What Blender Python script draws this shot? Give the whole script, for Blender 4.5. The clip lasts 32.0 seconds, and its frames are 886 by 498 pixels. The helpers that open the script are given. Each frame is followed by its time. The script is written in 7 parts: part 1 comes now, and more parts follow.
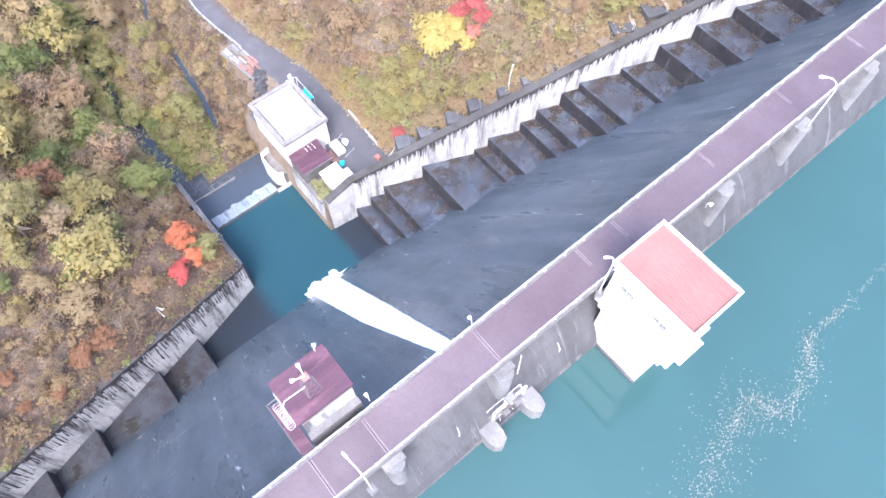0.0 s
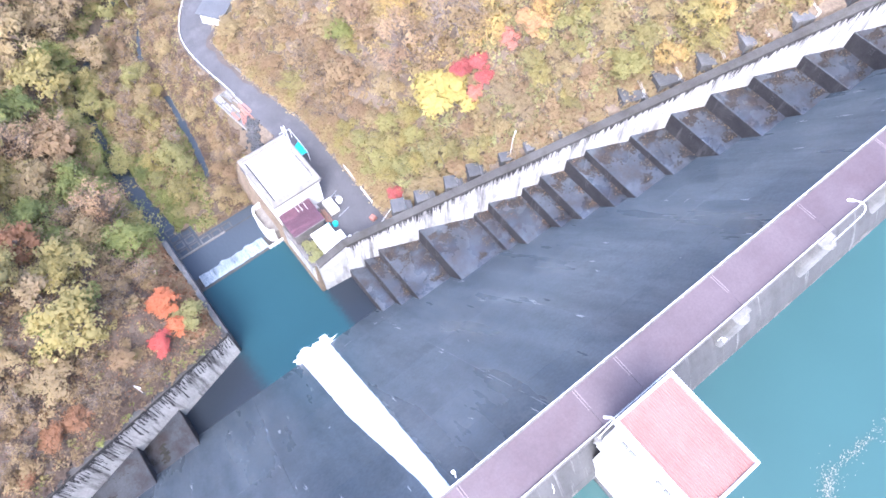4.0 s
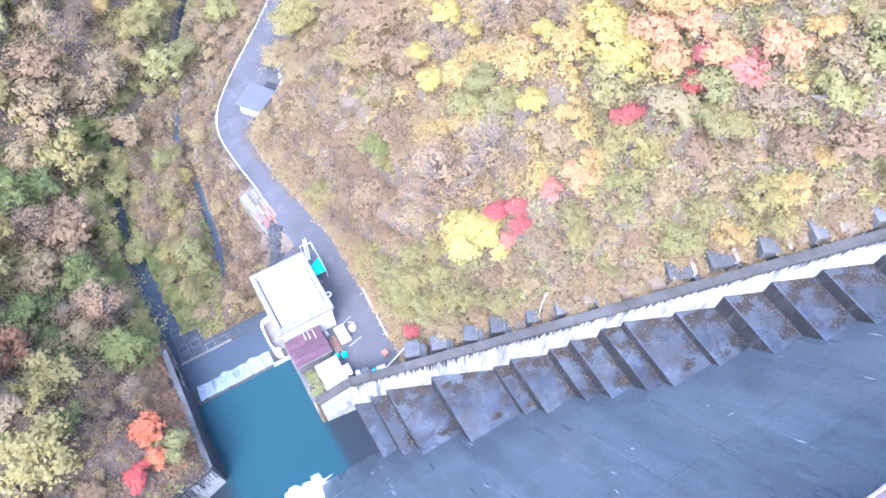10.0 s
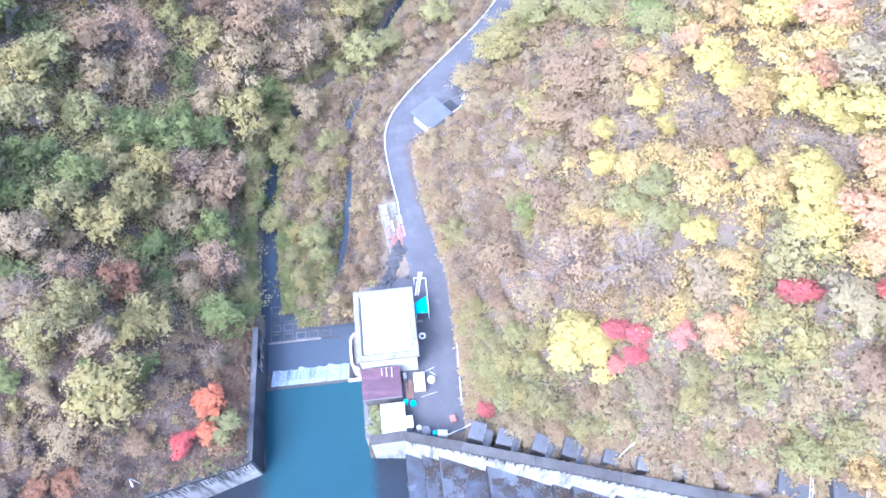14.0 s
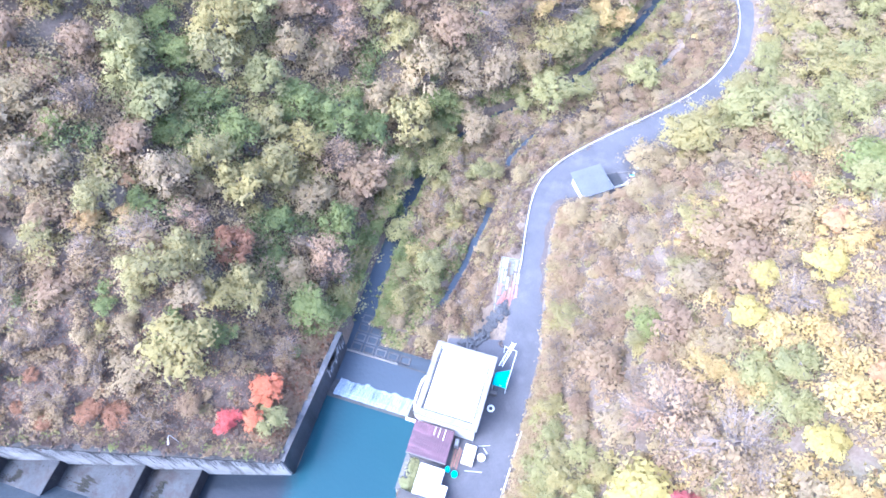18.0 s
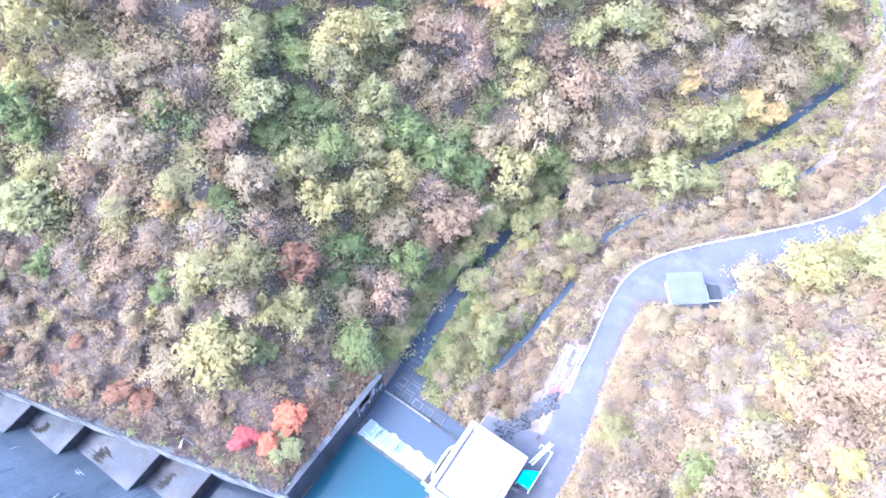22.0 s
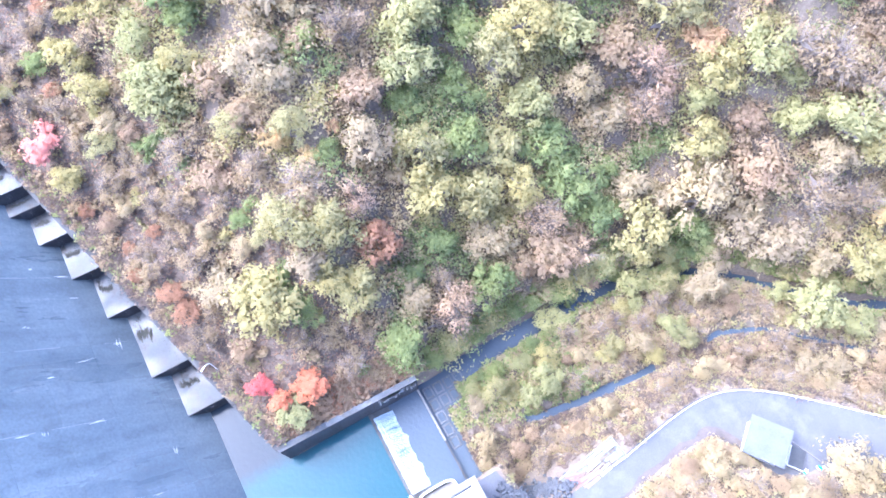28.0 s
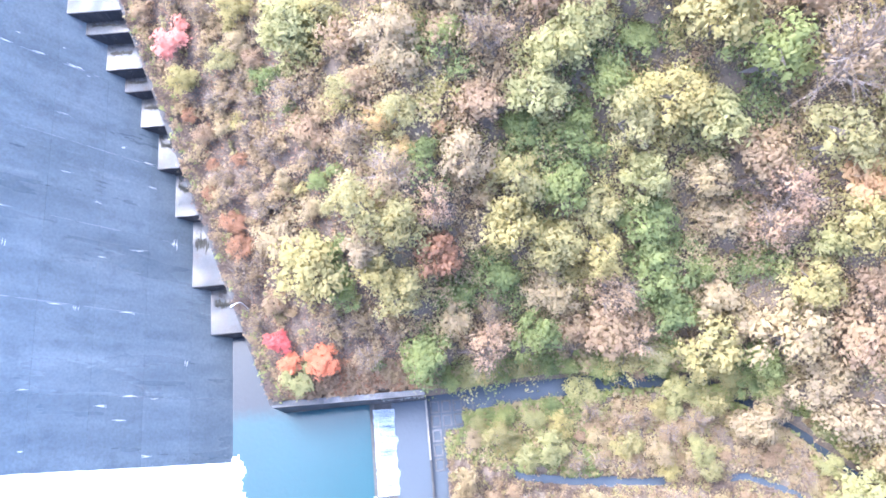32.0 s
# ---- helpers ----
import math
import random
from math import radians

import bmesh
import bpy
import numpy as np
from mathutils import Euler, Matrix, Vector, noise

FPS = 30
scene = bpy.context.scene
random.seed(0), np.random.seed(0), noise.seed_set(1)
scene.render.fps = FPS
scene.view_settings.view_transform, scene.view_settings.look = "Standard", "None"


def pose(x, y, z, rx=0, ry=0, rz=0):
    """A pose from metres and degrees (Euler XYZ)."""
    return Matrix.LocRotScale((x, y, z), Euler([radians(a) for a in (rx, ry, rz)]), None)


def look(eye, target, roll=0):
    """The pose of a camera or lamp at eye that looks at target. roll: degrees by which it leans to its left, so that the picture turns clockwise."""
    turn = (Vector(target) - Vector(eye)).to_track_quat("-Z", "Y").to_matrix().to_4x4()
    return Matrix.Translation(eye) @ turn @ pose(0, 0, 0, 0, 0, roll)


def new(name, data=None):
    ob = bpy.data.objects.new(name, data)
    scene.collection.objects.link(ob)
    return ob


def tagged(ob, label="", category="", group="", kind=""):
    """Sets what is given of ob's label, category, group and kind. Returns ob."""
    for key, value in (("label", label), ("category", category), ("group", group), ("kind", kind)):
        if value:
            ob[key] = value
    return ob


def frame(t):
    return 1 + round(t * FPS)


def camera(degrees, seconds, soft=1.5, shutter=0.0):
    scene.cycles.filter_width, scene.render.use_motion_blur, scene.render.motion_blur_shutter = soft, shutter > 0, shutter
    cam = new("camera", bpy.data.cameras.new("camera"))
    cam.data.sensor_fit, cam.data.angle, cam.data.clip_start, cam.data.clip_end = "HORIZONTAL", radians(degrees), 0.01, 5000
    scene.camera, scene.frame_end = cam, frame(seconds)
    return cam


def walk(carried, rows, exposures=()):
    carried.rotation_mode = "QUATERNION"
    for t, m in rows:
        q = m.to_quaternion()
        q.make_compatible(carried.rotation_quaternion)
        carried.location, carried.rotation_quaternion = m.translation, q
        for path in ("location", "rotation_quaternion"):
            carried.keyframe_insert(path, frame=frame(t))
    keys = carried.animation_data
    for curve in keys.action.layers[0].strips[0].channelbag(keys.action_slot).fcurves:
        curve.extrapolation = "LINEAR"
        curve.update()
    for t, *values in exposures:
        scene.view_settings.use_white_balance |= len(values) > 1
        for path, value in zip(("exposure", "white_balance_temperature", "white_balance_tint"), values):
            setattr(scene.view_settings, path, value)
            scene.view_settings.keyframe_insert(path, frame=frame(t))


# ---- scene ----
cam = camera(65.3, 32.0, soft=1.7)
METRES, EYE, TILT, LEAN, TURN = 90.0, 97.5, -63.0, 0.0, -39.5
ROWS = [
    (0.0, 0.0, 0.0, 0.0, 0.0, 0.0, -0.0),
    (0.5, 0.0016, 0.0066, 0.0143, -0.03, -0.04, -0.01),
    (1.0, 0.004, 0.0141, 0.0291, -0.0, -0.03, -0.02),
    (1.5, 0.0066, 0.021, 0.0431, 0.03, -0.05, -0.01),
    (2.0, 0.0089, 0.0278, 0.0562, 0.07, -0.05, -0.02),
    (2.5, 0.0109, 0.0349, 0.0698, 0.15, -0.04, -0.2),
    (3.0, 0.0127, 0.0418, 0.0838, 0.29, -0.05, -0.5),
    (3.5, 0.0151, 0.0492, 0.0974, 0.5, -0.06, -0.82),
    (5.5, 0.0233, 0.0782, 0.154, 1.06, 0.28, -1.8),
    (6.0, 0.0256, 0.0859, 0.1683, 1.28, 1.41, -2.15),
    (6.5, 0.0269, 0.0928, 0.1824, 1.45, 2.84, -2.51),
    (7.0, 0.03, 0.1004, 0.1959, 1.69, 2.97, -2.86),
    (7.5, 0.0313, 0.1077, 0.2105, 1.87, 2.95, -3.26),
    (8.0, 0.0332, 0.115, 0.2247, 2.31, 2.9, -4.08),
    (8.5, 0.0346, 0.1222, 0.2385, 2.82, 2.87, -5.07),
    (9.0, 0.0357, 0.1295, 0.2527, 3.27, 2.81, -5.96),
    (9.5, 0.0373, 0.1368, 0.2663, 3.69, 2.74, -6.76),
    (10.0, 0.0383, 0.1443, 0.2805, 4.23, 2.66, -7.78),
    (10.5, 0.0399, 0.1514, 0.2948, 5.14, 2.5, -9.47),
    (11.0, 0.041, 0.1584, 0.3093, 6.59, 2.18, -12.12),
    (11.5, 0.041, 0.1655, 0.3234, 8.1, 1.82, -14.92),
    (12.0, 0.041, 0.172, 0.3376, 9.7, 1.35, -17.71),
    (12.5, 0.0405, 0.1793, 0.3521, 11.34, 0.77, -20.44),
    (13.0, 0.0398, 0.1861, 0.3661, 13.04, 0.13, -23.19),
    (13.5, 0.0382, 0.1928, 0.3794, 14.72, -0.61, -25.82),
    (14.0, 0.0362, 0.2004, 0.3935, 16.67, -1.5, -28.72),
    (14.5, 0.0334, 0.2077, 0.4072, 18.62, -2.52, -31.41),
    (16.5, 0.0163, 0.2351, 0.4592, 27.66, -8.05, -41.59),
    (17.0, 0.0096, 0.2411, 0.4699, 30.12, -9.75, -43.93),
    (17.5, 0.0013, 0.2468, 0.482, 33.0, -11.84, -46.38),
    (18.0, -0.0056, 0.2538, 0.4938, 35.2, -13.46, -47.96),
    (18.5, -0.0144, 0.2596, 0.5045, 37.34, -15.1, -49.47),
    (19.0, -0.0233, 0.2655, 0.5155, 39.67, -16.92, -50.92),
    (19.5, -0.0334, 0.2711, 0.5258, 42.09, -18.84, -52.36),
    (20.0, -0.0431, 0.276, 0.5347, 44.52, -20.8, -53.68),
    (20.5, -0.0559, 0.2804, 0.545, 47.57, -23.37, -55.2),
    (21.0, -0.0671, 0.2855, 0.5548, 50.76, -26.03, -56.49),
    (21.5, -0.0787, 0.2901, 0.5644, 54.14, -28.89, -57.69),
    (22.0, -0.0907, 0.2946, 0.5736, 57.77, -32.0, -58.8),
    (22.5, -0.103, 0.2987, 0.5825, 61.65, -35.35, -59.81),
    (23.0, -0.1156, 0.3022, 0.5899, 65.44, -38.68, -60.67),
    (23.5, -0.1294, 0.3056, 0.5974, 69.73, -42.49, -61.46),
    (24.0, -0.1437, 0.3093, 0.6047, 74.16, -46.39, -62.09),
    (24.5, -0.1567, 0.3129, 0.6118, 78.18, -50.03, -62.5),
    (25.0, -0.1703, 0.3159, 0.618, 82.88, -54.84, -62.85),
    (25.5, -0.1837, 0.3186, 0.6238, 87.54, -60.58, -63.05),
    (27.5, -0.2411, 0.3282, 0.6422, 106.92, -81.22, -62.08),
    (28.0, -0.2564, 0.3295, 0.6455, 111.4, -86.46, -61.45),
    (28.5, -0.2713, 0.3308, 0.6483, 115.69, -91.8, -60.7),
    (29.0, -0.2859, 0.3314, 0.6508, 119.47, -96.62, -59.86),
    (29.5, -0.3005, 0.3326, 0.6528, 123.32, -100.96, -58.84),
    (30.0, -0.3161, 0.3328, 0.6541, 127.05, -104.16, -57.68),
    (30.5, -0.3329, 0.3331, 0.6555, 131.43, -107.83, -56.04),
    (31.0, -0.3486, 0.333, 0.6564, 137.14, -112.49, -53.38),
    (31.5, -0.3642, 0.3318, 0.6561, 142.38, -116.68, -50.35),
    (32.0, -0.3794, 0.3309, 0.6552, 146.19, -119.55, -47.73),
]
walk(cam, [(t, pose(0, 0, EYE, TILT, LEAN, TURN) @ pose(METRES * x, METRES * y, METRES * z, 90 + pitch, roll, yaw)) for t, x, y, z, yaw, pitch, roll in ROWS],
     exposures=[(0.0, 2.5, 5560, 15), (3.0, 2.62, 5500, 15), (6.0, 2.77, 5310, 13), (9.0, 2.76, 5010, 14), (14.0, 2.79, 4650, 15), (19.0, 3.05, 4640, 15), (25.0, 3.4, 4650, 16), (29.0, 3.38, 4890, 15), (32.0, 3.36, 5110, 14)])

# ---- world and sun ----
SUN_EL, SUN_AZ = 55.0, 222.0          # degrees; a hazy sun over the left hill, upstream
world = bpy.data.worlds.new("sky")
scene.world = world
world.use_nodes = True
wn = world.node_tree
wn.nodes.clear()
sky = wn.nodes.new("ShaderNodeTexSky")
sky.sky_type, sky.sun_disc = "NISHITA", False
sky.sun_elevation, sky.sun_rotation = radians(SUN_EL), radians(SUN_AZ)
sky.air_density, sky.dust_density = 0.8, 5.0
bg = wn.nodes.new("ShaderNodeBackground")
bg.inputs["Strength"].default_value = 0.15
wo = wn.nodes.new("ShaderNodeOutputWorld")
wn.links.new(sky.outputs[0], bg.inputs[0])
wn.links.new(bg.outputs[0], wo.inputs[0])
sun = new("sun", bpy.data.lights.new("sun", "SUN"))
sun.data.energy, sun.data.angle, sun.data.color = 0.5, radians(58), (1.0, 0.96, 0.90)
_el, _az = radians(SUN_EL), radians(SUN_AZ)
sun.matrix_world = look(Vector((math.sin(_az) * math.cos(_el), math.cos(_az) * math.cos(_el), math.sin(_el))) * 300, (0, 0, 0))



# ---- materials ----
def surface(name, c1, c2, scale=0.5, rough=0.85, bump=0.15, fine=9.0, metal=0.0, streak=None, stretch=(1, 1, 1), blotch=None, vary=0.0, grain=0.25, wet=None):
    """A weathered surface: two colours over a wide noise, fine grain, optional stains or painted sheen drawn out along
    z (streak), patches (blotch) and wet, glossy places (wet: roughness, scale, from, to).
    """
    m = bpy.data.materials.new(name)
    m.use_nodes = True
    nt = m.node_tree
    n, l = nt.nodes, nt.links
    p = n["Principled BSDF"]
    p.inputs["Roughness"].default_value, p.inputs["Metallic"].default_value = rough, metal
    tc = n.new("ShaderNodeTexCoord")
    mp = n.new("ShaderNodeMapping")
    mp.inputs["Scale"].default_value = stretch
    l.new(tc.outputs["Object"], mp.inputs[0])

    def noise_tex(sc, detail, src, rgh=0.6):
        t = n.new("ShaderNodeTexNoise")
        t.inputs["Scale"].default_value, t.inputs["Detail"].default_value, t.inputs["Roughness"].default_value = sc, detail, rgh
        l.new(src, t.inputs["Vector"])
        return t.outputs["Fac"]

    def ramp(src, a, b):
        r = n.new("ShaderNodeMapRange")
        r.inputs["From Min"].default_value, r.inputs["From Max"].default_value = a, b
        l.new(src, r.inputs["Value"])
        return r.outputs["Result"]

    def mix(fac, a, b, mode="MIX"):
        x = n.new("ShaderNodeMix")
        x.data_type, x.blend_type = "RGBA", mode
        for sock, v in ((x.inputs[0], fac), (x.inputs[6], a), (x.inputs[7], b)):
            if isinstance(v, bpy.types.NodeSocket):
                l.new(v, sock)
            elif isinstance(v, (int, float)):
                sock.default_value = v
            else:
                sock.default_value = (*v, 1)
        return x.outputs[2]

    col = mix(ramp(noise_tex(scale, 5, mp.outputs[0]), 0.3, 0.7), c1, c2)
    if blotch:
        colour, sc, lo, hi = blotch
        col = mix(ramp(noise_tex(sc, 6, mp.outputs[0], 0.7), lo, hi), col, colour)
    if streak:
        colour, sc, lo, hi = streak
        ms = n.new("ShaderNodeMapping")
        ms.inputs["Scale"].default_value = (1, 1, 0.12)
        l.new(tc.outputs["Object"], ms.inputs[0])
        col = mix(ramp(noise_tex(sc, 4, ms.outputs[0], 0.65), lo, hi), col, colour)
    fn = noise_tex(fine, 4, tc.outputs["Object"], 0.7)
    g = n.new("ShaderNodeMapRange")
    g.inputs["To Min"].default_value, g.inputs["To Max"].default_value = 1 - grain, 1 + grain
    g.inputs["From Min"].default_value, g.inputs["From Max"].default_value = 0.25, 0.75
    l.new(fn, g.inputs["Value"])
    val = g.outputs["Result"]
    if vary:
        oi = n.new("ShaderNodeObjectInfo")
        r2 = n.new("ShaderNodeMapRange")
        r2.inputs["To Min"].default_value, r2.inputs["To Max"].default_value = 1 - vary, 1 + vary
        l.new(oi.outputs["Random"], r2.inputs["Value"])
        mm = n.new("ShaderNodeMath")
        mm.operation = "MULTIPLY"
        l.new(val, mm.inputs[0])
        l.new(r2.outputs["Result"], mm.inputs[1])
        val = mm.outputs[0]
    hs = n.new("ShaderNodeHueSaturation")
    l.new(col, hs.inputs["Color"])
    l.new(val, hs.inputs["Value"])
    l.new(hs.outputs[0], p.inputs["Base Color"])
    if wet:
        low, sc, lo, hi = wet
        w = n.new("ShaderNodeMapRange")
        w.inputs["From Min"].default_value, w.inputs["From Max"].default_value = lo, hi
        w.inputs["To Min"].default_value, w.inputs["To Max"].default_value = rough, low
        l.new(noise_tex(sc, 5, mp.outputs[0], 0.6), w.inputs["Value"])
        l.new(w.outputs["Result"], p.inputs["Roughness"])
    if bump:
        b = n.new("ShaderNodeBump")
        b.inputs["Strength"].default_value, b.inputs["Distance"].default_value = bump, 0.05
        l.new(fn, b.inputs["Height"])
        l.new(b.outputs[0], p.inputs["Normal"])
    return m


def leaf_surface(name, cols, trans=0.6):
    """Foliage: the crown's tint by object, every leaf's own by island."""
    m = bpy.data.materials.new(name)
    m.use_nodes = True
    nt = m.node_tree
    n, l = nt.nodes, nt.links
    n.clear()
    out = n.new("ShaderNodeOutputMaterial")
    oi, ge = n.new("ShaderNodeObjectInfo"), n.new("ShaderNodeNewGeometry")
    tc = n.new("ShaderNodeTexCoord")
    nz = n.new("ShaderNodeTexNoise")
    nz.inputs["Scale"].default_value, nz.inputs["Detail"].default_value = 0.35, 2
    l.new(ge.outputs["Position"], nz.inputs["Vector"])
    add = n.new("ShaderNodeMath")
    add.operation = "MULTIPLY_ADD"
    l.new(oi.outputs["Random"], add.inputs[0])
    add.inputs[1].default_value = 0.5
    sc = n.new("ShaderNodeMath")
    sc.operation = "MULTIPLY_ADD"
    l.new(ge.outputs["Random Per Island"], sc.inputs[0])
    sc.inputs[1].default_value, sc.inputs[2].default_value = 0.36, -0.18
    ad2 = n.new("ShaderNodeMath")
    l.new(sc.outputs[0], ad2.inputs[0])
    l.new(nz.outputs["Fac"], ad2.inputs[1])
    l.new(ad2.outputs[0], add.inputs[2])
    r = n.new("ShaderNodeValToRGB")
    e = r.color_ramp.elements
    k = len(cols)
    while len(e) < k:
        e.new(0.5)
    for i, c in enumerate(cols):
        e[i].position = 0.15 + 0.85 * i / (k - 1)
        e[i].color = (*c, 1)
    l.new(add.outputs[0], r.inputs[0])
    d, t, mx = n.new("ShaderNodeBsdfDiffuse"), n.new("ShaderNodeBsdfTranslucent"), n.new("ShaderNodeMixShader")
    l.new(r.outputs[0], d.inputs[0])
    l.new(r.outputs[0], t.inputs[0])
    mx.inputs[0].default_value = trans
    l.new(d.outputs[0], mx.inputs[1])
    l.new(t.outputs[0], mx.inputs[2])
    l.new(mx.outputs[0], out.inputs[0])
    return m


def water_surface(name, colour, rough=0.08, wave=0.6, strength=0.25, stretch=(1, 1, 1), spec=0.5, greyer=None):
    """Water; a second, greyer colour can take over beyond two given x."""
    m = bpy.data.materials.new(name)
    m.use_nodes = True
    nt = m.node_tree
    n, l = nt.nodes, nt.links
    p = n["Principled BSDF"]
    p.inputs["Roughness"].default_value, p.inputs["IOR"].default_value = rough, 1.33
    p.inputs["Specular IOR Level"].default_value = spec
    tc, mp = n.new("ShaderNodeTexCoord"), n.new("ShaderNodeMapping")
    mp.inputs["Scale"].default_value = stretch
    l.new(tc.outputs["Object"], mp.inputs[0])
    a, b = n.new("ShaderNodeTexNoise"), n.new("ShaderNodeTexNoise")
    a.inputs["Scale"].default_value, a.inputs["Detail"].default_value = wave, 4
    b.inputs["Scale"].default_value, b.inputs["Detail"].default_value = 0.05, 3
    l.new(mp.outputs[0], a.inputs[0])
    l.new(tc.outputs["Object"], b.inputs[0])
    r = n.new("ShaderNodeMix")
    r.data_type = "RGBA"
    l.new(b.outputs["Fac"], r.inputs[0])
    r.inputs[6].default_value = (*[c * 0.8 for c in colour], 1)
    r.inputs[7].default_value = (*[c * 1.2 for c in colour], 1)
    col = r.outputs[2]
    if greyer:
        shade, x0, x1 = greyer
        sx, wob = n.new("ShaderNodeSeparateXYZ"), n.new("ShaderNodeMath")
        l.new(tc.outputs["Object"], sx.inputs[0])
        wob.operation = "MULTIPLY_ADD"
        l.new(a.outputs["Fac"], wob.inputs[0])
        wob.inputs[1].default_value = 1.6
        l.new(sx.outputs[0], wob.inputs[2])
        lay = None
        for lo, hi in ((x0 + 2.6, x0 - 0.6), (x1 - 0.4, x1 + 1.4)):
            k = n.new("ShaderNodeMapRange")
            k.interpolation_type = "SMOOTHSTEP"
            k.inputs["From Min"].default_value, k.inputs["From Max"].default_value = (lo, hi) if lo < hi else (hi, lo)
            k.inputs["To Min"].default_value, k.inputs["To Max"].default_value = (0, 1) if lo < hi else (1, 0)
            l.new(wob.outputs[0], k.inputs["Value"])
            if lay is None:
                lay = k.outputs["Result"]
            else:
                mx = n.new("ShaderNodeMath")
                mx.operation = "MAXIMUM"
                l.new(lay, mx.inputs[0])
                l.new(k.outputs["Result"], mx.inputs[1])
                lay = mx.outputs[0]
        sh = n.new("ShaderNodeMix")
        sh.data_type = "RGBA"
        l.new(lay, sh.inputs[0])
        l.new(col, sh.inputs[6])
        sh.inputs[7].default_value = (*shade, 1)
        col = sh.outputs[2]
    l.new(col, p.inputs["Base Color"])
    bp = n.new("ShaderNodeBump")
    bp.inputs["Strength"].default_value, bp.inputs["Distance"].default_value = strength, 0.08
    l.new(a.outputs["Fac"], bp.inputs["Height"])
    l.new(bp.outputs[0], p.inputs["Normal"])
    return m


M = {}
M["face"] = surface("dam_face_concrete", (0.078, 0.096, 0.11), (0.13, 0.151, 0.165), 0.35, 0.45, 0.2, 3.0, streak=((0.062, 0.078, 0.092), 0.45, 0.5, 0.8), blotch=((0.20, 0.214, 0.224), 0.5, 0.6, 0.9), stretch=(1, 0.16, 0.16), vary=0.07, grain=0.24, wet=(0.24, 0.22, 0.42, 0.62))
M["lime"] = surface("lime_seam", (0.19, 0.195, 0.215), (0.28, 0.285, 0.30), 0.6, 0.8, 0.1)
# the pale blue streak paints sky sheen on wet treads into the colour
M["step"] = surface("step_concrete", (0.028, 0.033, 0.041), (0.07, 0.079, 0.098), 0.45, 0.5, 0.3, 4.0, streak=((0.085, 0.097, 0.113), 0.30, 0.52, 0.72), blotch=((0.036, 0.028, 0.025), 0.4, 0.46, 0.68), vary=0.15, wet=(0.13, 0.22, 0.40, 0.60))
M["step_pale"] = surface("pale_step_concrete", (0.034, 0.037, 0.043), (0.06, 0.064, 0.072), 0.35, 0.6, 0.3, 4.0, blotch=((0.026, 0.019, 0.017), 0.4, 0.47, 0.66), vary=0.12, wet=(0.3, 0.2, 0.40, 0.60))
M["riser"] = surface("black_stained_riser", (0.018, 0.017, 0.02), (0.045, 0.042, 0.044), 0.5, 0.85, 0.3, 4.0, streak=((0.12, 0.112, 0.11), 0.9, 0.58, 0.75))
M["stain"] = surface("dark_drip_stain", (0.016, 0.016, 0.019), (0.04, 0.039, 0.042), 0.8, 0.9, 0.2, 6.0)
M["wall"] = surface("bleached_wall_concrete", (0.36, 0.352, 0.345), (0.56, 0.55, 0.535), 0.4, 0.85, 0.3, 5.0, streak=((0.13, 0.127, 0.124), 0.8, 0.52, 0.70))
M["wall_grey"] = surface("stained_pale_concrete", (0.36, 0.353, 0.345), (0.54, 0.53, 0.515), 0.4, 0.85, 0.3, 5.0, streak=((0.09, 0.088, 0.086), 0.9, 0.48, 0.66))
M["wall_dark"] = surface("stained_wall_concrete", (0.06, 0.063, 0.073), (0.125, 0.127, 0.137), 0.3, 0.85, 0.3, 5.0, streak=((0.06, 0.06, 0.06), 0.7, 0.45, 0.7))
M["wall_wet"] = surface("wet_stained_concrete", (0.03, 0.031, 0.038), (0.068, 0.069, 0.076), 0.3, 0.7, 0.3, 5.0, streak=((0.02, 0.02, 0.022), 0.7, 0.45, 0.7))
M["coping"] = surface("coping_concrete", (0.052, 0.049, 0.047), (0.09, 0.086, 0.082), 0.4, 0.9, 0.3, 6.0, blotch=((0.05, 0.045, 0.036), 0.5, 0.5, 0.75), vary=0.12)
M["concrete"] = surface("grey_concrete", (0.12, 0.117, 0.115), (0.20, 0.196, 0.19), 0.5, 0.85, 0.25, 7.0, blotch=((0.13, 0.125, 0.115), 0.8, 0.55, 0.8), vary=0.06)
M["crest"] = surface("crest_concrete", (0.05, 0.049, 0.051), (0.084, 0.082, 0.083), 0.3, 0.8, 0.25, 5.0, streak=((0.045, 0.043, 0.042), 1.0, 0.5, 0.75), blotch=((0.25, 0.245, 0.24), 0.9, 0.60, 0.74), stretch=(2.0, 0.10, 0.10), grain=0.15)
M["deck"] = surface("maroon_deck_coating", (0.082, 0.06, 0.066), (0.114, 0.086, 0.092), 0.25, 0.5, 0.2, 6.0, blotch=((0.078, 0.05, 0.056), 0.12, 0.5, 0.75), vary=0.09, grain=0.16)
M["kerb"] = surface("pale_kerb_concrete", (0.10, 0.093, 0.09), (0.165, 0.154, 0.148), 0.8, 0.85, 0.2, 8.0, blotch=((0.10, 0.092, 0.086), 0.9, 0.5, 0.75))
M["white"] = surface("white_painted_plaster", (0.58, 0.57, 0.555), (0.68, 0.67, 0.655), 0.4, 0.7, 0.1, 8.0, grain=0.07)
M["white_metal"] = surface("white_painted_steel", (0.74, 0.74, 0.74), (0.82, 0.82, 0.82), 2.0, 0.45, 0.05, 20.0, grain=0.06)
M["roof_red"] = surface("red_roof_sheet", (0.248, 0.118, 0.105), (0.296, 0.15, 0.132), 0.5, 0.55, 0.1, 8.0, grain=0.12)
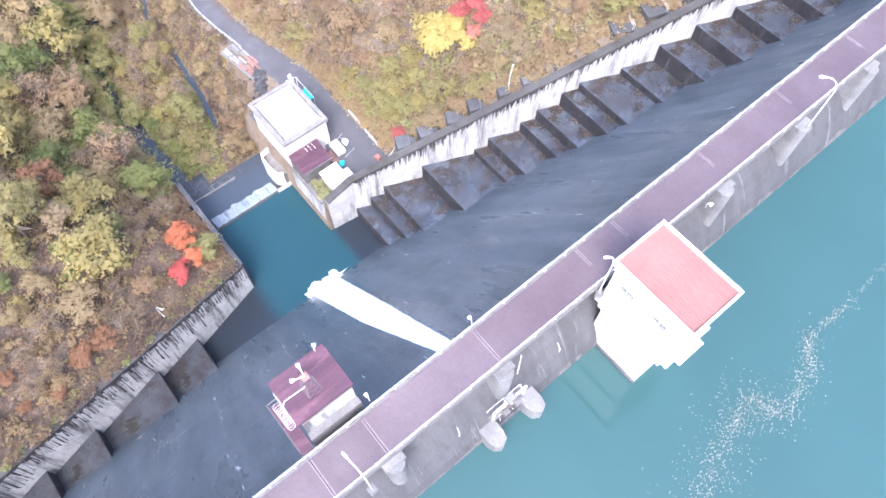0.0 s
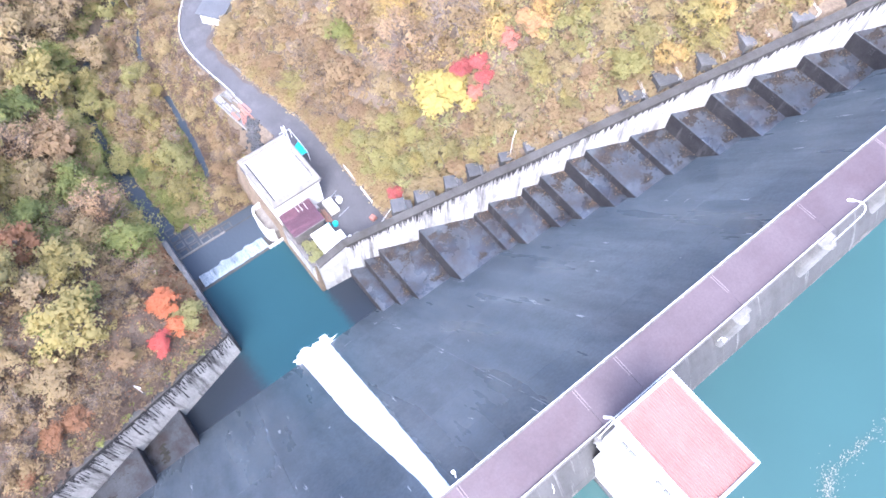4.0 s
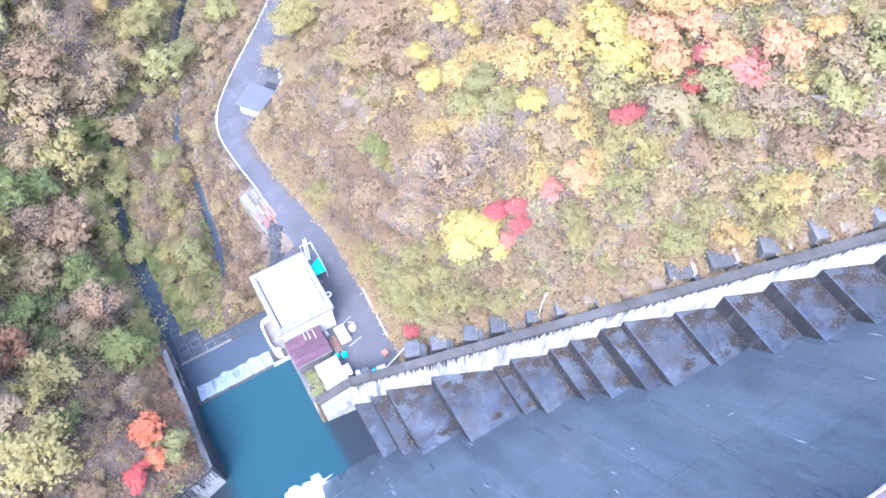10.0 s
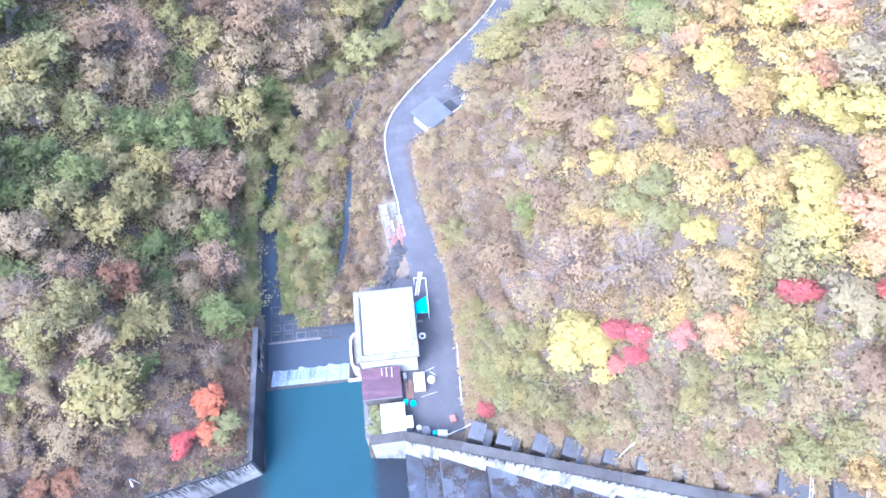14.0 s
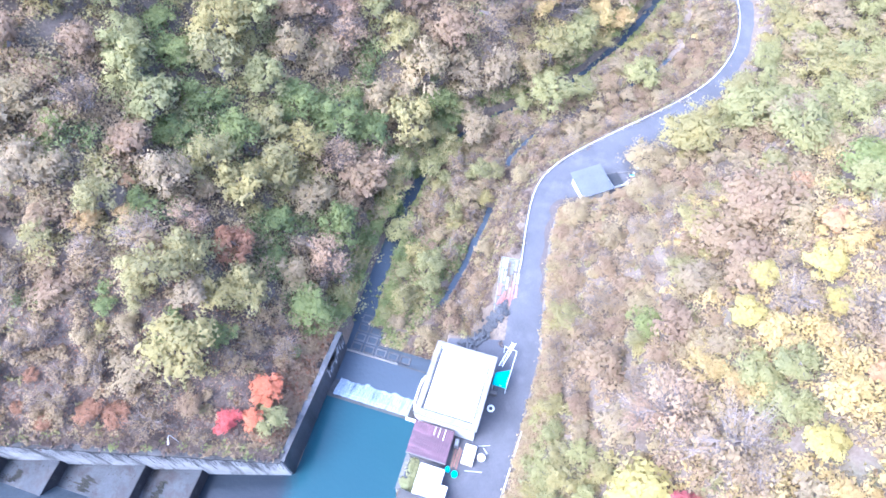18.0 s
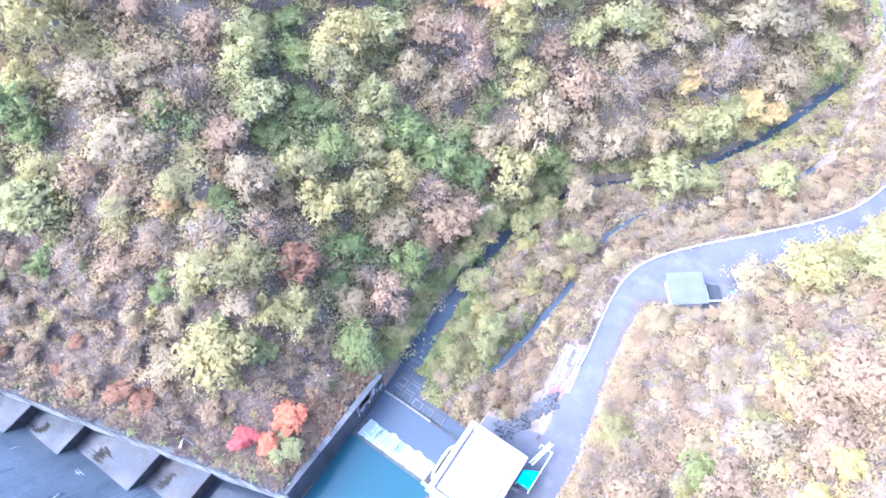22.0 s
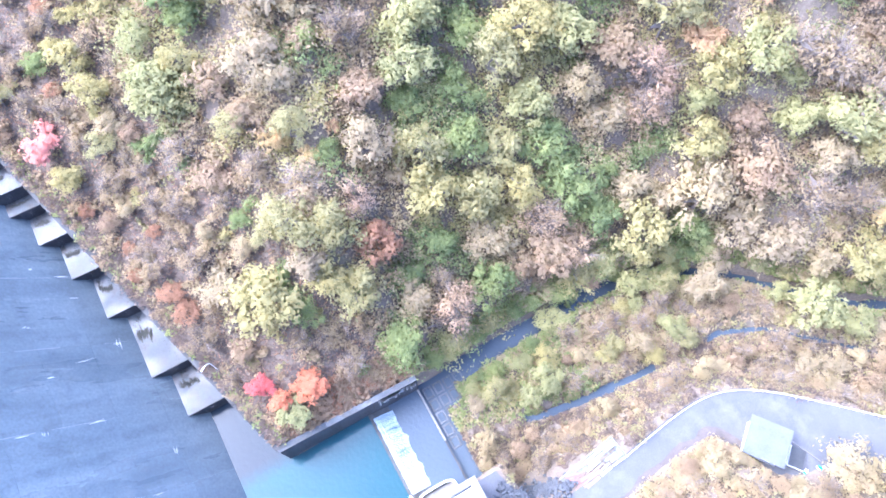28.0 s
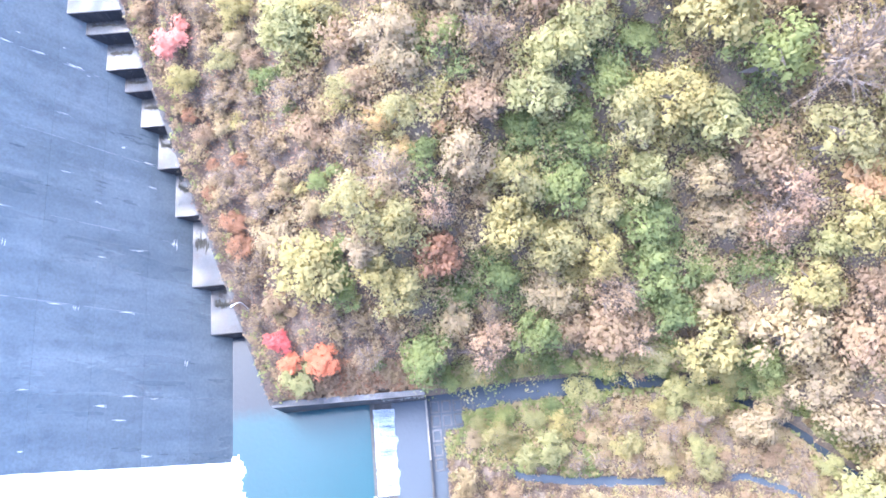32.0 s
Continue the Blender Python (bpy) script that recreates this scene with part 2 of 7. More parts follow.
M["roof_white"] = surface("white_roof_membrane", (0.52, 0.515, 0.51), (0.62, 0.61, 0.60), 0.5, 0.75, 0.1, 7.0, grain=0.08)
M["maroon"] = surface("maroon_roof_sheet", (0.046, 0.018, 0.03), (0.085, 0.036, 0.052), 0.6, 0.55, 0.1, 9.0, blotch=((0.17, 0.075, 0.098), 0.5, 0.5, 0.72), stretch=(0.35, 1.6, 1))
M["asphalt"] = surface("grey_asphalt", (0.072, 0.071, 0.077), (0.098, 0.096, 0.103), 0.25, 0.9, 0.2, 10.0, blotch=((0.125, 0.122, 0.126), 0.3, 0.52, 0.8))
M["ground"] = surface("leaf_litter", (0.122, 0.096, 0.074), (0.178, 0.142, 0.108), 0.5, 0.95, 0.6, 3.0, blotch=((0.115, 0.105, 0.066), 0.12, 0.55, 0.75), grain=0.4)
M["gravel"] = surface("pinkish_gravel", (0.078, 0.063, 0.056), (0.115, 0.096, 0.086), 0.6, 0.95, 0.4, 8.0, blotch=((0.062, 0.056, 0.05), 0.5, 0.52, 0.7))
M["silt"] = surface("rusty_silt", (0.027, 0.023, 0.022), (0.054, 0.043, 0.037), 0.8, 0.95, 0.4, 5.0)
M["joint"] = surface("deck_joint_mortar", (0.19, 0.15, 0.157), (0.25, 0.205, 0.212), 0.6, 0.8, 0.1)
M["roof_grey"] = surface("pale_grey_roof_sheet", (0.08, 0.082, 0.09), (0.105, 0.107, 0.115), 0.5, 0.6, 0.1, 8.0)
M["landing"] = surface("dark_landing_concrete", (0.075, 0.076, 0.08), (0.13, 0.13, 0.135), 0.6, 0.8, 0.2, 5.0, blotch=((0.07, 0.06, 0.045), 0.7, 0.5, 0.7), vary=0.25)
M["board_grey"] = surface("weathered_board", (0.10, 0.096, 0.092), (0.18, 0.174, 0.168), 1.2, 0.85, 0.2, 12.0, vary=0.25)
M["chaff"] = surface("dry_chaff", (0.24, 0.20, 0.155), (0.36, 0.31, 0.25), 2.0, 0.9, 0.1)
M["board_pale"] = surface("bleached_board", (0.22, 0.213, 0.2), (0.36, 0.35, 0.335), 1.2, 0.85, 0.2, 12.0, vary=0.3)
M["parapet"] = surface("weathered_white_parapet", (0.135, 0.124, 0.112), (0.225, 0.21, 0.19), 0.9, 0.8, 0.2, 6.0)
M["dark"] = surface("dark_rubber", (0.02, 0.02, 0.022), (0.04, 0.04, 0.04), 1.0, 0.6, 0.1)
M["glass"] = surface("dark_window_glass", (0.03, 0.035, 0.04), (0.05, 0.055, 0.06), 1.0, 0.12, 0.0)
M["steel"] = surface("galvanised_steel", (0.38, 0.39, 0.40), (0.5, 0.5, 0.51), 2.0, 0.4, 0.05, 14.0, metal=0.7)
M["teal"] = surface("turquoise_tarpaulin", (0.02, 0.36, 0.38), (0.05, 0.47, 0.48), 1.0, 0.6, 0.2, 5.0)
M["timber"] = surface("sawn_timber", (0.11, 0.085, 0.058), (0.18, 0.145, 0.10), 1.2, 0.8, 0.2, 12.0, vary=0.25)
M["rust"] = surface("rusty_red_steel", (0.24, 0.105, 0.085), (0.36, 0.18, 0.14), 1.2, 0.8, 0.2, 10.0, vary=0.2)
M["bark"] = surface("bark", (0.15, 0.12, 0.10), (0.25, 0.21, 0.18), 2.0, 0.95, 0.4, 10.0)
M["twig"] = surface("bare_twigs", (0.235, 0.19, 0.155), (0.32, 0.265, 0.218), 0.6, 0.95, 0.2, 6.0, vary=0.15)
M["rock"] = surface("river_stone", (0.05, 0.052, 0.06), (0.12, 0.12, 0.125), 1.0, 0.9, 0.4, 5.0, vary=0.3)
M["algae"] = surface("mossy_mud", (0.016, 0.016, 0.013), (0.036, 0.033, 0.024), 1.0, 0.95, 0.5, 5.0)
M["foam"] = surface("white_water", (0.90, 0.90, 0.90), (0.95, 0.95, 0.95), 1.2, 0.5, 0.6, 3.0, stretch=(1.4, 0.25, 0.25), grain=0.05)
M["thin_foam"] = surface("thin_white_water", (0.17, 0.215, 0.25), (0.44, 0.48, 0.51), 1.6, 0.4, 0.6, 5.0, stretch=(2.6, 0.35, 0.35), grain=0.25, blotch=((0.06, 0.10, 0.13), 0.8, 0.51, 0.68))
M["reservoir"] = water_surface("reservoir_water", (0.032, 0.076, 0.074), 0.04, 0.9, 0.07, spec=0.9)
M["pool"] = water_surface("pool_water", (0.02, 0.058, 0.072), 0.06, 1.6, 0.32, spec=0.36, greyer=((0.024, 0.03, 0.039), 5.0, 20.6))
M["stream"] = water_surface("stream_water", (0.05, 0.063, 0.08), 0.3, 2.0, 0.5, spec=0.45)

def tints(c, low=0.84, high=1.16):
    return [tuple(v * low for v in c), c, tuple(min(0.8, v * high) for v in c)]


for k, spec in (("step_pale", 0.38), ("step", 0.7), ("face", 0.5), ("asphalt", 0.15), ("coping", 0.15), ("landing", 0.2), ("gravel", 0.1), ("ground", 0.1)):
    M[k].node_tree.nodes["Principled BSDF"].inputs["Specular IOR Level"].default_value = spec

LEAF = {
    "olive": leaf_surface("olive_leaves", [(0.310, 0.284, 0.158), (0.380, 0.339, 0.168), (0.437, 0.373, 0.165)]),
    "khaki": leaf_surface("khaki_leaves", [(0.339, 0.272, 0.192), (0.404, 0.326, 0.210), (0.445, 0.359, 0.204)]),
    "tan": leaf_surface("tan_leaves", [(0.315, 0.228, 0.157), (0.368, 0.271, 0.179), (0.409, 0.310, 0.189)]),
    "green": leaf_surface("dark_green_leaves", [(0.178, 0.212, 0.102), (0.242, 0.272, 0.115), (0.33, 0.342, 0.138)]),
    "pale": leaf_surface("pale_green_leaves", [(0.318, 0.303, 0.157), (0.367, 0.348, 0.170), (0.407, 0.376, 0.175)]),
    "yellow": leaf_surface("yellow_leaves", tints((0.50, 0.425, 0.165))),
    "gold": leaf_surface("golden_leaves", [(0.501, 0.351, 0.184), (0.549, 0.413, 0.202), (0.605, 0.488, 0.216)]),
    "orange": leaf_surface("orange_leaves", [(0.531, 0.309, 0.196), (0.556, 0.365, 0.214), (0.568, 0.402, 0.217)]),
    "flame": leaf_surface("flame_leaves", tints((0.620, 0.264, 0.150))),
    "rust": leaf_surface("rusty_leaves", tints((0.372, 0.222, 0.138))),
    "red": leaf_surface("red_leaves", tints((0.600, 0.180, 0.162))),
    "crimson": leaf_surface("crimson_leaves", tints((0.50, 0.175, 0.168))),
    "pine": leaf_surface("pine_needles", tints((0.378, 0.373, 0.197))),
    "mauve": leaf_surface("russet_leaves", [(0.285, 0.212, 0.139), (0.345, 0.261, 0.166), (0.394, 0.303, 0.180)]),
    "blush": leaf_surface("blush_leaves", [(0.384, 0.267, 0.191), (0.446, 0.316, 0.212), (0.489, 0.361, 0.224)]),
    "salmon": leaf_surface("salmon_leaves", tints((0.620, 0.300, 0.240))),
    "litter": leaf_surface("fallen_litter", [(0.15, 0.114, 0.098), (0.19, 0.145, 0.122), (0.235, 0.184, 0.148)]),
    "cream": leaf_surface("cream_leaves", [(0.349, 0.285, 0.184), (0.395, 0.330, 0.205), (0.432, 0.366, 0.214)]),
}


# ---- mesh helpers ----
class Build:
    """Collects vertices and faces of one mesh."""

    def __init__(self):
        self.v, self.f = [], []

    def add(self, pts, faces):
        k = len(self.v)
        self.v += [tuple(p) for p in pts]
        self.f += [tuple(i + k for i in q) for q in faces]
        return self

    def hexa(self, a, b):
        """Closed solid between two rings of equal length (bottom a, top b)."""
        k = len(a)
        return self.add(list(a) + list(b), [tuple(range(k - 1, -1, -1)), tuple(range(k, 2 * k))] + [(i, (i + 1) % k, (i + 1) % k + k, i + k) for i in range(k)])

    def box(self, x0, x1, y0, y1, z0, z1, c=0.0):
        """A box; c chamfers its upper edges."""
        base = [(x0, y0, z0), (x1, y0, z0), (x1, y1, z0), (x0, y1, z0)]
        if not c:
            return self.hexa(base, [(x, y, z1) for x, y, _ in base])
        k = len(self.v)
        mid = [(x, y, z1 - c) for x, y, _ in base]
        top = [(x0 + c, y0 + c, z1), (x1 - c, y0 + c, z1), (x1 - c, y1 - c, z1), (x0 + c, y1 - c, z1)]
        self.v += base + mid + top
        self.f += [(k + 3, k + 2, k + 1, k), (k + 8, k + 9, k + 10, k + 11)]
        for o in (0, 4):
            self.f += [(k + o + i, k + o + (i + 1) % 4, k + o + 4 + (i + 1) % 4, k + o + 4 + i) for i in range(4)]
        return self

    def tube(self, p, q, r0, r1=None, n=8):
        p, q = Vector(p), Vector(q)
        d = q - p
        u = d.orthogonal().normalized()
        w = d.normalized().cross(u)
        r1 = r0 if r1 is None else r1
        ring = lambda c, r: [c + (u * math.cos(a) + w * math.sin(a)) * r for a in (2 * math.pi * i / n for i in range(n))]
        return self.hexa(ring(p, r0), ring(q, r1))

    def path(self, pts, r, n=6):
        for a, b in zip(pts[:-1], pts[1:]):
            self.tube(a, b, r, n=n)
        return self

    def mesh(self, name, mat, smooth=False):
        me = bpy.data.meshes.new(name)
        me.from_pydata(self.v, [], self.f)
        me.materials.append(mat)
        if smooth:
            me.polygons.foreach_set("use_smooth", [True] * len(me.polygons))
        return me


def part(name, b, mat, parent=None, label="", smooth=False, m=None):
    """One mesh object, from a Build or a ready mesh, under a thing or a part."""
    ob = new(name, b.mesh(name, mat, smooth) if isinstance(b, Build) else b)
    ob.parent = parent
    if m is not None:
        ob.matrix_basis = m
    return tagged(ob, label)


def thing(name, label, category, group="", at=None, kind=""):
    ob = new(name)
    ob.empty_display_size = 0.3
    if at is not None:
        ob.matrix_basis = at
    return tagged(ob, label, category, group, kind)


# ---- the plan ----
FACE_TOP, FACE_RUN = 59.2, 1.32                 # dam's downstream face: z = FACE_TOP - FACE_RUN * y
POOL_Z, LAKE_Z, DECK_Z, YARD_Z, RIVER_Z = 0.0, 38.5, 48.4, 7.0, -1.9
face_y = lambda z: (FACE_TOP - z) / FACE_RUN
RIGHT_STEPS = [(24.8, 2.3), (27.1, 4.6), (29.2, 6.8), (34.9, 10.0), (42.4, 11.2), (44.3, 13.3), (48.7, 15.4), (50.8, 17.5), (53.9, 20.2), (56.1, 21.6), (61.6, 22.8), (66.0, 25.9), (70.2, 28.4), (74.8, 30.3), (80.1, 32.4), (85.0, 35.0), (90.0, 37.5), (95.0, 40.0), (100.0, 42.5)]
LEFT_STEPS = [(-5.9, 2.9), (-12.3, 5.3), (-22.0, 7.6), (-28.4, 9.9), (-33.9, 12.1), (-38.4, 14.1), (-40.6, 16.3), (-44.7, 18.7), (-46.7, 20.8), (-51.5, 23.0), (-55.0, 25.5), (-60.0, 28.5), (-65.0, 31.5), (-71.0, 35.0), (-77.0, 39.0), (-83.0, 42.5)]


def right_wall_y(x):
    return np.interp(x, [20.6, 25.0, 110.0], [52.2, 51.7, 51.7 - 0.445 * 85])


def right_wall_z(x):
    return 8.2 + 0.49 * (x - 21)


def left_wall_y(x):
    return 51.8 + 0.30 * (x - 5)


def left_wall_z(x):
    return 7.4 + 0.26 * (5 - x)


_by = [40, 52, 72, 87, 100, 110, 116, 122, 129, 136, 149, 161, 169, 178, 200, 260]
LBANK = [5, 5, 4.5, 3.5, 3.8, 5.4, 8.2, 12.6, 20.2, 26, 33.0, 37.0, 39.5, 39, 30, 10]
ROAD_Y = [52, 75, 82, 90, 96.8, 101, 103.4, 105, 108, 112, 117, 123.4, 129.7, 135.5, 143.7, 152.4, 160, 168, 173, 190, 230]
ROAD_L = [22, 28.2, 27.4, 26.9, 26.0, 25.7, 25.6, 26.0, 27.0, 30.0, 34.6, 40.7, 46.5, 50.5, 53.3, 53.6, 51.7, 48.0, 44.5, 33.0, 10.0]
ROAD_R = [33, 33.2, 32.2, 30.8, 30.1, 30.2, 33.5, 38.5, 40.0, 41.3, 43.5, 46.6, 51.0, 54.0, 56.0, 56.8, 55.2, 51.6, 48.0, 36.5, 13.5]


def eased(tab, half):
    """The table drawn out to half-metre steps and rounded off beyond the yard."""
    y = np.arange(52.0, 230.5, 0.5)
    v = np.interp(y, ROAD_Y, tab)
    k = np.hanning(int(half * 4) + 3)
    w = np.convolve(np.pad(v, len(k) // 2, mode="edge"), k / k.sum(), mode="valid")[:len(v)]
    return np.where(y > 92, w, v)


ROAD_L, ROAD_R, ROAD_Y = eased(ROAD_L, 6.0), eased(ROAD_R, 1.5), np.arange(52.0, 230.5, 0.5)
ARM_Y, ARM_X = [76, 84.6, 91.6, 101.5, 108.5, 114.5, 120.3, 126, 134, 142, 150], [13.5, 17.0, 18.1, 19.2, 19.4, 19.8, 22.4, 27.4, 35.0, 41.0, 45.0]


def road_z(y):
    return np.interp(y, [52, 76, 95, 130, 200], [YARD_Z, YARD_Z, 6.0, 6.0, 5.0])


def smooth01(t):
    t = np.clip(t, 0, 1)
    return t * t * (3 - 2 * t)


def stream_half(y):
    """Half the width of the main water course."""
    return np.interp(y, [70, 94, 106], [1.45, 1.3, 0.8])


def ground_height(x, y):
    """Height of the valley's ground; arrays or numbers."""
    x, y = np.asarray(x, float), np.asarray(y, float)
    xl, ro, ri = np.interp(y, _by, LBANK), np.interp(y, ROAD_Y, ROAD_L), np.interp(y, ROAD_Y, ROAD_R)
    bump = 0.5 * np.sin(0.31 * x + 1.3 * np.sin(0.17 * y)) * np.cos(0.27 * y) + 0.25 * np.sin(0.9 * x + 0.4) * np.sin(0.8 * y + 1.1)
    # left hillside
    dl = xl - x
    dw = y - left_wall_y(x)
    bank = np.interp(y, [52, 72, 78, 120], [6.6, 4.6, 0.3, 0.3])
    left = np.minimum(6.75 + 0.26 * np.maximum(dl, 0) + 0.34 * np.maximum(dw, 0), bank + 0.78 * np.maximum(dl, 0)) + bump * smooth01(dl / 6)
    left = np.where(left > 45, 45 + (left - 45) * 0.5, left)
    # right hillside
    dr = x - ri
    rwx = np.clip(x, 21, 110)
    dwr = y - right_wall_y(rwx) - 3.6
    s = np.interp(y, [50, 68, 88, 140], [0.82, 0.80, 0.60, 0.45])
    right = np.minimum(right_wall_z(rwx) - 1.3 + 0.5 * np.maximum(dwr, 0), road_z(y) + s * np.maximum(dr, 0)) + bump * smooth01(dr / 5)
    right = np.where(right > 55, 55 + (right - 55) * 0.5, right)
    # valley floor and its two water courses
    floor = -1.0 + 0.35 * bump
    half = stream_half(y)
    d1 = np.abs(x - (xl + 0.15 + half))
    d2 = np.abs(x - np.interp(y, ARM_Y, ARM_X)) + np.where((y < 83) | (y > 149) | ((y > 103.5) & (y < 111.5)), 9.0, 0.0)
    floor = floor - 1.9 * (1 - smooth01((d1 - half) / 0.9)) - 1.9 * (1 - smooth01((d2 - 0.15) / 0.8))
    t = smooth01((x - (ro - 7.0)) / 6.5)
    mid = floor * (1 - t) + (road_z(y) - 0.12) * t
    yard = np.where(y < 76.5, np.where(x > 19.9, YARD_Z - 0.12, np.where((y > 73.6) & (x > 9.6), -1.1, -4.5)), mid)
    z = np.where(dl > 0, left, np.where(dr > 0, right, yard))
    # spillway chute and reservoir lie lower
    lx, lz = [p[0] for p in LEFT_STEPS][::-1], [p[1] for p in LEFT_STEPS][::-1]
    under = np.interp(x, lx + [-5.8, 24.7] + [p[0] for p in RIGHT_STEPS], lz + [-2, -2] + [p[1] for p in RIGHT_STEPS]) - 9.0
    chute = (y < np.where(x < 5, left_wall_y(x) + 0.9, np.where(x < 20.6, 52.0, right_wall_y(np.maximum(x, 20.6)) + 1.25)))
    z = np.where(chute, under, z)
    shore = np.interp(x, [-200, -95, -82, 108, 125, 240], [95, 52, 34.5, 34.5, 52, 110])
    z = np.where(y < 9, shore, z)
    side = np.maximum(52 + 0.6 * (x - 112), 0) * (x > 112) + np.maximum(52 + 0.6 * (-88 - x), 0) * (x < -88)
    z = np.where((y >= 9) & chute & (side > 0), side, z)
    return z


# ---- ground ----
def grid_ground():
    xs = np.concatenate([np.linspace(-1500, -140, 9), np.arange(-125, 0, 1.6), np.arange(0, 36, 0.7), np.arange(36.5, 165, 1.6), np.linspace(180, 1500, 9)])
    ys = np.concatenate([np.linspace(-1500, -120, 8), np.arange(-100, 8, 6.0), np.arange(8.5, 56, 0.9), np.arange(56.8, 72, 1.6), np.arange(72.3, 142, 0.9), np.arange(142.8, 215, 1.6), np.linspace(230, 1500, 9)])
    X, Y = np.meshgrid(xs, ys)
    Z = ground_height(X, Y)
    v = np.stack([X, Y, Z], -1).reshape(-1, 3)
    nx, ny = len(xs), len(ys)
    f = [(j * nx + i, j * nx + i + 1, (j + 1) * nx + i + 1, (j + 1) * nx + i) for j in range(ny - 1) for i in range(nx - 1)]
    me = bpy.data.meshes.new("ground")
    me.from_pydata(v.tolist(), [], f)
    me.materials.append(M["ground"])
    me.polygons.foreach_set("use_smooth", [True] * len(me.polygons))
    return tagged(new("ground", me), "wooded valley slopes covered in brown leaf litter", "ground", kind="structure")


grid_ground()


def flat(name, pts, mat, label, category, z, cuts=1):
    b = Build()
    b.add([(x, y, z) for x, y in pts], [tuple(range(len(pts)))])
    return tagged(part(name, b, mat), label, category, kind="structure")


flat("water", [(-400, -900), (400, -900), (400, 7.6), (-400, 7.6)], M["reservoir"], "still blue-green reservoir water behind the dam", "water", LAKE_Z)
flat("water", [(-9, 43), (26, 43), (26, 52.3), (20.2, 52.3), (20.2, 64.2), (5, 64.2), (5, 52.3), (-9, 52.3)], M["pool"], "deep blue-green water in the stilling pool", "water", POOL_Z)
flat("water", [(-2, 71.6), (60, 71.6), (75, 240), (-15, 240)], M["stream"], "shoaly dark stream running down the valley", "water", RIVER_Z)


# ---- dam ----
def dam_profile(inset=0.0):
    low = [(7.1, 20.0), (7.1, 38.9), (7.5, 40.2), (8.2, 41.6), (9.1, 42.9), (10.0, 43.7), (10.8, 43.9), (11.5, 43.6)]
    return low + [(12.1 - inset, FACE_TOP - FACE_RUN * 12.1 - inset * 0.7), (face_y(-6) - inset, -6 - inset * 0.7), (30, -8)]


def build_dam():
    dam = thing("dam", "concrete gravity dam with a dark weathered spillway face", "dam", kind="structure")
    prof = dam_profile(0.03)
    b = Build()
    b.hexa([(-112, y, z) for y, z in prof], [(132, y, z) for y, z in prof])
    part("body", b, M["crest"], dam, "pale grey rounded crest concrete")
    # face slabs between the contraction joints and the lift joints
    joints = [13.3 + 10.5 * k for k in range(-12, 12)]
    lifts = [-4.0, 5.3, 10.6, 15.9, 21.2, 26.5, 31.8, 37.1, 43.3]
    ny, nz = FACE_RUN / math.hypot(1, FACE_RUN), 1 / math.hypot(1, FACE_RUN)
    g = 0.006
    r = random.Random(3)
    for xa, xb in zip(joints[:-1], joints[1:]):
        for za, zb in zip(lifts[:-1], lifts[1:]):
            d = 0.10 + r.uniform(-0.006, 0.006)
            q = []
            for e in (0.0, d):
                for x, z in ((xa + g, za + g), (xb - g, za + g), (xb - g, zb - g), (xa + g, zb - g)):
                    q.append((x, face_y(z) - 0.08 * ny + e * ny, z - 0.08 * nz + e * nz))
            part("slab", Build().hexa(q[:4], q[4:]), M["face"], dam)
    b2 = Build()
    # mineral bloom: thin white runs out of the joints
    b = Build()
    for _ in range(130):
        z, x = r.uniform(3, 41), r.uniform(-50, 95)
        if r.random() < 0.5:
            x = min(joints, key=lambda j: abs(j - x)) + r.uniform(-0.3, 0.3)
        w, h = r.uniform(0.01, 0.06), r.uniform(0.2, 0.9)
        if r.random() < 0.15:
            w, h = h, w
        for k in range(r.choice((1, 2, 2, 3))):
            a = math.atan2(h, w) + r.uniform(-0.22, 0.22) * k
            L, q = max(w, h) * r.uniform(0.6, 1.2), r.uniform(0.02, 0.05)
            ox, oz = r.uniform(-0.12, 0.12), r.uniform(-0.4, 0.4)
            co, si = math.cos(a), math.sin(a)
            pts = [(x + ox + u * co - v * si, z + oz + u * si + v * co) for u, v in ((-L, 0), (-L * 0.2, q), (L * 0.5, q * 0.6), (L, -q * 0.3), (0.1 * L, -q))]
            b.add([(px, face_y(pz) + 0.035 * ny, pz + 0.035 * nz) for px, pz in pts], [(0, 1, 2, 3, 4)])
    for x in joints[2:-2]:
        z = 3.0
        while z < 42:
            L = r.uniform(0.6, 5.0)
            if r.random() < 0.6:
                h, e = r.uniform(0.015, 0.05), 0.032
                b2.add([(px, face_y(pz) + e * ny, pz + e * nz) for px, pz in ((x - h, z), (x + h, z + L * 0.1), (x + h * 0.6, z + L), (x - h * 0.8, z + L * 0.9))], [(0, 1, 2, 3)])
            z += L + r.uniform(0.1, 1.6)
    tagged(part("lime_seam", b2, M["lime"], dam, "pale lime seams along the joints"), kind="stuff")
    tagged(part("mineral_stain", b, M["white"], dam, "white lime stains on the dark face"), kind="stuff")
    return dam


dam = build_dam()


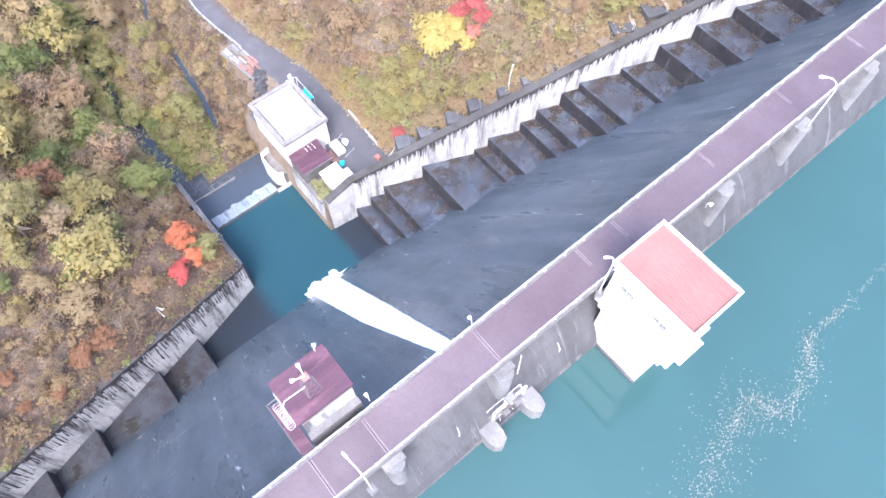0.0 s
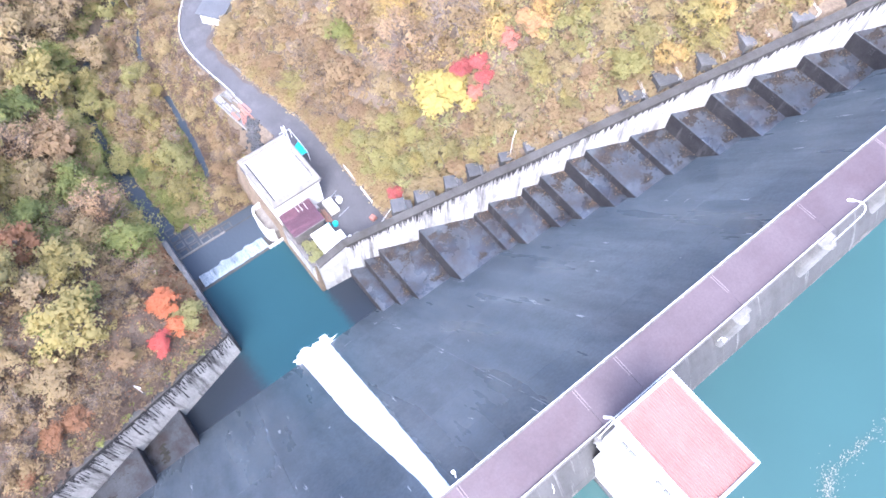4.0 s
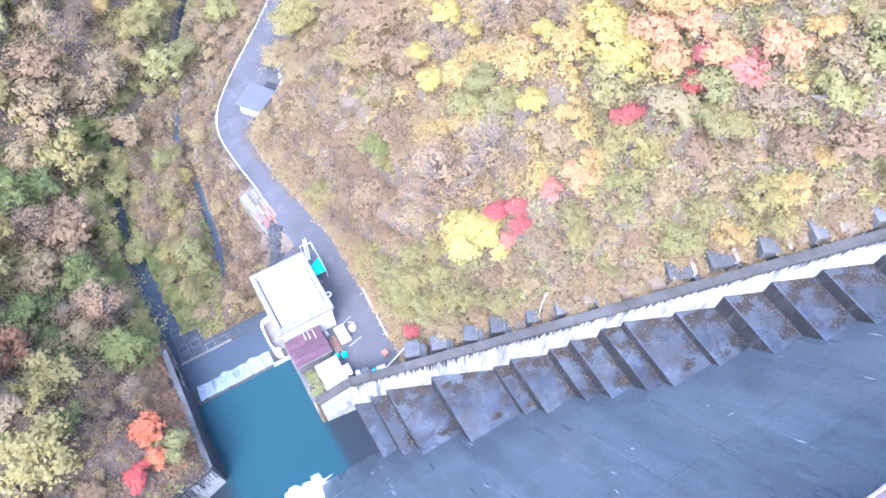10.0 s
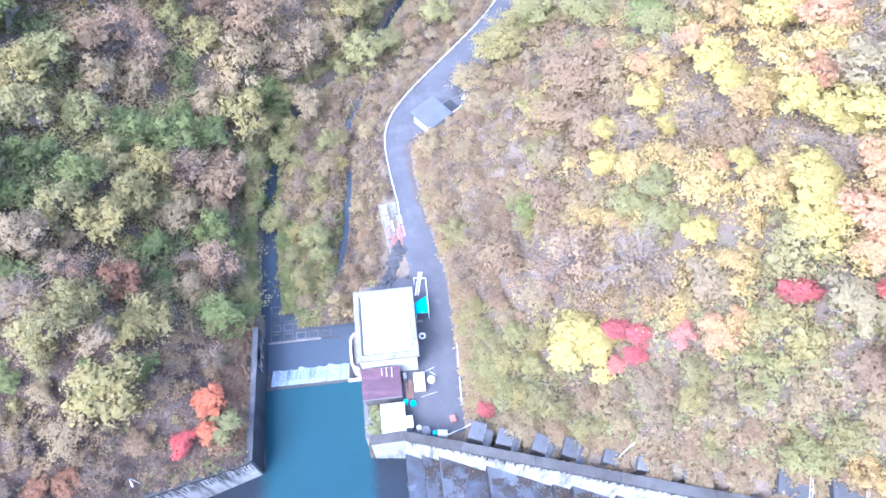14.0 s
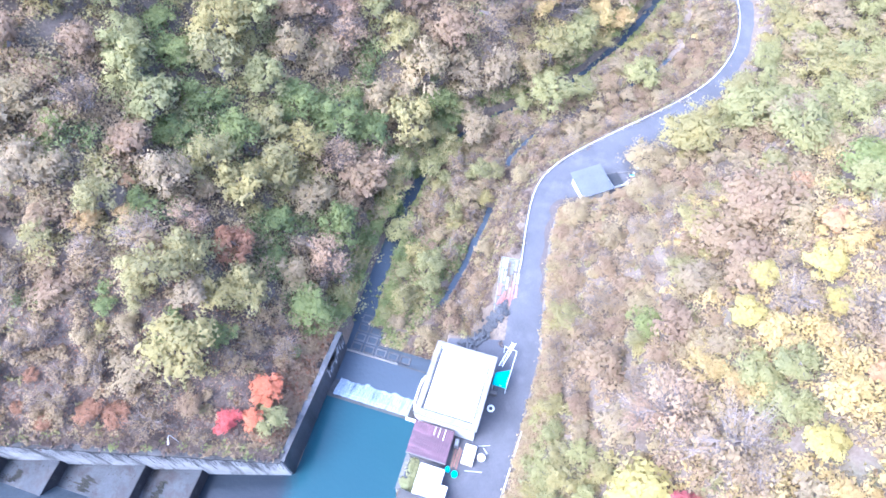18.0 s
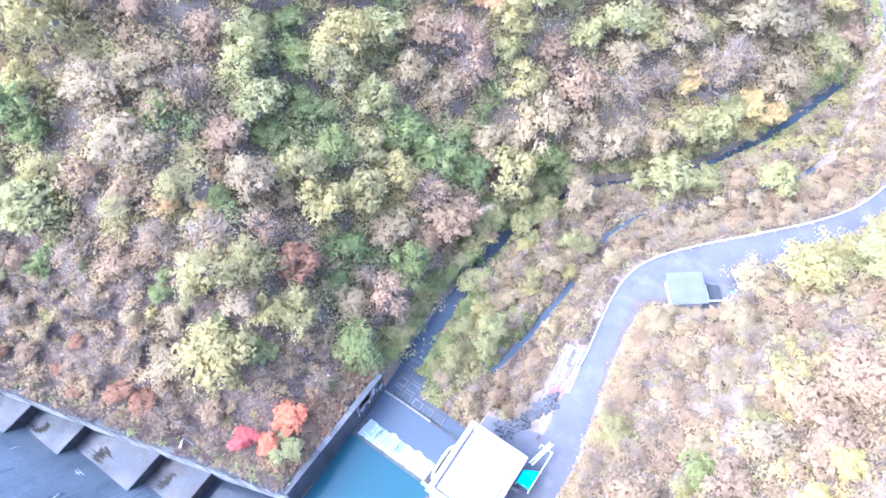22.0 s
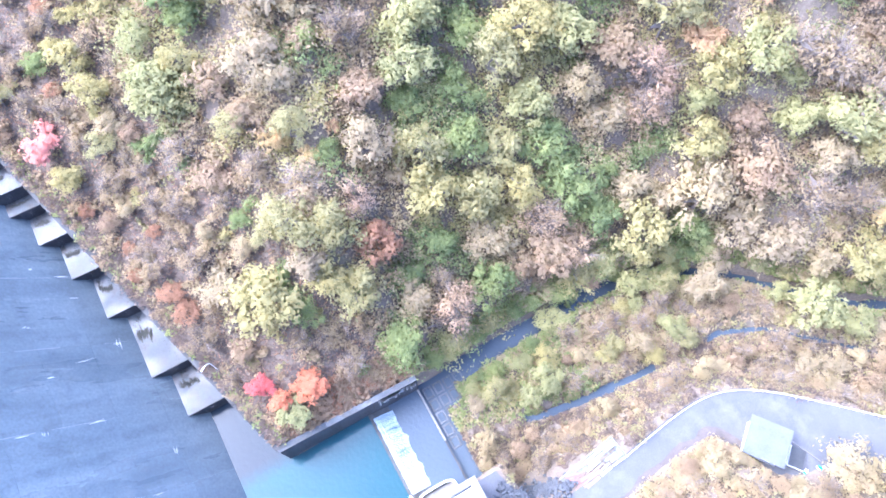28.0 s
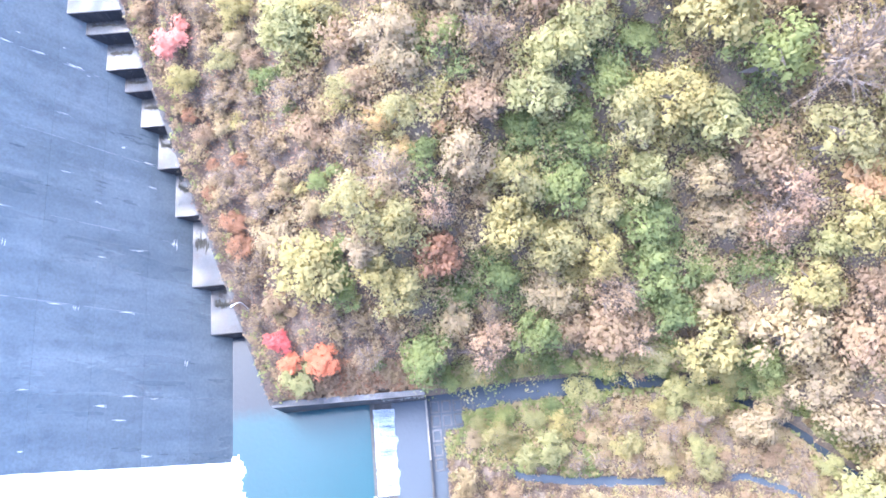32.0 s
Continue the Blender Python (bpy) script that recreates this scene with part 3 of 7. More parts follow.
def build_steps(name, steps, side, wall_y, label, mat):
    st = thing(name, label, "stepped abutment", kind="structure")
    for (xa, z), (xb, _) in zip(steps[:-1], steps[1:]):
        x0, x1 = min(xa, xb), max(xa, xb)
        yf = face_y(z) - 3.0
        a, c = wall_y(x0) + 0.3, wall_y(x1) + 0.3
        zb = z - 9
        ch = 0.06
        ring = [(x0, yf), (x1, yf), (x1, c), (x0, a)]
        b = Build()
        b.hexa([(x, y, zb) for x, y in ring], [(x, y, z - ch) for x, y in ring])
        ins = [(x0 + ch, yf), (x1 - ch, yf), (x1 - ch, c), (x0 + ch, a)]
        b.hexa([(x, y, z - ch) for x, y in ring], [(x, y, z) for x, y in ins])
        part("step_block", b, mat, st)
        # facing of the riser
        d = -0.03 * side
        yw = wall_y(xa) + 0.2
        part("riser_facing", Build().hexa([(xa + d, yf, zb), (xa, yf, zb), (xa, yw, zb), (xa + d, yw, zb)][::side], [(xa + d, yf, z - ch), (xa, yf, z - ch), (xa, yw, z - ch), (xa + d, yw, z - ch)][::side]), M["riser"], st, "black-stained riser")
        # step irons up the riser
        ym = yf + 3.0 + 0.55 * (wall_y(xa) - yf - 3.0)
        for k in range(3):
            zz = z - 0.35 - 0.4 * k
            part("step_iron", Build().path([(xa + d, ym - 0.2, zz), (xa + d - 0.14 * side, ym - 0.2, zz), (xa + d - 0.14 * side, ym + 0.2, zz), (xa + d, ym + 0.2, zz)], 0.011, 5), M["kerb"], st, "dull step iron")
    return st


right_steps = build_steps("stepped_abutment_right", RIGHT_STEPS, 1, right_wall_y, "stained concrete steps climbing beside the spillway face", M["step"])
left_steps = build_steps("stepped_abutment_left", LEFT_STEPS, -1, left_wall_y, "pale concrete steps climbing beside the spillway face", M["step_pale"])


def wall_run(name, xs, fy, fz, thick, base, mat, label, cop=0.35, over=0.12, gap=0.02, cop_mat=None):
    """A wall on a sloping line, in panels with open joints, under coping slabs."""
    w = thing(name, label, "wall", kind="structure")
    for xa, xb in zip(xs[:-1], xs[1:]):
        xa, xb = xa + gap, xb - gap
        za, zb = fz(xa) - cop, fz(xb) - cop
        ring = lambda z0, z1, o: [(xa, fy(xa) - o, z0), (xb, fy(xb) - o, z1), (xb, fy(xb) + thick + o, z1), (xa, fy(xa) + thick + o, z0)]
        part("wall_panel", Build().hexa(ring(base, base, 0), ring(za, zb, 0)), mat, w)
        part("coping", Build().hexa(ring(za, zb, over), ring(za + cop, zb + cop, over * 0.7)), cop_mat or M["coping"], w, "dark grey coping slab")
    return w


right_wall = wall_run("wall_right", [20.6, 25.0, 32.0, 39.9, 48.0, 56.0, 64.0, 72.0, 80.0, 88.0, 96.0, 104.0], right_wall_y, right_wall_z, 1.0, -5.0, M["wall"], "tall bleached concrete training wall with dark drip stains")
left_wall = wall_run("wall_left", [-74, -66, -58, -50, -42, -34, -26, -18, -10, -2.5, 5.0], left_wall_y, left_wall_z, 1.35, -5.0, M["wall_grey"], "low bleached concrete training wall with dark drip stains", cop=0.3)


def drip_stains(parent, xa, xb, fy, fz, low, high, seed, cover=1.0, cop=0.35, wide=1.0):
    """Dark runs of uneven length down from the coping."""
    r = np.random.default_rng(seed)
    b = Build()
    x, base = xa, 0.5
    while x < xb:
        w = r.uniform(0.08, 0.34) * wide
        base = min(1.0, max(0.0, base + r.normal(0, 0.16)))
        L = low + (high - low) * base * r.uniform(0.55, 1.15)
        if r.random() < cover:
            y0, y1 = fy(x) - 0.006, fy(x + w) - 0.006
            z0, z1 = fz(x) - cop, fz(x + w) - cop
            t = r.uniform(0.2, 0.8)
            b.add([(x, y0, z0), (x + w, y1, z1), (x + w * (0.5 + t / 2), (y0 + y1) / 2, z1 - L), (x + w * t / 2, (y0 + y1) / 2, z0 - L * r.uniform(0.8, 1.0))], [(3, 2, 1, 0)])
        x += w
    tagged(part("drip_stain", b, M["stain"], parent, "dark drip stains below the coping"), kind="stuff")


drip_stains(right_wall, 25.1, 103, right_wall_y, right_wall_z, 0.15, 1.5, 41, 0.9, 0.35, 2.6)
drip_stains(right_wall, 25.1, 103, right_wall_y, lambda x: right_wall_z(x) - 0.012, 0.3, 2.6, 49, 0.45, 0.35, 0.8)
drip_stains(right_wall, 25.1, 42, right_wall_y, right_wall_z, 0.8, 3.4, 42, 0.6)
drip_stains(left_wall, -73, 4.9, left_wall_y, left_wall_z, 1.6, 6.0, 43, 0.72, 0.3, 2.2)
drip_stains(left_wall, -73, 4.9, left_wall_y, lambda x: left_wall_z(x) - 0.01, 1.5, 4.0, 44, 0.96, 0.3, 1.5)


def side_wall(name, x, thick, ys, zs, base, mat, label, cop_mat):
    w = thing(name, label, "wall", kind="structure")
    for (ya, yb), (za, zb) in zip(zip(ys[:-1], ys[1:]), zip(zs[:-1], zs[1:])):
        ya, yb = ya + 0.015, yb - 0.015
        ring = lambda p, q, o: [(x - o, ya, p), (x + thick + o, ya, p), (x + thick + o, yb, q), (x - o, yb, q)]
        part("wall_panel", Build().hexa(ring(base, base, 0), ring(za - 0.25, zb - 0.25, 0)), mat, w)
        part("coping", Build().hexa(ring(za - 0.25, zb - 0.25, 0.06), ring(za, zb, 0.04)), cop_mat, w)
    return w


side_wall("wall_pool_left", 4.6, 0.7, [52.0, 58.5, 65.0, 71.6], [7.4, 6.7, 6.0, 5.3], -4, M["wall_wet"], "dark stained concrete wall along the pool", M["landing"])
side_wall("wall_pool_right", 20.0, 0.5, [53.2, 57.0, 61.5], [7.1, 7.1, 7.1], -4, M["wall"], "white retaining wall between pool and yard", M["kerb"])


# ---- deck on the crest ----
DECK_Y0, DECK_Y1 = 9.15, 12.8
SPANS = [-60.2, -49.7, -39.2, -28.7, -18.2, -7.7, -1.6, 2.9, 13.3, 24.0, 28.1, 38.7, 49.2, 59.7, 70.2, 80.7, 91.2, 101.7, 112.2]


def build_bridge():
    br = thing("crest_bridge", "narrow maroon service bridge along the dam crest", "bridge", kind="structure")
    for xa, xb in zip(SPANS[:-1], SPANS[1:]):
        xa, xb = xa + 0.012, xb - 0.012
        part("deck_slab", Build().box(xa, xb, DECK_Y0 + 0.22, DECK_Y1 - 0.22, DECK_Z - 0.45, DECK_Z), M["deck"], br)
        for y0, nm in ((DECK_Y0, "kerb"), (DECK_Y1 - 0.215, "kerb")):
            part(nm, Build().box(xa, xb, y0, y0 + 0.215, DECK_Z - 0.6, DECK_Z + 0.12, 0.03), M["kerb"], br, "pale concrete kerb beam")
        part("girder", Build().box(xa, xb, DECK_Y0 + 0.5, DECK_Y0 + 0.9, DECK_Z - 1.3, DECK_Z - 0.46).box(xa, xb, DECK_Y1 - 0.9, DECK_Y1 - 0.5, DECK_Z - 1.3, DECK_Z - 0.46), M["concrete"], br)
        pale = xb > 20
        for dx in (-0.11, 0.09):
            part("joint_strip", Build().box(xb + dx, xb + dx + 0.06, DECK_Y0 + (1.6 if pale else 0.3), DECK_Y1 - 0.3, DECK_Z - 0.1, DECK_Z + 0.012), M["joint"], br, "expansion joint strip across the deck")
    # railing: posts and two rails on each side
    for y in (DECK_Y0 + 0.10, DECK_Y1 - 0.11):
        for xa, xb in zip(SPANS[:-1], SPANS[1:]):
            n = max(2, round((xb - xa) / 2.1))
            b = Build()
            for k in range(n):
                x = xa + (xb - xa) * (k + 0.5) / n
                b.box(x - 0.025, x + 0.025, y - 0.025, y + 0.025, DECK_Z + 0.1, DECK_Z + 0.95)
            b.tube((xa, y, DECK_Z + 0.95), (xb, y, DECK_Z + 0.95), 0.022, n=6)
            b.tube((xa, y, DECK_Z + 0.6), (xb, y, DECK_Z + 0.6), 0.014, n=6)
            part("railing", b, M["white_metal"], br, "white steel railing bay")
    # piers with round upstream noses
    for x in SPANS[1:-1]:
        if x in (-1.6, 24.0):
            continue
        h = 0.75
        ring = [(x - h, 12.3), (x - h, 8.9)] + [(x - h * math.cos(a), 8.9 - 0.75 * math.sin(a)) for a in (math.pi * k / 8 for k in range(1, 8))] + [(x + h, 8.9), (x + h, 12.3)]
        part("pier", Build().hexa([(a, c, 38) for a, c in ring], [(a, c, DECK_Z - 1.32) for a, c in ring]), M["concrete"], br, "grey concrete pier with a rounded nose")
        part("bearing_shelf", Build().box(x - 0.9, x + 0.9, DECK_Y0 - 0.5, DECK_Y1 - 0.4, DECK_Z - 1.31, DECK_Z - 1.0, 0.05), M["concrete"], br)
    return br


bridge = build_bridge()


# ---- gate house over the intake ----
def build_gate_house():
    h = thing("gate_house", "white plastered gate house with a red ribbed roof", "building")
    x0, x1, y0, y1, z0, z1 = 23.7, 28.2, 2.0, 8.7, 44.4, 52.4
    part("wall", Build().box(x0, x1, y0, y1, z0, z1), M["white"], h)
    # intake tower below it, wider than the house
    part("intake_tower", Build().box(x0 - 0.1, x1 + 0.1, 2.6, 8.2, 20, 44.38), M["white"], h, "white concrete intake shaft in the water")
    part("corbel", Build().box(x0 - 0.25, x1 + 0.25, 1.4, 9.1, 45.6, 46.2, 0.05), M["white"], h)
    part("balcony", Build().box(24.6, 27.4, 0.9, 1.99, 45.3, 45.6, 0.03), M["white"], h)
    part("sill_beam", Build().box(x0 - 0.3, x0 - 0.101, 2.6, 8.2, 38.0, 38.9), M["wall_dark"], h, "dark stained beam at the waterline")
    # parapet frame and ribbed roof
    rx0, rx1, ry0, ry1 = 23.3, 28.6, 1.45, 9.0
    roof = part("roof", Build().box(rx0 + 0.2, rx1 - 0.2, ry0 + 0.2, ry1 - 0.2, 52.4, 52.75), M["roof_red"], h, "red ribbed metal roof")
    n = 26
    for k in range(n):
        x = rx0 + 0.32 + (rx1 - rx0 - 0.64) * k / (n - 1)
        b = Build()
        ring = [(x - 0.06, 52.755), (x + 0.06, 52.755), (x + 0.03, 52.85), (x - 0.03, 52.85)]
        b.hexa([(a, ry0 + 0.25, c) for a, c in ring], [(a, ry1 - 0.25, c) for a, c in ring])
        part("rib", b, M["roof_red"], roof)
    for nm, q in (("fascia", (rx0, rx1, ry0, ry0 + 0.2)), ("fascia", (rx0, rx1, ry1 - 0.2, ry1)), ("fascia", (rx0, rx0 + 0.2, ry0 + 0.2, ry1 - 0.2)), ("fascia", (rx1 - 0.2, rx1, ry0 + 0.2, ry1 - 0.2))):
        part(nm, Build().box(*q, 52.3, 53.0, 0.02), M["white"], h)
    for y in (3.3, 4.0, 6.5, 7.2):
        w = part("window", Build().box(x0 - 0.05, x0 + 0.02, y, y + 0.5, 49.6, 50.2), M["kerb"], h, "small louvred vent window")
        for k in range(4):
            z = 49.66 + 0.13 * k
            part("slat", Build().hexa([(x0 - 0.09, y + 0.04, z), (x0 - 0.051, y + 0.04, z + 0.07), (x0 - 0.051, y + 0.46, z + 0.07), (x0 - 0.09, y + 0.46, z)], [(x0 - 0.10, y + 0.04, z + 0.02), (x0 - 0.061, y + 0.04, z + 0.09), (x0 - 0.061, y + 0.46, z + 0.09), (x0 - 0.10, y + 0.46, z + 0.02)]), M["steel"], w)
    d = part("door", Build().box(25.2, 26.3, 8.7, 8.76, 48.45, 50.5), M["steel"], h, "grey steel door")
    part("handle", Build().tube((26.15, 8.80, 49.4), (26.15, 8.80, 49.6), 0.02), M["white_metal"], d)
    return h


build_gate_house()


# ---- small gate with two round-nosed piers at the sluice ----
def build_sluice():
    s = thing("sluice_gate", "concrete sluice piers with a white hoist frame", "sluice gate")
    for xc in (10.9, 15.2):
        ring = [(xc - 0.8, 8.4), (xc - 0.8, 6.6), (xc - 0.6, 5.9), (xc, 5.5), (xc + 0.6, 5.8), (xc + 0.8, 6.5), (xc + 0.8, 8.4)]
        part("pier", Build().hexa([(a, c, 30) for a, c in ring], [(a, c, 40.6) for a, c in ring]), M["concrete"], s, "grey pier with a rounded nose")
    part("gate_leaf", Build().box(11.7, 14.4, 7.0, 7.2, 36, 39.6), M["wall_dark"], s, "dark steel gate leaf")
    part("platform", Build().box(11.3, 15.0, 7.4, 8.1, 41.0, 41.12), M["concrete"], s)
    fr = Build()
    for x in (11.5, 14.8):
        fr.box(x - 0.07, x + 0.07, 7.5, 7.64, 40.6, 43.2)
    fr.box(11.4, 14.9, 7.48, 7.66, 43.2, 43.4)
    part("hoist_frame", fr, M["white_metal"], s, "white steel hoist frame")
    part("hoist_motor", Build().box(12.8, 13.6, 7.3, 7.9, 43.4, 43.9, 0.08), M["concrete"], s)
    b = Build()
    for x0 in (11.4, 13.2):
        b.path([(x0, 8.2, 41.1), (x0, 8.2, 42.1), (x0 + 1.7, 8.2, 42.1), (x0 + 1.7, 8.2, 41.1)], 0.03)
    part("railing", b, M["white_metal"], s)
    r = random.Random(19)
    for k in range(14):
        x, y = 11.9 + 0.2 * k + r.uniform(-0.1, 0.1), 7.5 + r.uniform(-0.25, 0.5)
        part("brace", Build().tube((x, y, 41.1), (x + r.uniform(-0.5, 0.5), y + r.uniform(-0.5, 0.3), 41.3 + r.uniform(0, 0.7)), 0.03 + 0.02 * r.random(), n=6), M["white_metal"] if k % 3 else M["rust"], s)
    part("guide_rail", Build().path([(15.2, 9.05, 47.0), (15.2, 8.9, 42.2), (15.0, 7.9, 41.3)], 0.04, 6), M["white_metal"], s)
    for x in (12.4, 13.6):
        part("hoist_box", Build().box(x, x + 0.55, 7.05, 7.5, 41.15, 41.7, 0.05), M["kerb"], s)
    return s


def marker_pole(x):
    s = thing("marker_pole", "thin white bent pole on the crest slope", "pole", "poles on the crest")
    part("rod", Build().path([(x, 8.05, 40.6), (x + 0.35, 8.3, 42.0), (x + 0.5, 8.9, 42.5)], 0.03, 6), M["white_metal"], s)


marker_pole(19.2)
marker_pole(8.2)

build_sluice()


# ---- hoist hut with maroon roof on the downstream side ----
def build_hut():
    h = thing("hoist_hut", "small concrete hut with a flat maroon roof", "building")
    x0, x1, y0, y1 = -0.6, 3.5, 14.1, 17.6
    part("wall", Build().box(x0, x1, y0, y1, 40.0, 51.2), M["wall_grey"], h, "pale concrete hut wall with dark streaks")
    part("roof", Build().box(x0 - 0.25, x1 + 0.2, y0 - 0.06, y1 + 0.2, 51.2, 51.5, 0.03), M["maroon"], h, "maroon sheet roof with pale scuffs")
    for y in (14.9, 15.8, 16.7):
        part("roof_seam", Build().box(x0 - 0.2, x1 + 0.15, y - 0.03, y + 0.03, 51.502, 51.53), M["maroon"], h)
    part("eaves_band", Build().box(x0 - 0.02, x1 + 0.02, y0 - 0.05, y0 - 0.001, 50.85, 51.18), M["parapet"], h, "weathered pale band under the eaves")
    part("plinth", Build().box(x0 - 0.1, x1 + 0.1, y0 - 0.6, y0 - 0.001, 46.5, 48.6, 0.03), M["kerb"], h, "pale concrete plinth beside the deck")
    # gallery along one side, with a hooped ladder
    g = part("gallery", Build().box(x0 - 1.2, x0 - 0.26, y0 - 1.0, y1 - 0.2, 48.0, 48.2), M["maroon"], h, "maroon side gallery with a railing")
    part("railing", Build().path([(x0 - 1.18, y1 - 0.25, 49.2), (x0 - 1.18, y0 - 0.9, 49.2)], 0.035).path([(x0 - 1.18, y1 - 0.25, 48.7), (x0 - 1.18, y0 - 0.9, 48.7)], 0.02).path([(x0 - 0.26, y1 - 0.25, 49.2), (x0 - 1.18, y1 - 0.25, 49.2)], 0.035), M["kerb"], g)
    for k in range(9):
        t = k / 8
        cy, cz = 16.35 - 1.25 * t, 50.4 - 1.3 * t
        pts = [(x0 - 0.62 + 0.3 * math.cos(a), cy + 0.22 * math.sin(a), cz + 0.22 * math.sin(a)) for a in (2 * math.pi * i / 12 for i in range(13))]
        part("cage_hoop", Build().path(pts, 0.012, 5), M["white_metal"], g)
    part("ladder", Build().path([(x0 - 0.30, y1 - 1.2, 48.2), (x0 - 0.30, y1 - 1.2, 51.9)], 0.02).path([(x0 - 0.30, y1 - 0.8, 48.2), (x0 - 0.30, y1 - 0.8, 51.9)], 0.02), M["white_metal"], g)
    return h


build_hut()


def build_siren():
    s = thing("siren_mast", "white lattice siren mast on the maroon roof", "siren mast")
    z0, x, y = 51.5, 1.32, 15.65
    b = Build()
    for sx in (-1, 1):
        for sy in (-1, 1):
            b.tube((x + 0.5 * sx, y + 0.5 * sy, z0), (x + 0.2 * sx, y + 0.2 * sy, z0 + 2.4), 0.022, n=6)
    for k in range(4):
        za, h = z0 + 0.6 * k, 0.55 - 0.0825 * k
        hb = h - 0.0825
        c = [(-h, -h), (h, -h), (h, h), (-h, h)]
        d = [(-hb, -hb), (hb, -hb), (hb, hb), (-hb, hb)]
        for i in range(4):
            j = (i + 1) % 4
            b.tube((x + c[i][0], y + c[i][1], za), (x + d[j][0], y + d[j][1], za + 0.6), 0.009, n=5)
            b.tube((x + c[i][0], y + c[i][1], za), (x + c[j][0], y + c[j][1], za), 0.009, n=5)
    part("lattice", b, M["kerb"], s)
    part("head", Build().box(x - 0.26, x + 0.26, y - 0.26, y + 0.26, z0 + 2.4, z0 + 2.55, 0.04), M["roof_red"], s)
    for dx, dy in ((-0.9, 0.3), (0.1, 0.95)):
        p, q = Vector((x, y, z0 + 2.55)), Vector((x + dx, y + dy, z0 + 2.6))
        hb = Build().tube(p, p.lerp(q, 0.6), 0.035, n=8).tube(p.lerp(q, 0.6), q, 0.05, 0.17, n=12)
        part("horn", hb, M["white_metal"], s, "white horn loudspeaker")
    part("boom", Build().path([(x - 0.3, y - 0.2, z0 + 1.4), (x - 1.9, y + 0.1, z0 + 0.7), (x - 2.2, y + 0.1, z0)], 0.03), M["white_metal"], s)
    return s


build_siren()


def spot(x, y, z, yaw):
    s = thing("floodlight", "small white floodlight on a bracket beside the deck", "floodlight", "floodlights", at=pose(x, y, z, 0, 0, yaw))
    part("bracket", Build().tube((0, 0, -0.6), (0, 0, 0.25), 0.022).tube((0, 0, 0.25), (0.2, 0, 0.32), 0.03), M["white_metal"], s)
    part("housing", Build().hexa([(0.15, -0.1, 0.24), (0.15, 0.1, 0.24), (0.15, 0.1, 0.42), (0.15, -0.1, 0.42)], [(0.38, -0.13, 0.18), (0.38, 0.13, 0.18), (0.38, 0.13, 0.46), (0.38, -0.13, 0.46)]), M["white_metal"], s)
    return s


for x, y, yaw in ((13.6, 13.1, 90), (4.1, 13.3, 90), (3.0, 17.6, 60), (35.2, 8.6, -90)):
    spot(x, y, DECK_Z + 0.2 if y < 14 else 51.6, yaw)


def street_lamp(x, y, z, yaw, height, reach):
    s = thing("street_lamp", "white curved-arm street lamp on the dam crest", "street lamp", "lamps along the crest", at=pose(x, y, z, 0, 0, yaw))
    part("base", Build().box(-0.3, 0.3, -0.3, 0.3, -0.4, 0.25, 0.05), M["concrete"], s)
    pts = [(0, 0, 0.2), (0, 0, height * 0.72)] + [(reach * (1 - math.cos(a)) * 0.8, 0, height * (0.72 + 0.28 * math.sin(a))) for a in (math.pi / 2 * k / 6 for k in range(1, 7))] + [(reach, 0, height * 0.995)]
    part("pole", Build().path(pts, 0.042, 8), M["white_metal"], s)
    lx, lz = reach, height
    part("lantern", Build().hexa([(lx - 0.1, -0.08, lz - 0.07), (lx + 0.4, -0.1, lz - 0.07), (lx + 0.47, 0, lz - 0.07), (lx + 0.4, 0.1, lz - 0.07), (lx - 0.1, 0.08, lz - 0.07)], [(lx, -0.05, lz + 0.08), (lx + 0.34, -0.06, lz + 0.08), (lx + 0.39, 0, lz + 0.08), (lx + 0.34, 0.06, lz + 0.08), (lx, 0.05, lz + 0.08)]), M["white_metal"], s, "white cobra-head lantern")
    return s


for x, yl, yaw in ((0.6, 8.5, 96), (49.6, 8.5, 130), (23.45, 9.0, 140), (74.0, 8.5, 110), (-26.0, 8.5, 96)):
    street_lamp(x, yl, 46.9, yaw, 6.4, 0.45 if x == 23.45 else 1.5)


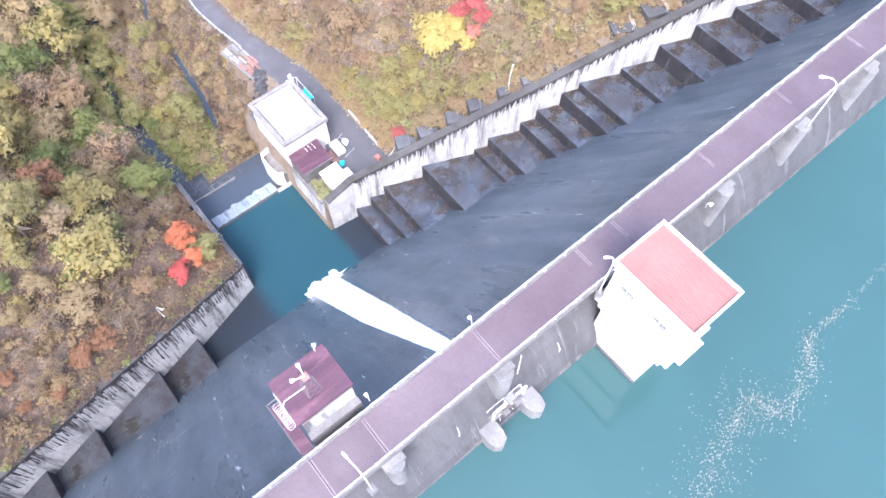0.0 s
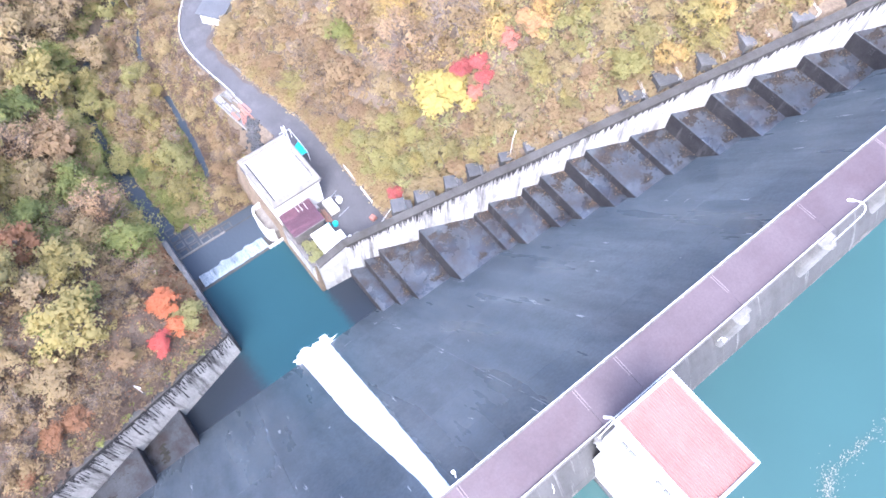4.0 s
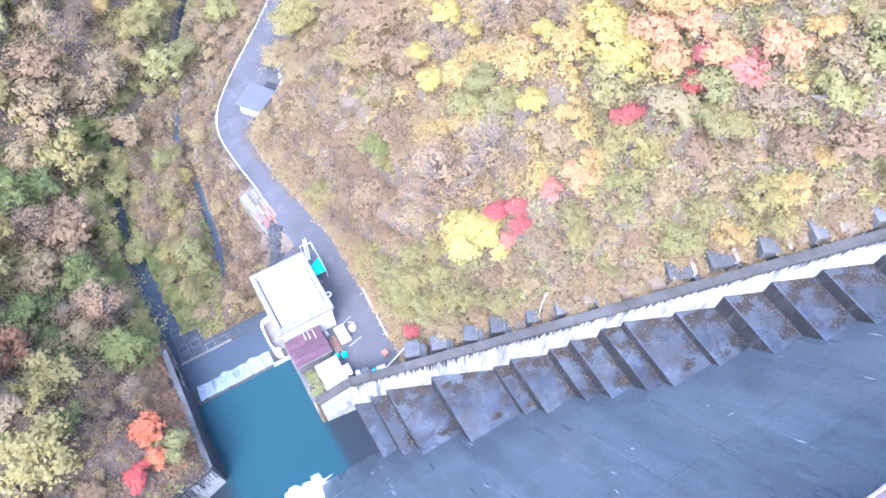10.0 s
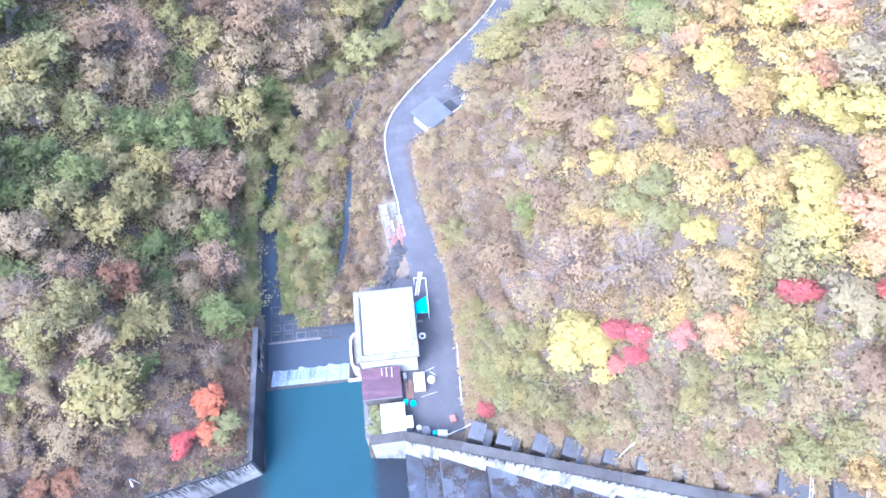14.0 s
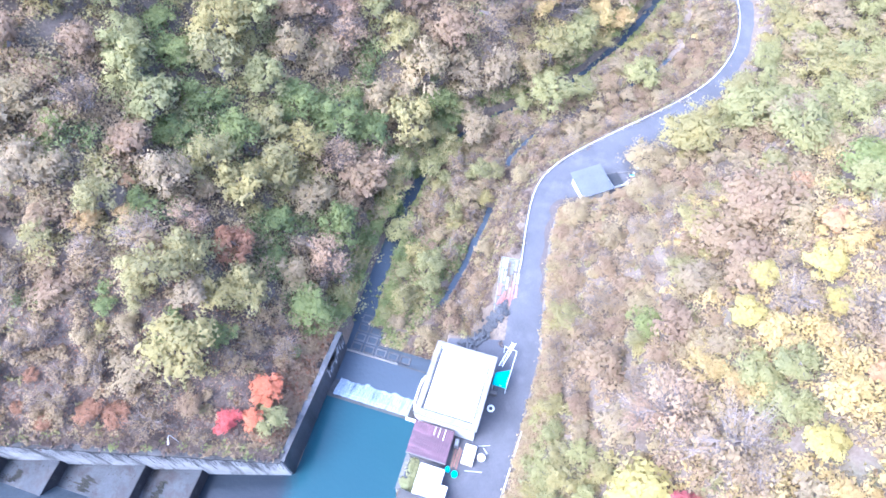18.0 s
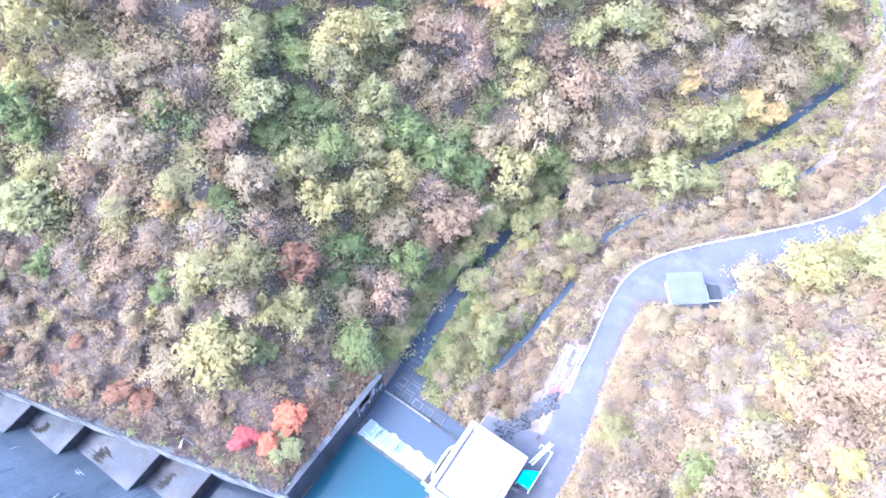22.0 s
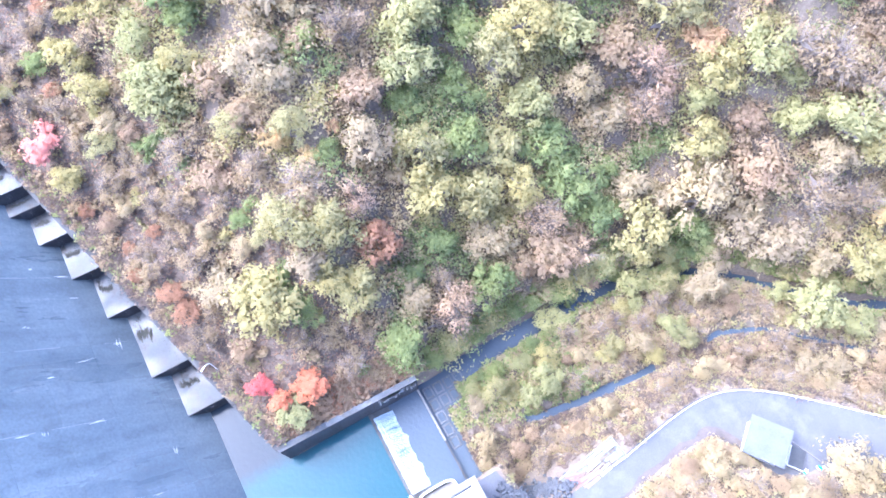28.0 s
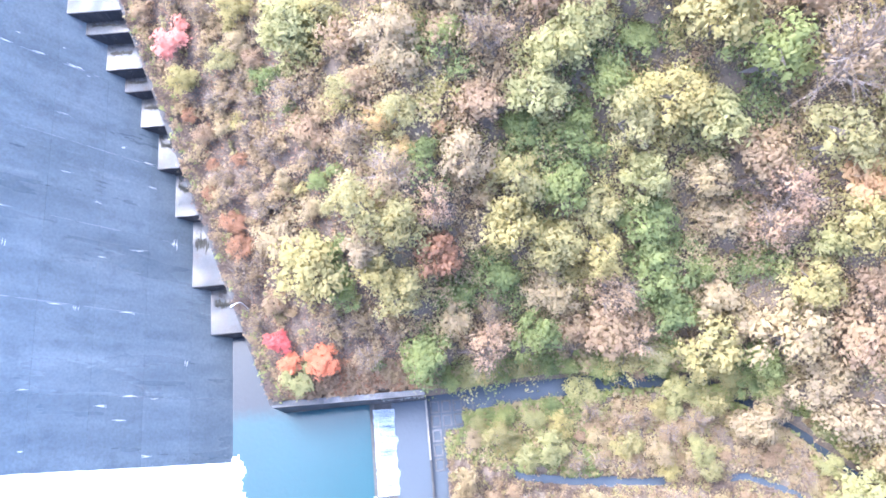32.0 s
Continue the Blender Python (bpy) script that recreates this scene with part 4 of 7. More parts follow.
# ---- spilled water ----
def build_spill():
    b = Build()
    r = np.random.default_rng(5)
    n, k = 60, 14
    for i in range(n + 1):
        t = i / n
        z = 42.6 * (1 - t) + 0.2 * t
        y = face_y(z)
        xl = np.interp(y, [12, 16, 28, 46], [12.0, 12.1, 11.2, 11.2]) + r.normal(0, 0.02)
        xr = np.interp(y, [12, 16, 28, 46], [13.4, 13.8, 14.8, 16.1]) + r.normal(0, 0.025)
        for j in range(k + 1):
            s = j / k
            lift = (0.05 + 0.22 * t) * math.sin(math.pi * s) ** 0.5 + r.uniform(0, 0.09) * math.sin(math.pi * s)
            b.v.append((xl + (xr - xl) * s, y + lift * 0.8 + 0.015, z + lift * 0.6 + 0.015))
    for i in range(n):
        for j in range(k):
            a = i * (k + 1) + j
            b.f.append((a, a + 1, a + k + 2, a + k + 1))
    s = thing("spill", "sheet of white water running down the spillway face", "water", kind="structure")
    part("sheet", b, M["foam"], s, smooth=True)
    # churned foam at the foot: a ragged heap and lumps round it
    b = Build()
    heaps = [(13.6, 44.9, 2.8, 0.95, 0.8)] + [(float(x), 45.2 + float(d), float(q), float(q) * 0.8, 0.3 + float(q) * 0.3) for x, d, q in zip(r.uniform(11.0, 16.3, 16), np.abs(r.normal(0.4, 0.3, 16)), r.uniform(0.3, 0.7, 16))]
    for cx, cy, rx, ry, hh in heaps:
        m, rings = 72, 4
        k0 = len(b.v)
        edge = 1 + np.abs(0.26 * r.normal(size=m))
        b.v.append((cx, cy, hh))
        for i in range(1, rings + 1):
            q = i / rings
            for j in range(m):
                a = 2 * math.pi * j / m
                e = 1 + (edge[j] - 1) * q * q
                b.v.append((cx + rx * q * e * math.cos(a), cy + ry * q * e * math.sin(a), hh * (1 - q * q) + 0.02 + r.uniform(-0.05, 0.05) * (q < 0.95)))
        b.f += [(k0, k0 + 1 + j, k0 + 1 + (j + 1) % m) for j in range(m)]
        for i in range(rings - 1):
            p = k0 + 1 + i * m
            b.f += [(p + j, p + m + j, p + m + (j + 1) % m, p + (j + 1) % m) for j in range(m)]
    tagged(part("spray", b, M["foam"], s, smooth=True), kind="stuff")


build_spill()


def build_weir():
    w = thing("weir", "low concrete weir with white water at the end of the pool", "weir", kind="structure")
    prof = [(63.7, -5), (63.7, 0.06), (64.3, 0.06), (66.6, -1.1), (71.6, -1.15), (71.6, -4)]
    part("apron", Build().hexa([(5.3, y, z) for y, z in prof], [(19.9, y, z) for y, z in prof]), M["coping"], w, "dark wet concrete apron")
    part("end_sill", Build().box(5.3, 13.4, 71.35, 71.62, -1.6, -0.85, 0.03), M["parapet"], w, "thin pale sill line")
    r = np.random.default_rng(9)
    b = Build()
    n, k = 150, 16
    low = np.convolve(r.normal(0, 1, n + 40), np.hanning(14) / 7, mode="same")[20:20 + n + 1]
    high = np.convolve(r.normal(0, 1, n + 40), np.hanning(24) / 12, mode="same")[20:20 + n + 1]
    for i in range(n + 1):
        x = 6.1 + 11.4 * i / n
        y0, y1 = 64.15 - 0.10 * low[i], 67.0 + 0.35 * high[i]
        for j in range(k + 1):
            y = y0 + (y1 - y0) * j / k
            b.v.append((x + r.normal(0, 0.02), y + r.normal(0, 0.03), float(np.interp(y, [64.3, 66.6, 71], [0.06, -1.1, -1.05])) + 0.06 + 0.16 * r.random() * (0.2 < j / k < 0.95)))
    b.f += [(i * (k + 1) + j, (i + 1) * (k + 1) + j, (i + 1) * (k + 1) + j + 1, i * (k + 1) + j + 1) for i in range(n) for j in range(k)]
    tagged(part("white_water", b, M["thin_foam"], w, "tumbling white water"), kind="stuff")
    part("water_film", Build().box(5.3, 19.9, 66.7, 71.34, -1.14, -1.06), M["stream"], w, "smooth dark sheet of water")
    part("pier", Build().box(17.4, 20.0, 63.6, 63.95, -1, 0.55, 0.05), M["white"], w, "white concrete beam end")
    # crib of concrete frames on the river bed
    for j, count in enumerate((5, 3, 2, 1)):
        for i in range(count):
            x, y = 5.5 + 1.95 * i, 72.0 + 1.6 * j
            b = Build()
            for q in ((x, x + 1.7, y, y + 0.25), (x, x + 1.7, y + 1.1, y + 1.35), (x, x + 0.25, y + 0.25, y + 1.1), (x + 1.45, x + 1.7, y + 0.25, y + 1.1)):
                b.box(*q, -2.6, -1.75 - 0.04 * j, 0.02)
            part("crib_frame", b, M["landing"], w, "square concrete bed frame")


build_weir()


def lime_on_pool_wall():
    """Bleached runs on the inner face of the pool wall beside the weir."""
    r = np.random.default_rng(61)
    b = Build()
    for _ in range(70):
        y, w = r.uniform(65.8, 71.3), r.uniform(0.08, 0.4)
        top = float(np.interp(y, [52, 71.6], [7.4, 5.3])) - 0.27 - abs(r.normal(0, 0.4))
        low = top - r.uniform(0.4, 3.2)
        b.add([(5.308, y, top), (5.308, y - w * 0.3, low), (5.308, y + w * 0.5, low - 0.2), (5.308, y + w, top)], [(0, 1, 2, 3)])
    ob = tagged(part("lime_bloom", b, M["wall"]), "bleached lime runs on the dark pool wall", "stain", kind="stuff")
    return ob


lime_on_pool_wall()


# ---- road and yard ----
def build_road():
    b = Build()
    ys = np.concatenate([np.arange(52.6, 95, 2.0), np.arange(95, 180, 0.75), np.arange(180, 230, 2.0)])
    lo, hi = np.interp(ys, ROAD_Y, ROAD_L), np.interp(ys, ROAD_Y, ROAD_R)
    for y, a, c in zip(ys, lo, hi):
        if y < 76:
            a = 20.5
        z = float(road_z(y)) + 0.03
        for s in np.linspace(0, 1, 5):
            b.v.append((a + (c - a) * s, y + (0 if y < 78 else (s - 0.5) * 0.0), z))
    for i in range(len(ys) - 1):
        for j in range(4):
            a = i * 5 + j
            b.f.append((a, a + 1, a + 6, a + 5))
    return tagged(part("road", b, M["asphalt"]), "worn grey valley road and yard", "road", kind="structure")


build_road()


def build_shoulder():
    """Gravel along the inner edge of the road, widening at the lay-by."""
    b = Build()
    ys = np.arange(84.0, 104.6, 0.5)
    hi = np.interp(ys, ROAD_Y, ROAD_R)
    r = np.random.default_rng(83)
    wide = 0.6 + np.convolve(r.normal(0, 1.2, len(ys)), np.ones(5) / 5, mode="same") * 0.5 + np.clip((ys - 99.0) / 5.0, 0, 1) * 2.4
    for y, c, w in zip(ys, hi, np.maximum(wide, 0.35)):
        z = float(road_z(y)) + 0.045
        b.v += [(c - w, y, z), (c + 0.3, y, z)]
    b.f += [(2 * i, 2 * i + 1, 2 * i + 3, 2 * i + 2) for i in range(len(ys) - 1)]
    return tagged(part("road_shoulder", b, M["gravel"]), "pinkish gravel shoulder along the road", "shoulder", kind="structure")


build_shoulder()


def build_floating_debris():
    r = np.random.default_rng(15)
    line = [(53.0, -4.6), (44.2, -4.9), (38.7, -4.6), (36.5, -6.4), (31.6, -7.8), (30.6, -4.8), (26.9, -5.4), (21.5, -7.2), (17.0, -9.5)]
    b = Build()
    for _ in range(2200):
        t = (len(line) - 1.001) * r.uniform(0, 1) ** 0.62
        i = int(t)
        f = t - i
        spread = 0.10 + 0.15 * t * r.choice([0.4, 1.0, 1.7])
        x = line[i][0] * (1 - f) + line[i + 1][0] * f + r.normal(0, spread)
        y = line[i][1] * (1 - f) + line[i + 1][1] * f + r.normal(0, spread)
        q = r.uniform(0.02, 0.065)
        a0 = r.uniform(0, 6)
        ring = lambda s, dz: [(x + s * q * math.cos(a0 + 2.1 * k) * (2.0 if k == 0 else 1), y + s * q * math.sin(a0 + 2.1 * k), LAKE_Z + dz) for k in range(3)]
        b.hexa(ring(1, -0.02), ring(0.8, 0.03))
    tagged(part("floating_debris", b, M["chaff"]), "pale leaves and twigs drifting on the reservoir", "debris", kind="stuff")
    # bleached tide band on the upstream lip
    b = Build()
    x, h = -100.0, 0.5
    while x < 130:
        w = r.uniform(0.15, 0.7)
        h = min(1.0, max(0.1, h + r.normal(0, 0.18)))
        z1 = 38.95 + 0.75 * h * r.uniform(0.5, 1.1)
        y1 = float(np.interp(z1, [38.9, 40.2, 41.6], [7.1, 7.5, 8.2])) - 0.006
        if r.random() < 0.45:
            x += w
            continue
        b.add([(x, 7.094, 38.4), (x + w, 7.094, 38.4), (x + w, 7.094, 38.9), (x, 7.094, 38.9), (x + w + r.uniform(-0.1, 0.3), y1, z1), (x + r.uniform(-0.1, 0.3), y1, z1)], [(0, 1, 2, 3), (3, 2, 4, 5)])
        x += w
    tagged(part("tide_band", b, M["kerb"], dam, "bleached white band at the waterline"), kind="stuff")


build_floating_debris()


def patch(b, x, y, z, rx, ry, r):
    n = 16
    ph = r.uniform(0, 6, 3)
    pts = []
    for k in range(n):
        a = 2 * math.pi * k / n
        q = 1 + 0.3 * math.sin(2 * a + ph[0]) + 0.2 * math.sin(3 * a + ph[1]) + 0.15 * math.sin(5 * a + ph[2])
        pts.append((x + rx * q * math.cos(a), y + ry * q * math.sin(a), z))
    b.add(pts + [(x, y, z + 0.05)], [(k, (k + 1) % n, n) for k in range(n)])


def build_patches():
    r = np.random.default_rng(51)
    for (xa, z), (xb, _) in zip(LEFT_STEPS[:-6], LEFT_STEPS[1:-5]):
        w = xa - xb
        y0, y1 = face_y(z), float(left_wall_y(xb))
        b = Build()
        for k in range(7):
            v = 0.2 + 0.09 * k
            patch(b, xb + (0.30 + 0.10 * v + r.normal(0, 0.02)) * w, y0 + v * (y1 - y0), z + 0.006 + 0.004 * k, w * r.uniform(0.05, 0.10), (y1 - y0) * r.uniform(0.05, 0.09), r)
        part("moss", b, M["algae"], left_steps, "dark moss on the step")


build_patches()


# ---- powerhouse and yard ----
def build_powerhouse():
    h = thing("powerhouse", "white flat-roofed powerhouse beside the pool", "building")
    x0, x1, y0, y1 = 20.3, 27.7, 61.8, 71.2
    part("wall", Build().box(x0, x1, y0, y1, -4, 12.3), M["white"], h, "white plastered wall")
    part("roof", Build().box(x0 - 0.2, x1 + 0.2, y0 - 0.25, y1 + 0.2, 12.3, 12.7), M["roof_white"], h, "white flat roof")
    for q in ((x0 - 0.35, x1 + 0.35, y0 - 0.4, y0 + 0.5), (x0 - 0.35, x1 + 0.35, y1 - 0.3, y1 + 0.35), (x0 - 0.35, x0 + 0.35, y0 + 0.5, y1 - 0.3), (x1 - 0.3, x1 + 0.35, y0 + 0.5, y1 - 0.3)):
        part("parapet", Build().box(*q, 12.705, 13.05, 0.04), M["parapet"], h, "weathered white parapet slab")
    part("gutter", Build().box(x0 + 0.40, x0 + 0.60, y0 + 0.6, y1 - 0.5, 12.705, 12.78).box(x0 + 0.6, x1 - 0.4, y0 + 0.55, y0 + 0.68, 12.705, 12.78).box(x1 - 0.5, x1 - 0.36, y0 + 0.8, y1 - 1.0, 12.705, 12.78), M["coping"], h, "grey roof gutter line")
    for y in (63.2, 65.6, 68.0):
        w = part("window", Build().box(x1 + 0.002, x1 + 0.05, y, y + 1.3, 9.0, 10.6), M["white_metal"], h, "steel-framed window")
        part("pane", Build().box(x1 + 0.052, x1 + 0.06, y + 0.08, y + 0.62, 9.08, 10.52), M["glass"], w)
        part("pane", Build().box(x1 + 0.052, x1 + 0.06, y + 0.68, y + 1.22, 9.08, 10.52), M["glass"], w)
    d = part("door", Build().box(x1 + 0.002, x1 + 0.06, 69.7, 70.8, 7.05, 9.2), M["steel"], h, "grey steel door")
    part("handle", Build().tube((x1 + 0.1, 69.85, 8.0), (x1 + 0.1, 69.85, 8.25), 0.02), M["white_metal"], d)
    return h


build_powerhouse()


def build_lean_to():
    h = thing("lean_to", "lean-to with a maroon sheet roof against the powerhouse", "shed")
    x0, x1, y0, y1 = 20.15, 25.3, 57.4, 61.4
    part("wall", Build().box(x0 + 0.15, x1 - 0.2, y0 + 0.2, y1, YARD_Z - 1, 9.7), M["kerb"], h)
    roof = part("roof", Build().hexa([(x0, y0, 9.72), (x1, y0, 9.72), (x1, y1 - 0.01, 10.3), (x0, y1 - 0.01, 10.3)], [(x0, y0, 9.82), (x1, y0, 9.82), (x1, y1 - 0.01, 10.4), (x0, y1 - 0.01, 10.4)]), M["maroon"], h, "maroon corrugated roof, faded in bands")
    for k in range(17):
        x = x0 + 0.15 + (x1 - x0 - 0.3) * k / 16
        part("rib", Build().hexa([(x - 0.04, y0, 9.822), (x + 0.04, y0, 9.822), (x + 0.04, y1 - 0.01, 10.402), (x - 0.04, y1 - 0.01, 10.402)], [(x - 0.02, y0, 9.86), (x + 0.02, y0, 9.86), (x + 0.02, y1 - 0.01, 10.44), (x - 0.02, y1 - 0.01, 10.44)]), M["maroon"], roof)
    part("edge_board", Build().box(x0 - 0.05, x1 + 0.05, y0 - 0.12, y0 - 0.001, 9.55, 9.85), M["kerb"], h, "pale eaves board")
    for x in (22.9, 23.5, 24.2):
        part("pipe", Build().path([(x, y1 - 0.05, 10.5), (x, y1 - 1.2 - 0.3 * (x - 23), 10.42)], 0.035), M["white_metal"], h, "white pipe lying on the roof")
    return h


build_lean_to()


def build_white_shed():
    h = thing("site_office", "white flat-roofed site cabin on the yard", "shed")
    part("wall", Build().box(22.5, 25.3, 53.2, 56.6, YARD_Z, 9.0).box(25.3, 26.1, 53.5, 54.9, YARD_Z, 8.8), M["white"], h)
    part("roof", Build().box(22.3, 25.45, 53.0, 56.8, 9.0, 9.16, 0.03), M["roof_white"], h, "white roof slab")
    part("porch_roof", Build().box(25.452, 26.35, 53.4, 55.0, 8.8, 8.93, 0.02), M["roof_white"], h)
    part("window", Build().box(23.2, 24.3, 56.6, 56.64, 7.9, 8.6), M["glass"], h)
    return h


build_white_shed()


def build_tail_platform():
    w = thing("tailrace_wall", "curved white wall round the tailrace platform", "wall")
    part("platform", Build().box(18.6, 20.28, 64.4, 69.6, -3.0, 2.4), M["parapet"], w, "pale concrete platform")
    pts = [(20.2, 69.9), (18.7, 69.6), (18.3, 68.8), (18.25, 67.0), (18.3, 65.4), (18.6, 64.6), (19.3, 64.2)]
    b = Build()
    for (xa, ya), (xb, yb) in zip(pts[:-1], pts[1:]):
        d = Vector((xb - xa, yb - ya, 0)).normalized()
        nn = Vector((-d.y, d.x, 0)) * 0.14
        p = [Vector((xa, ya, 0)) - nn, Vector((xb, yb, 0)) - nn, Vector((xb, yb, 0)) + nn, Vector((xa, ya, 0)) + nn]
        b.hexa([(q.x, q.y, -3) for q in p], [(q.x, q.y, 3.4) for q in p])
    part("guard", b, M["white"], w)


build_tail_platform()


def barrel(x, y, z, r, h, mat, name, label, lying=False):
    ob = thing(name, label, name.replace("_", " "), at=pose(x, y, z, 90 if lying else 0, 0, 20))
    b = Build()
    for za, zb, ra, rb in ((0, 0.06, 0.92, 1.0), (0.06, h * 0.33, 1.0, 1.0), (h * 0.33, h * 0.36, 1.05, 1.05), (h * 0.36, h * 0.66, 1.0, 1.0), (h * 0.66, h * 0.69, 1.05, 1.05), (h * 0.69, h - 0.05, 1.0, 1.0), (h - 0.05, h, 1.0, 0.9)):
        b.tube((0, 0, za), (0, 0, zb), r * ra, r * rb, 16)
    part("drum", b, mat, ob)
    part("lid", Build().tube((0, 0, h), (0, 0, h + 0.05), r * 0.75, r * 0.7, 16), mat, ob)
    return ob


Z = YARD_Z + 0.03
barrel(27.9, 53.0, Z, 0.62, 1.2, M["concrete"], "water_tank", "squat grey water tank beside the wall")
barrel(27.0, 53.6, Z, 0.33, 0.9, M["white_metal"], "drum", "white plastic drum on the yard")
barrel(29.0, 52.7, Z, 0.3, 0.9, M["teal"], "drum", "turquoise plastic drum on the yard")
barrel(25.6, 57.3, Z, 0.35, 0.8, M["teal"], "drum", "turquoise plastic drum by the lean-to")
barrel(26.6, 57.0, Z, 0.42, 0.7, M["teal"], "drum", "turquoise tub by the lean-to")


def build_canopy():
    c = thing("tarpaulin_canopy", "turquoise tarpaulin stretched over a steel frame", "canopy")
    fr = Build()
    for x, y in ((28.2, 69.3), (30.0, 69.2), (30.1, 74.6), (28.4, 74.8)):
        fr.tube((x, y, Z), (x, y, 9.2), 0.05)
    fr.path([(28.2, 69.3, 9.2), (30.0, 69.2, 9.2), (30.1, 74.6, 9.2), (28.4, 74.8, 9.2)], 0.045)
    part("frame", fr, M["white_metal"], c)
    b = Build()
    n = 8
    for i in range(n + 1):
        for j in range(n + 1):
            s, t = i / n, j / n
            b.v.append((28.1 + 1.95 * s, 69.1 + (1.7 + 1.0 * s) * t, 9.3 - 0.22 * math.sin(math.pi * s) * math.sin(math.pi * t) - (0.12 if i in (0, n) else 0) + 0.03 * math.sin(7 * s + 5 * t)))
    for i in range(n):
        for j in range(n):
            a = i * (n + 1) + j
            b.f.append((a, a + n + 1, a + n + 2, a + 1))
    sheet = part("tarpaulin", b, M["teal"], c, "sagging turquoise tarpaulin", smooth=True)
    sheet.modifiers.new("thickness", "SOLIDIFY").thickness = 0.02


build_canopy()


def build_ladder():
    s = thing("aluminium_ladder", "long aluminium ladder lying on the canopy frame", "ladder")
    for dx in (-0.22, 0.22):
        part("stile", Build().path([(28.55 + dx, 71.9, 9.35), (29.45 + dx, 75.6, 9.35)], 0.05), M["white_metal"], s)
    for k in range(12):
        t = (k + 0.5) / 12
        part("rung", Build().tube((28.33 + 0.9 * t, 71.9 + 3.7 * t, 9.35), (28.77 + 0.9 * t, 71.9 + 3.7 * t, 9.35), 0.03, n=6), M["white_metal"], s)


build_ladder()


def build_white_crate():
    s = thing("covered_pallet", "stack under a taut white cover on the yard", "pallet")
    part("pallet", Build().box(26.9, 28.5, 58.5, 61.1, Z, Z + 0.14), M["timber"], s)
    part("cover", Build().box(26.95, 28.45, 58.55, 61.05, Z + 0.14, Z + 1.0, 0.09), M["white"], s, "white plastic cover")
    part("strap", Build().box(26.94, 28.46, 59.7, 59.76, Z + 1.001, Z + 1.012), M["coping"], s)


build_white_crate()


def build_round_table():
    s = thing("round_table", "round white table on the yard", "table")
    part("tabletop", Build().tube((29.3, 59.9, Z + 0.72), (29.3, 59.9, Z + 0.77), 0.5, 0.5, 24), M["white_metal"], s)
    part("stem", Build().tube((29.3, 59.9, Z), (29.3, 59.9, Z + 0.72), 0.06), M["white_metal"], s)
    part("foot", Build().tube((29.3, 59.9, Z), (29.3, 59.9, Z + 0.05), 0.3, 0.25, 16), M["white_metal"], s)


build_round_table()


def tyre(x, y, z):
    s = thing("tyre", "white-painted tyre lying beside the powerhouse", "tyre")
    b = Build()
    n, k = 20, 8
    for i in range(n):
        a = 2 * math.pi * i / n
        for j in range(k):
            c = 2 * math.pi * j / k
            rr = 0.38 + 0.13 * math.cos(c)
            b.v.append((x + rr * math.cos(a), y + rr * math.sin(a), z + 0.13 + 0.13 * math.sin(c)))
    for i in range(n):
        for j in range(k):
            b.f.append((i * k + j, ((i + 1) % n) * k + j, ((i + 1) % n) * k + (j + 1) % k, i * k + (j + 1) % k))
    part("casing", b, M["white_metal"], s, smooth=True)


tyre(28.75, 66.6, Z)


def block_stack(name, label, category, x, y, z, sx, sy, sz, mat, yaw=0.0):
    s = thing(name, label, category, at=pose(x, y, z, 0, 0, yaw))
    part("body", Build().box(-sx / 2, sx / 2, -sy / 2, sy / 2, 0, sz, min(sx, sy, sz) * 0.12), mat, s)
    part("top", Build().box(-sx * 0.4, sx * 0.4, -sy * 0.4, sy * 0.4, sz, sz + 0.05, 0.01), mat, s)
    return s


block_stack("air_conditioner", "beige air conditioner unit beside the powerhouse wall", "air conditioner", 28.5, 68.6, Z, 1.0, 0.5, 0.8, M["kerb"], 5)
block_stack("chest", "white lidded chest on turquoise feet by the wall", "chest", 30.0, 52.55, Z, 1.3, 0.85, 0.8, M["white"], -8)
block_stack("crate", "pinkish wooden crate beside the yard fence", "crate", 31.6, 54.4, Z, 0.8, 0.9, 0.6, M["rust"], 12)
block_stack("sacks", "pale sacks piled against the wall", "sacks", 26.2, 53.1, Z, 0.9, 0.5, 0.35, M["kerb"], 20)
block_stack("cabinet", "grey steel cabinet beside the lean-to", "cabinet", 25.8, 60.7, Z, 0.5, 0.9, 1.3, M["steel"], 4)


def build_planks():
    r = random.Random(8)
    for k in range(6):
        s = thing("plank", "rusty brown plank leaning on the yard", "plank", "planks by the lean-to", at=pose(25.75 + 0.17 * k, 59.0 + r.uniform(-0.2, 0.2), Z + 0.02 + 0.012 * k, 0, 0, 90 + r.uniform(-4, 4)))
        part("board", Build().box(-1.3, 1.3, -0.07, 0.07, 0, 0.06, 0.01), M["rust"] if k % 2 else M["timber"], s)
    for x, y, yaw, L in ((29.2, 61.6, 20, 1.6), (28.8, 58.1, 12, 2.2), (29.6, 61.0, -40, 0.9)):
        s = thing("pipe", "grey pipe lying on the yard", "pipe", "pipes on the yard", at=pose(x, y, Z + 0.05, 0, 0, yaw))
        part("tube", Build().tube((-L / 2, 0, 0), (L / 2, 0, 0), 0.05), M["steel"], s)


build_planks()


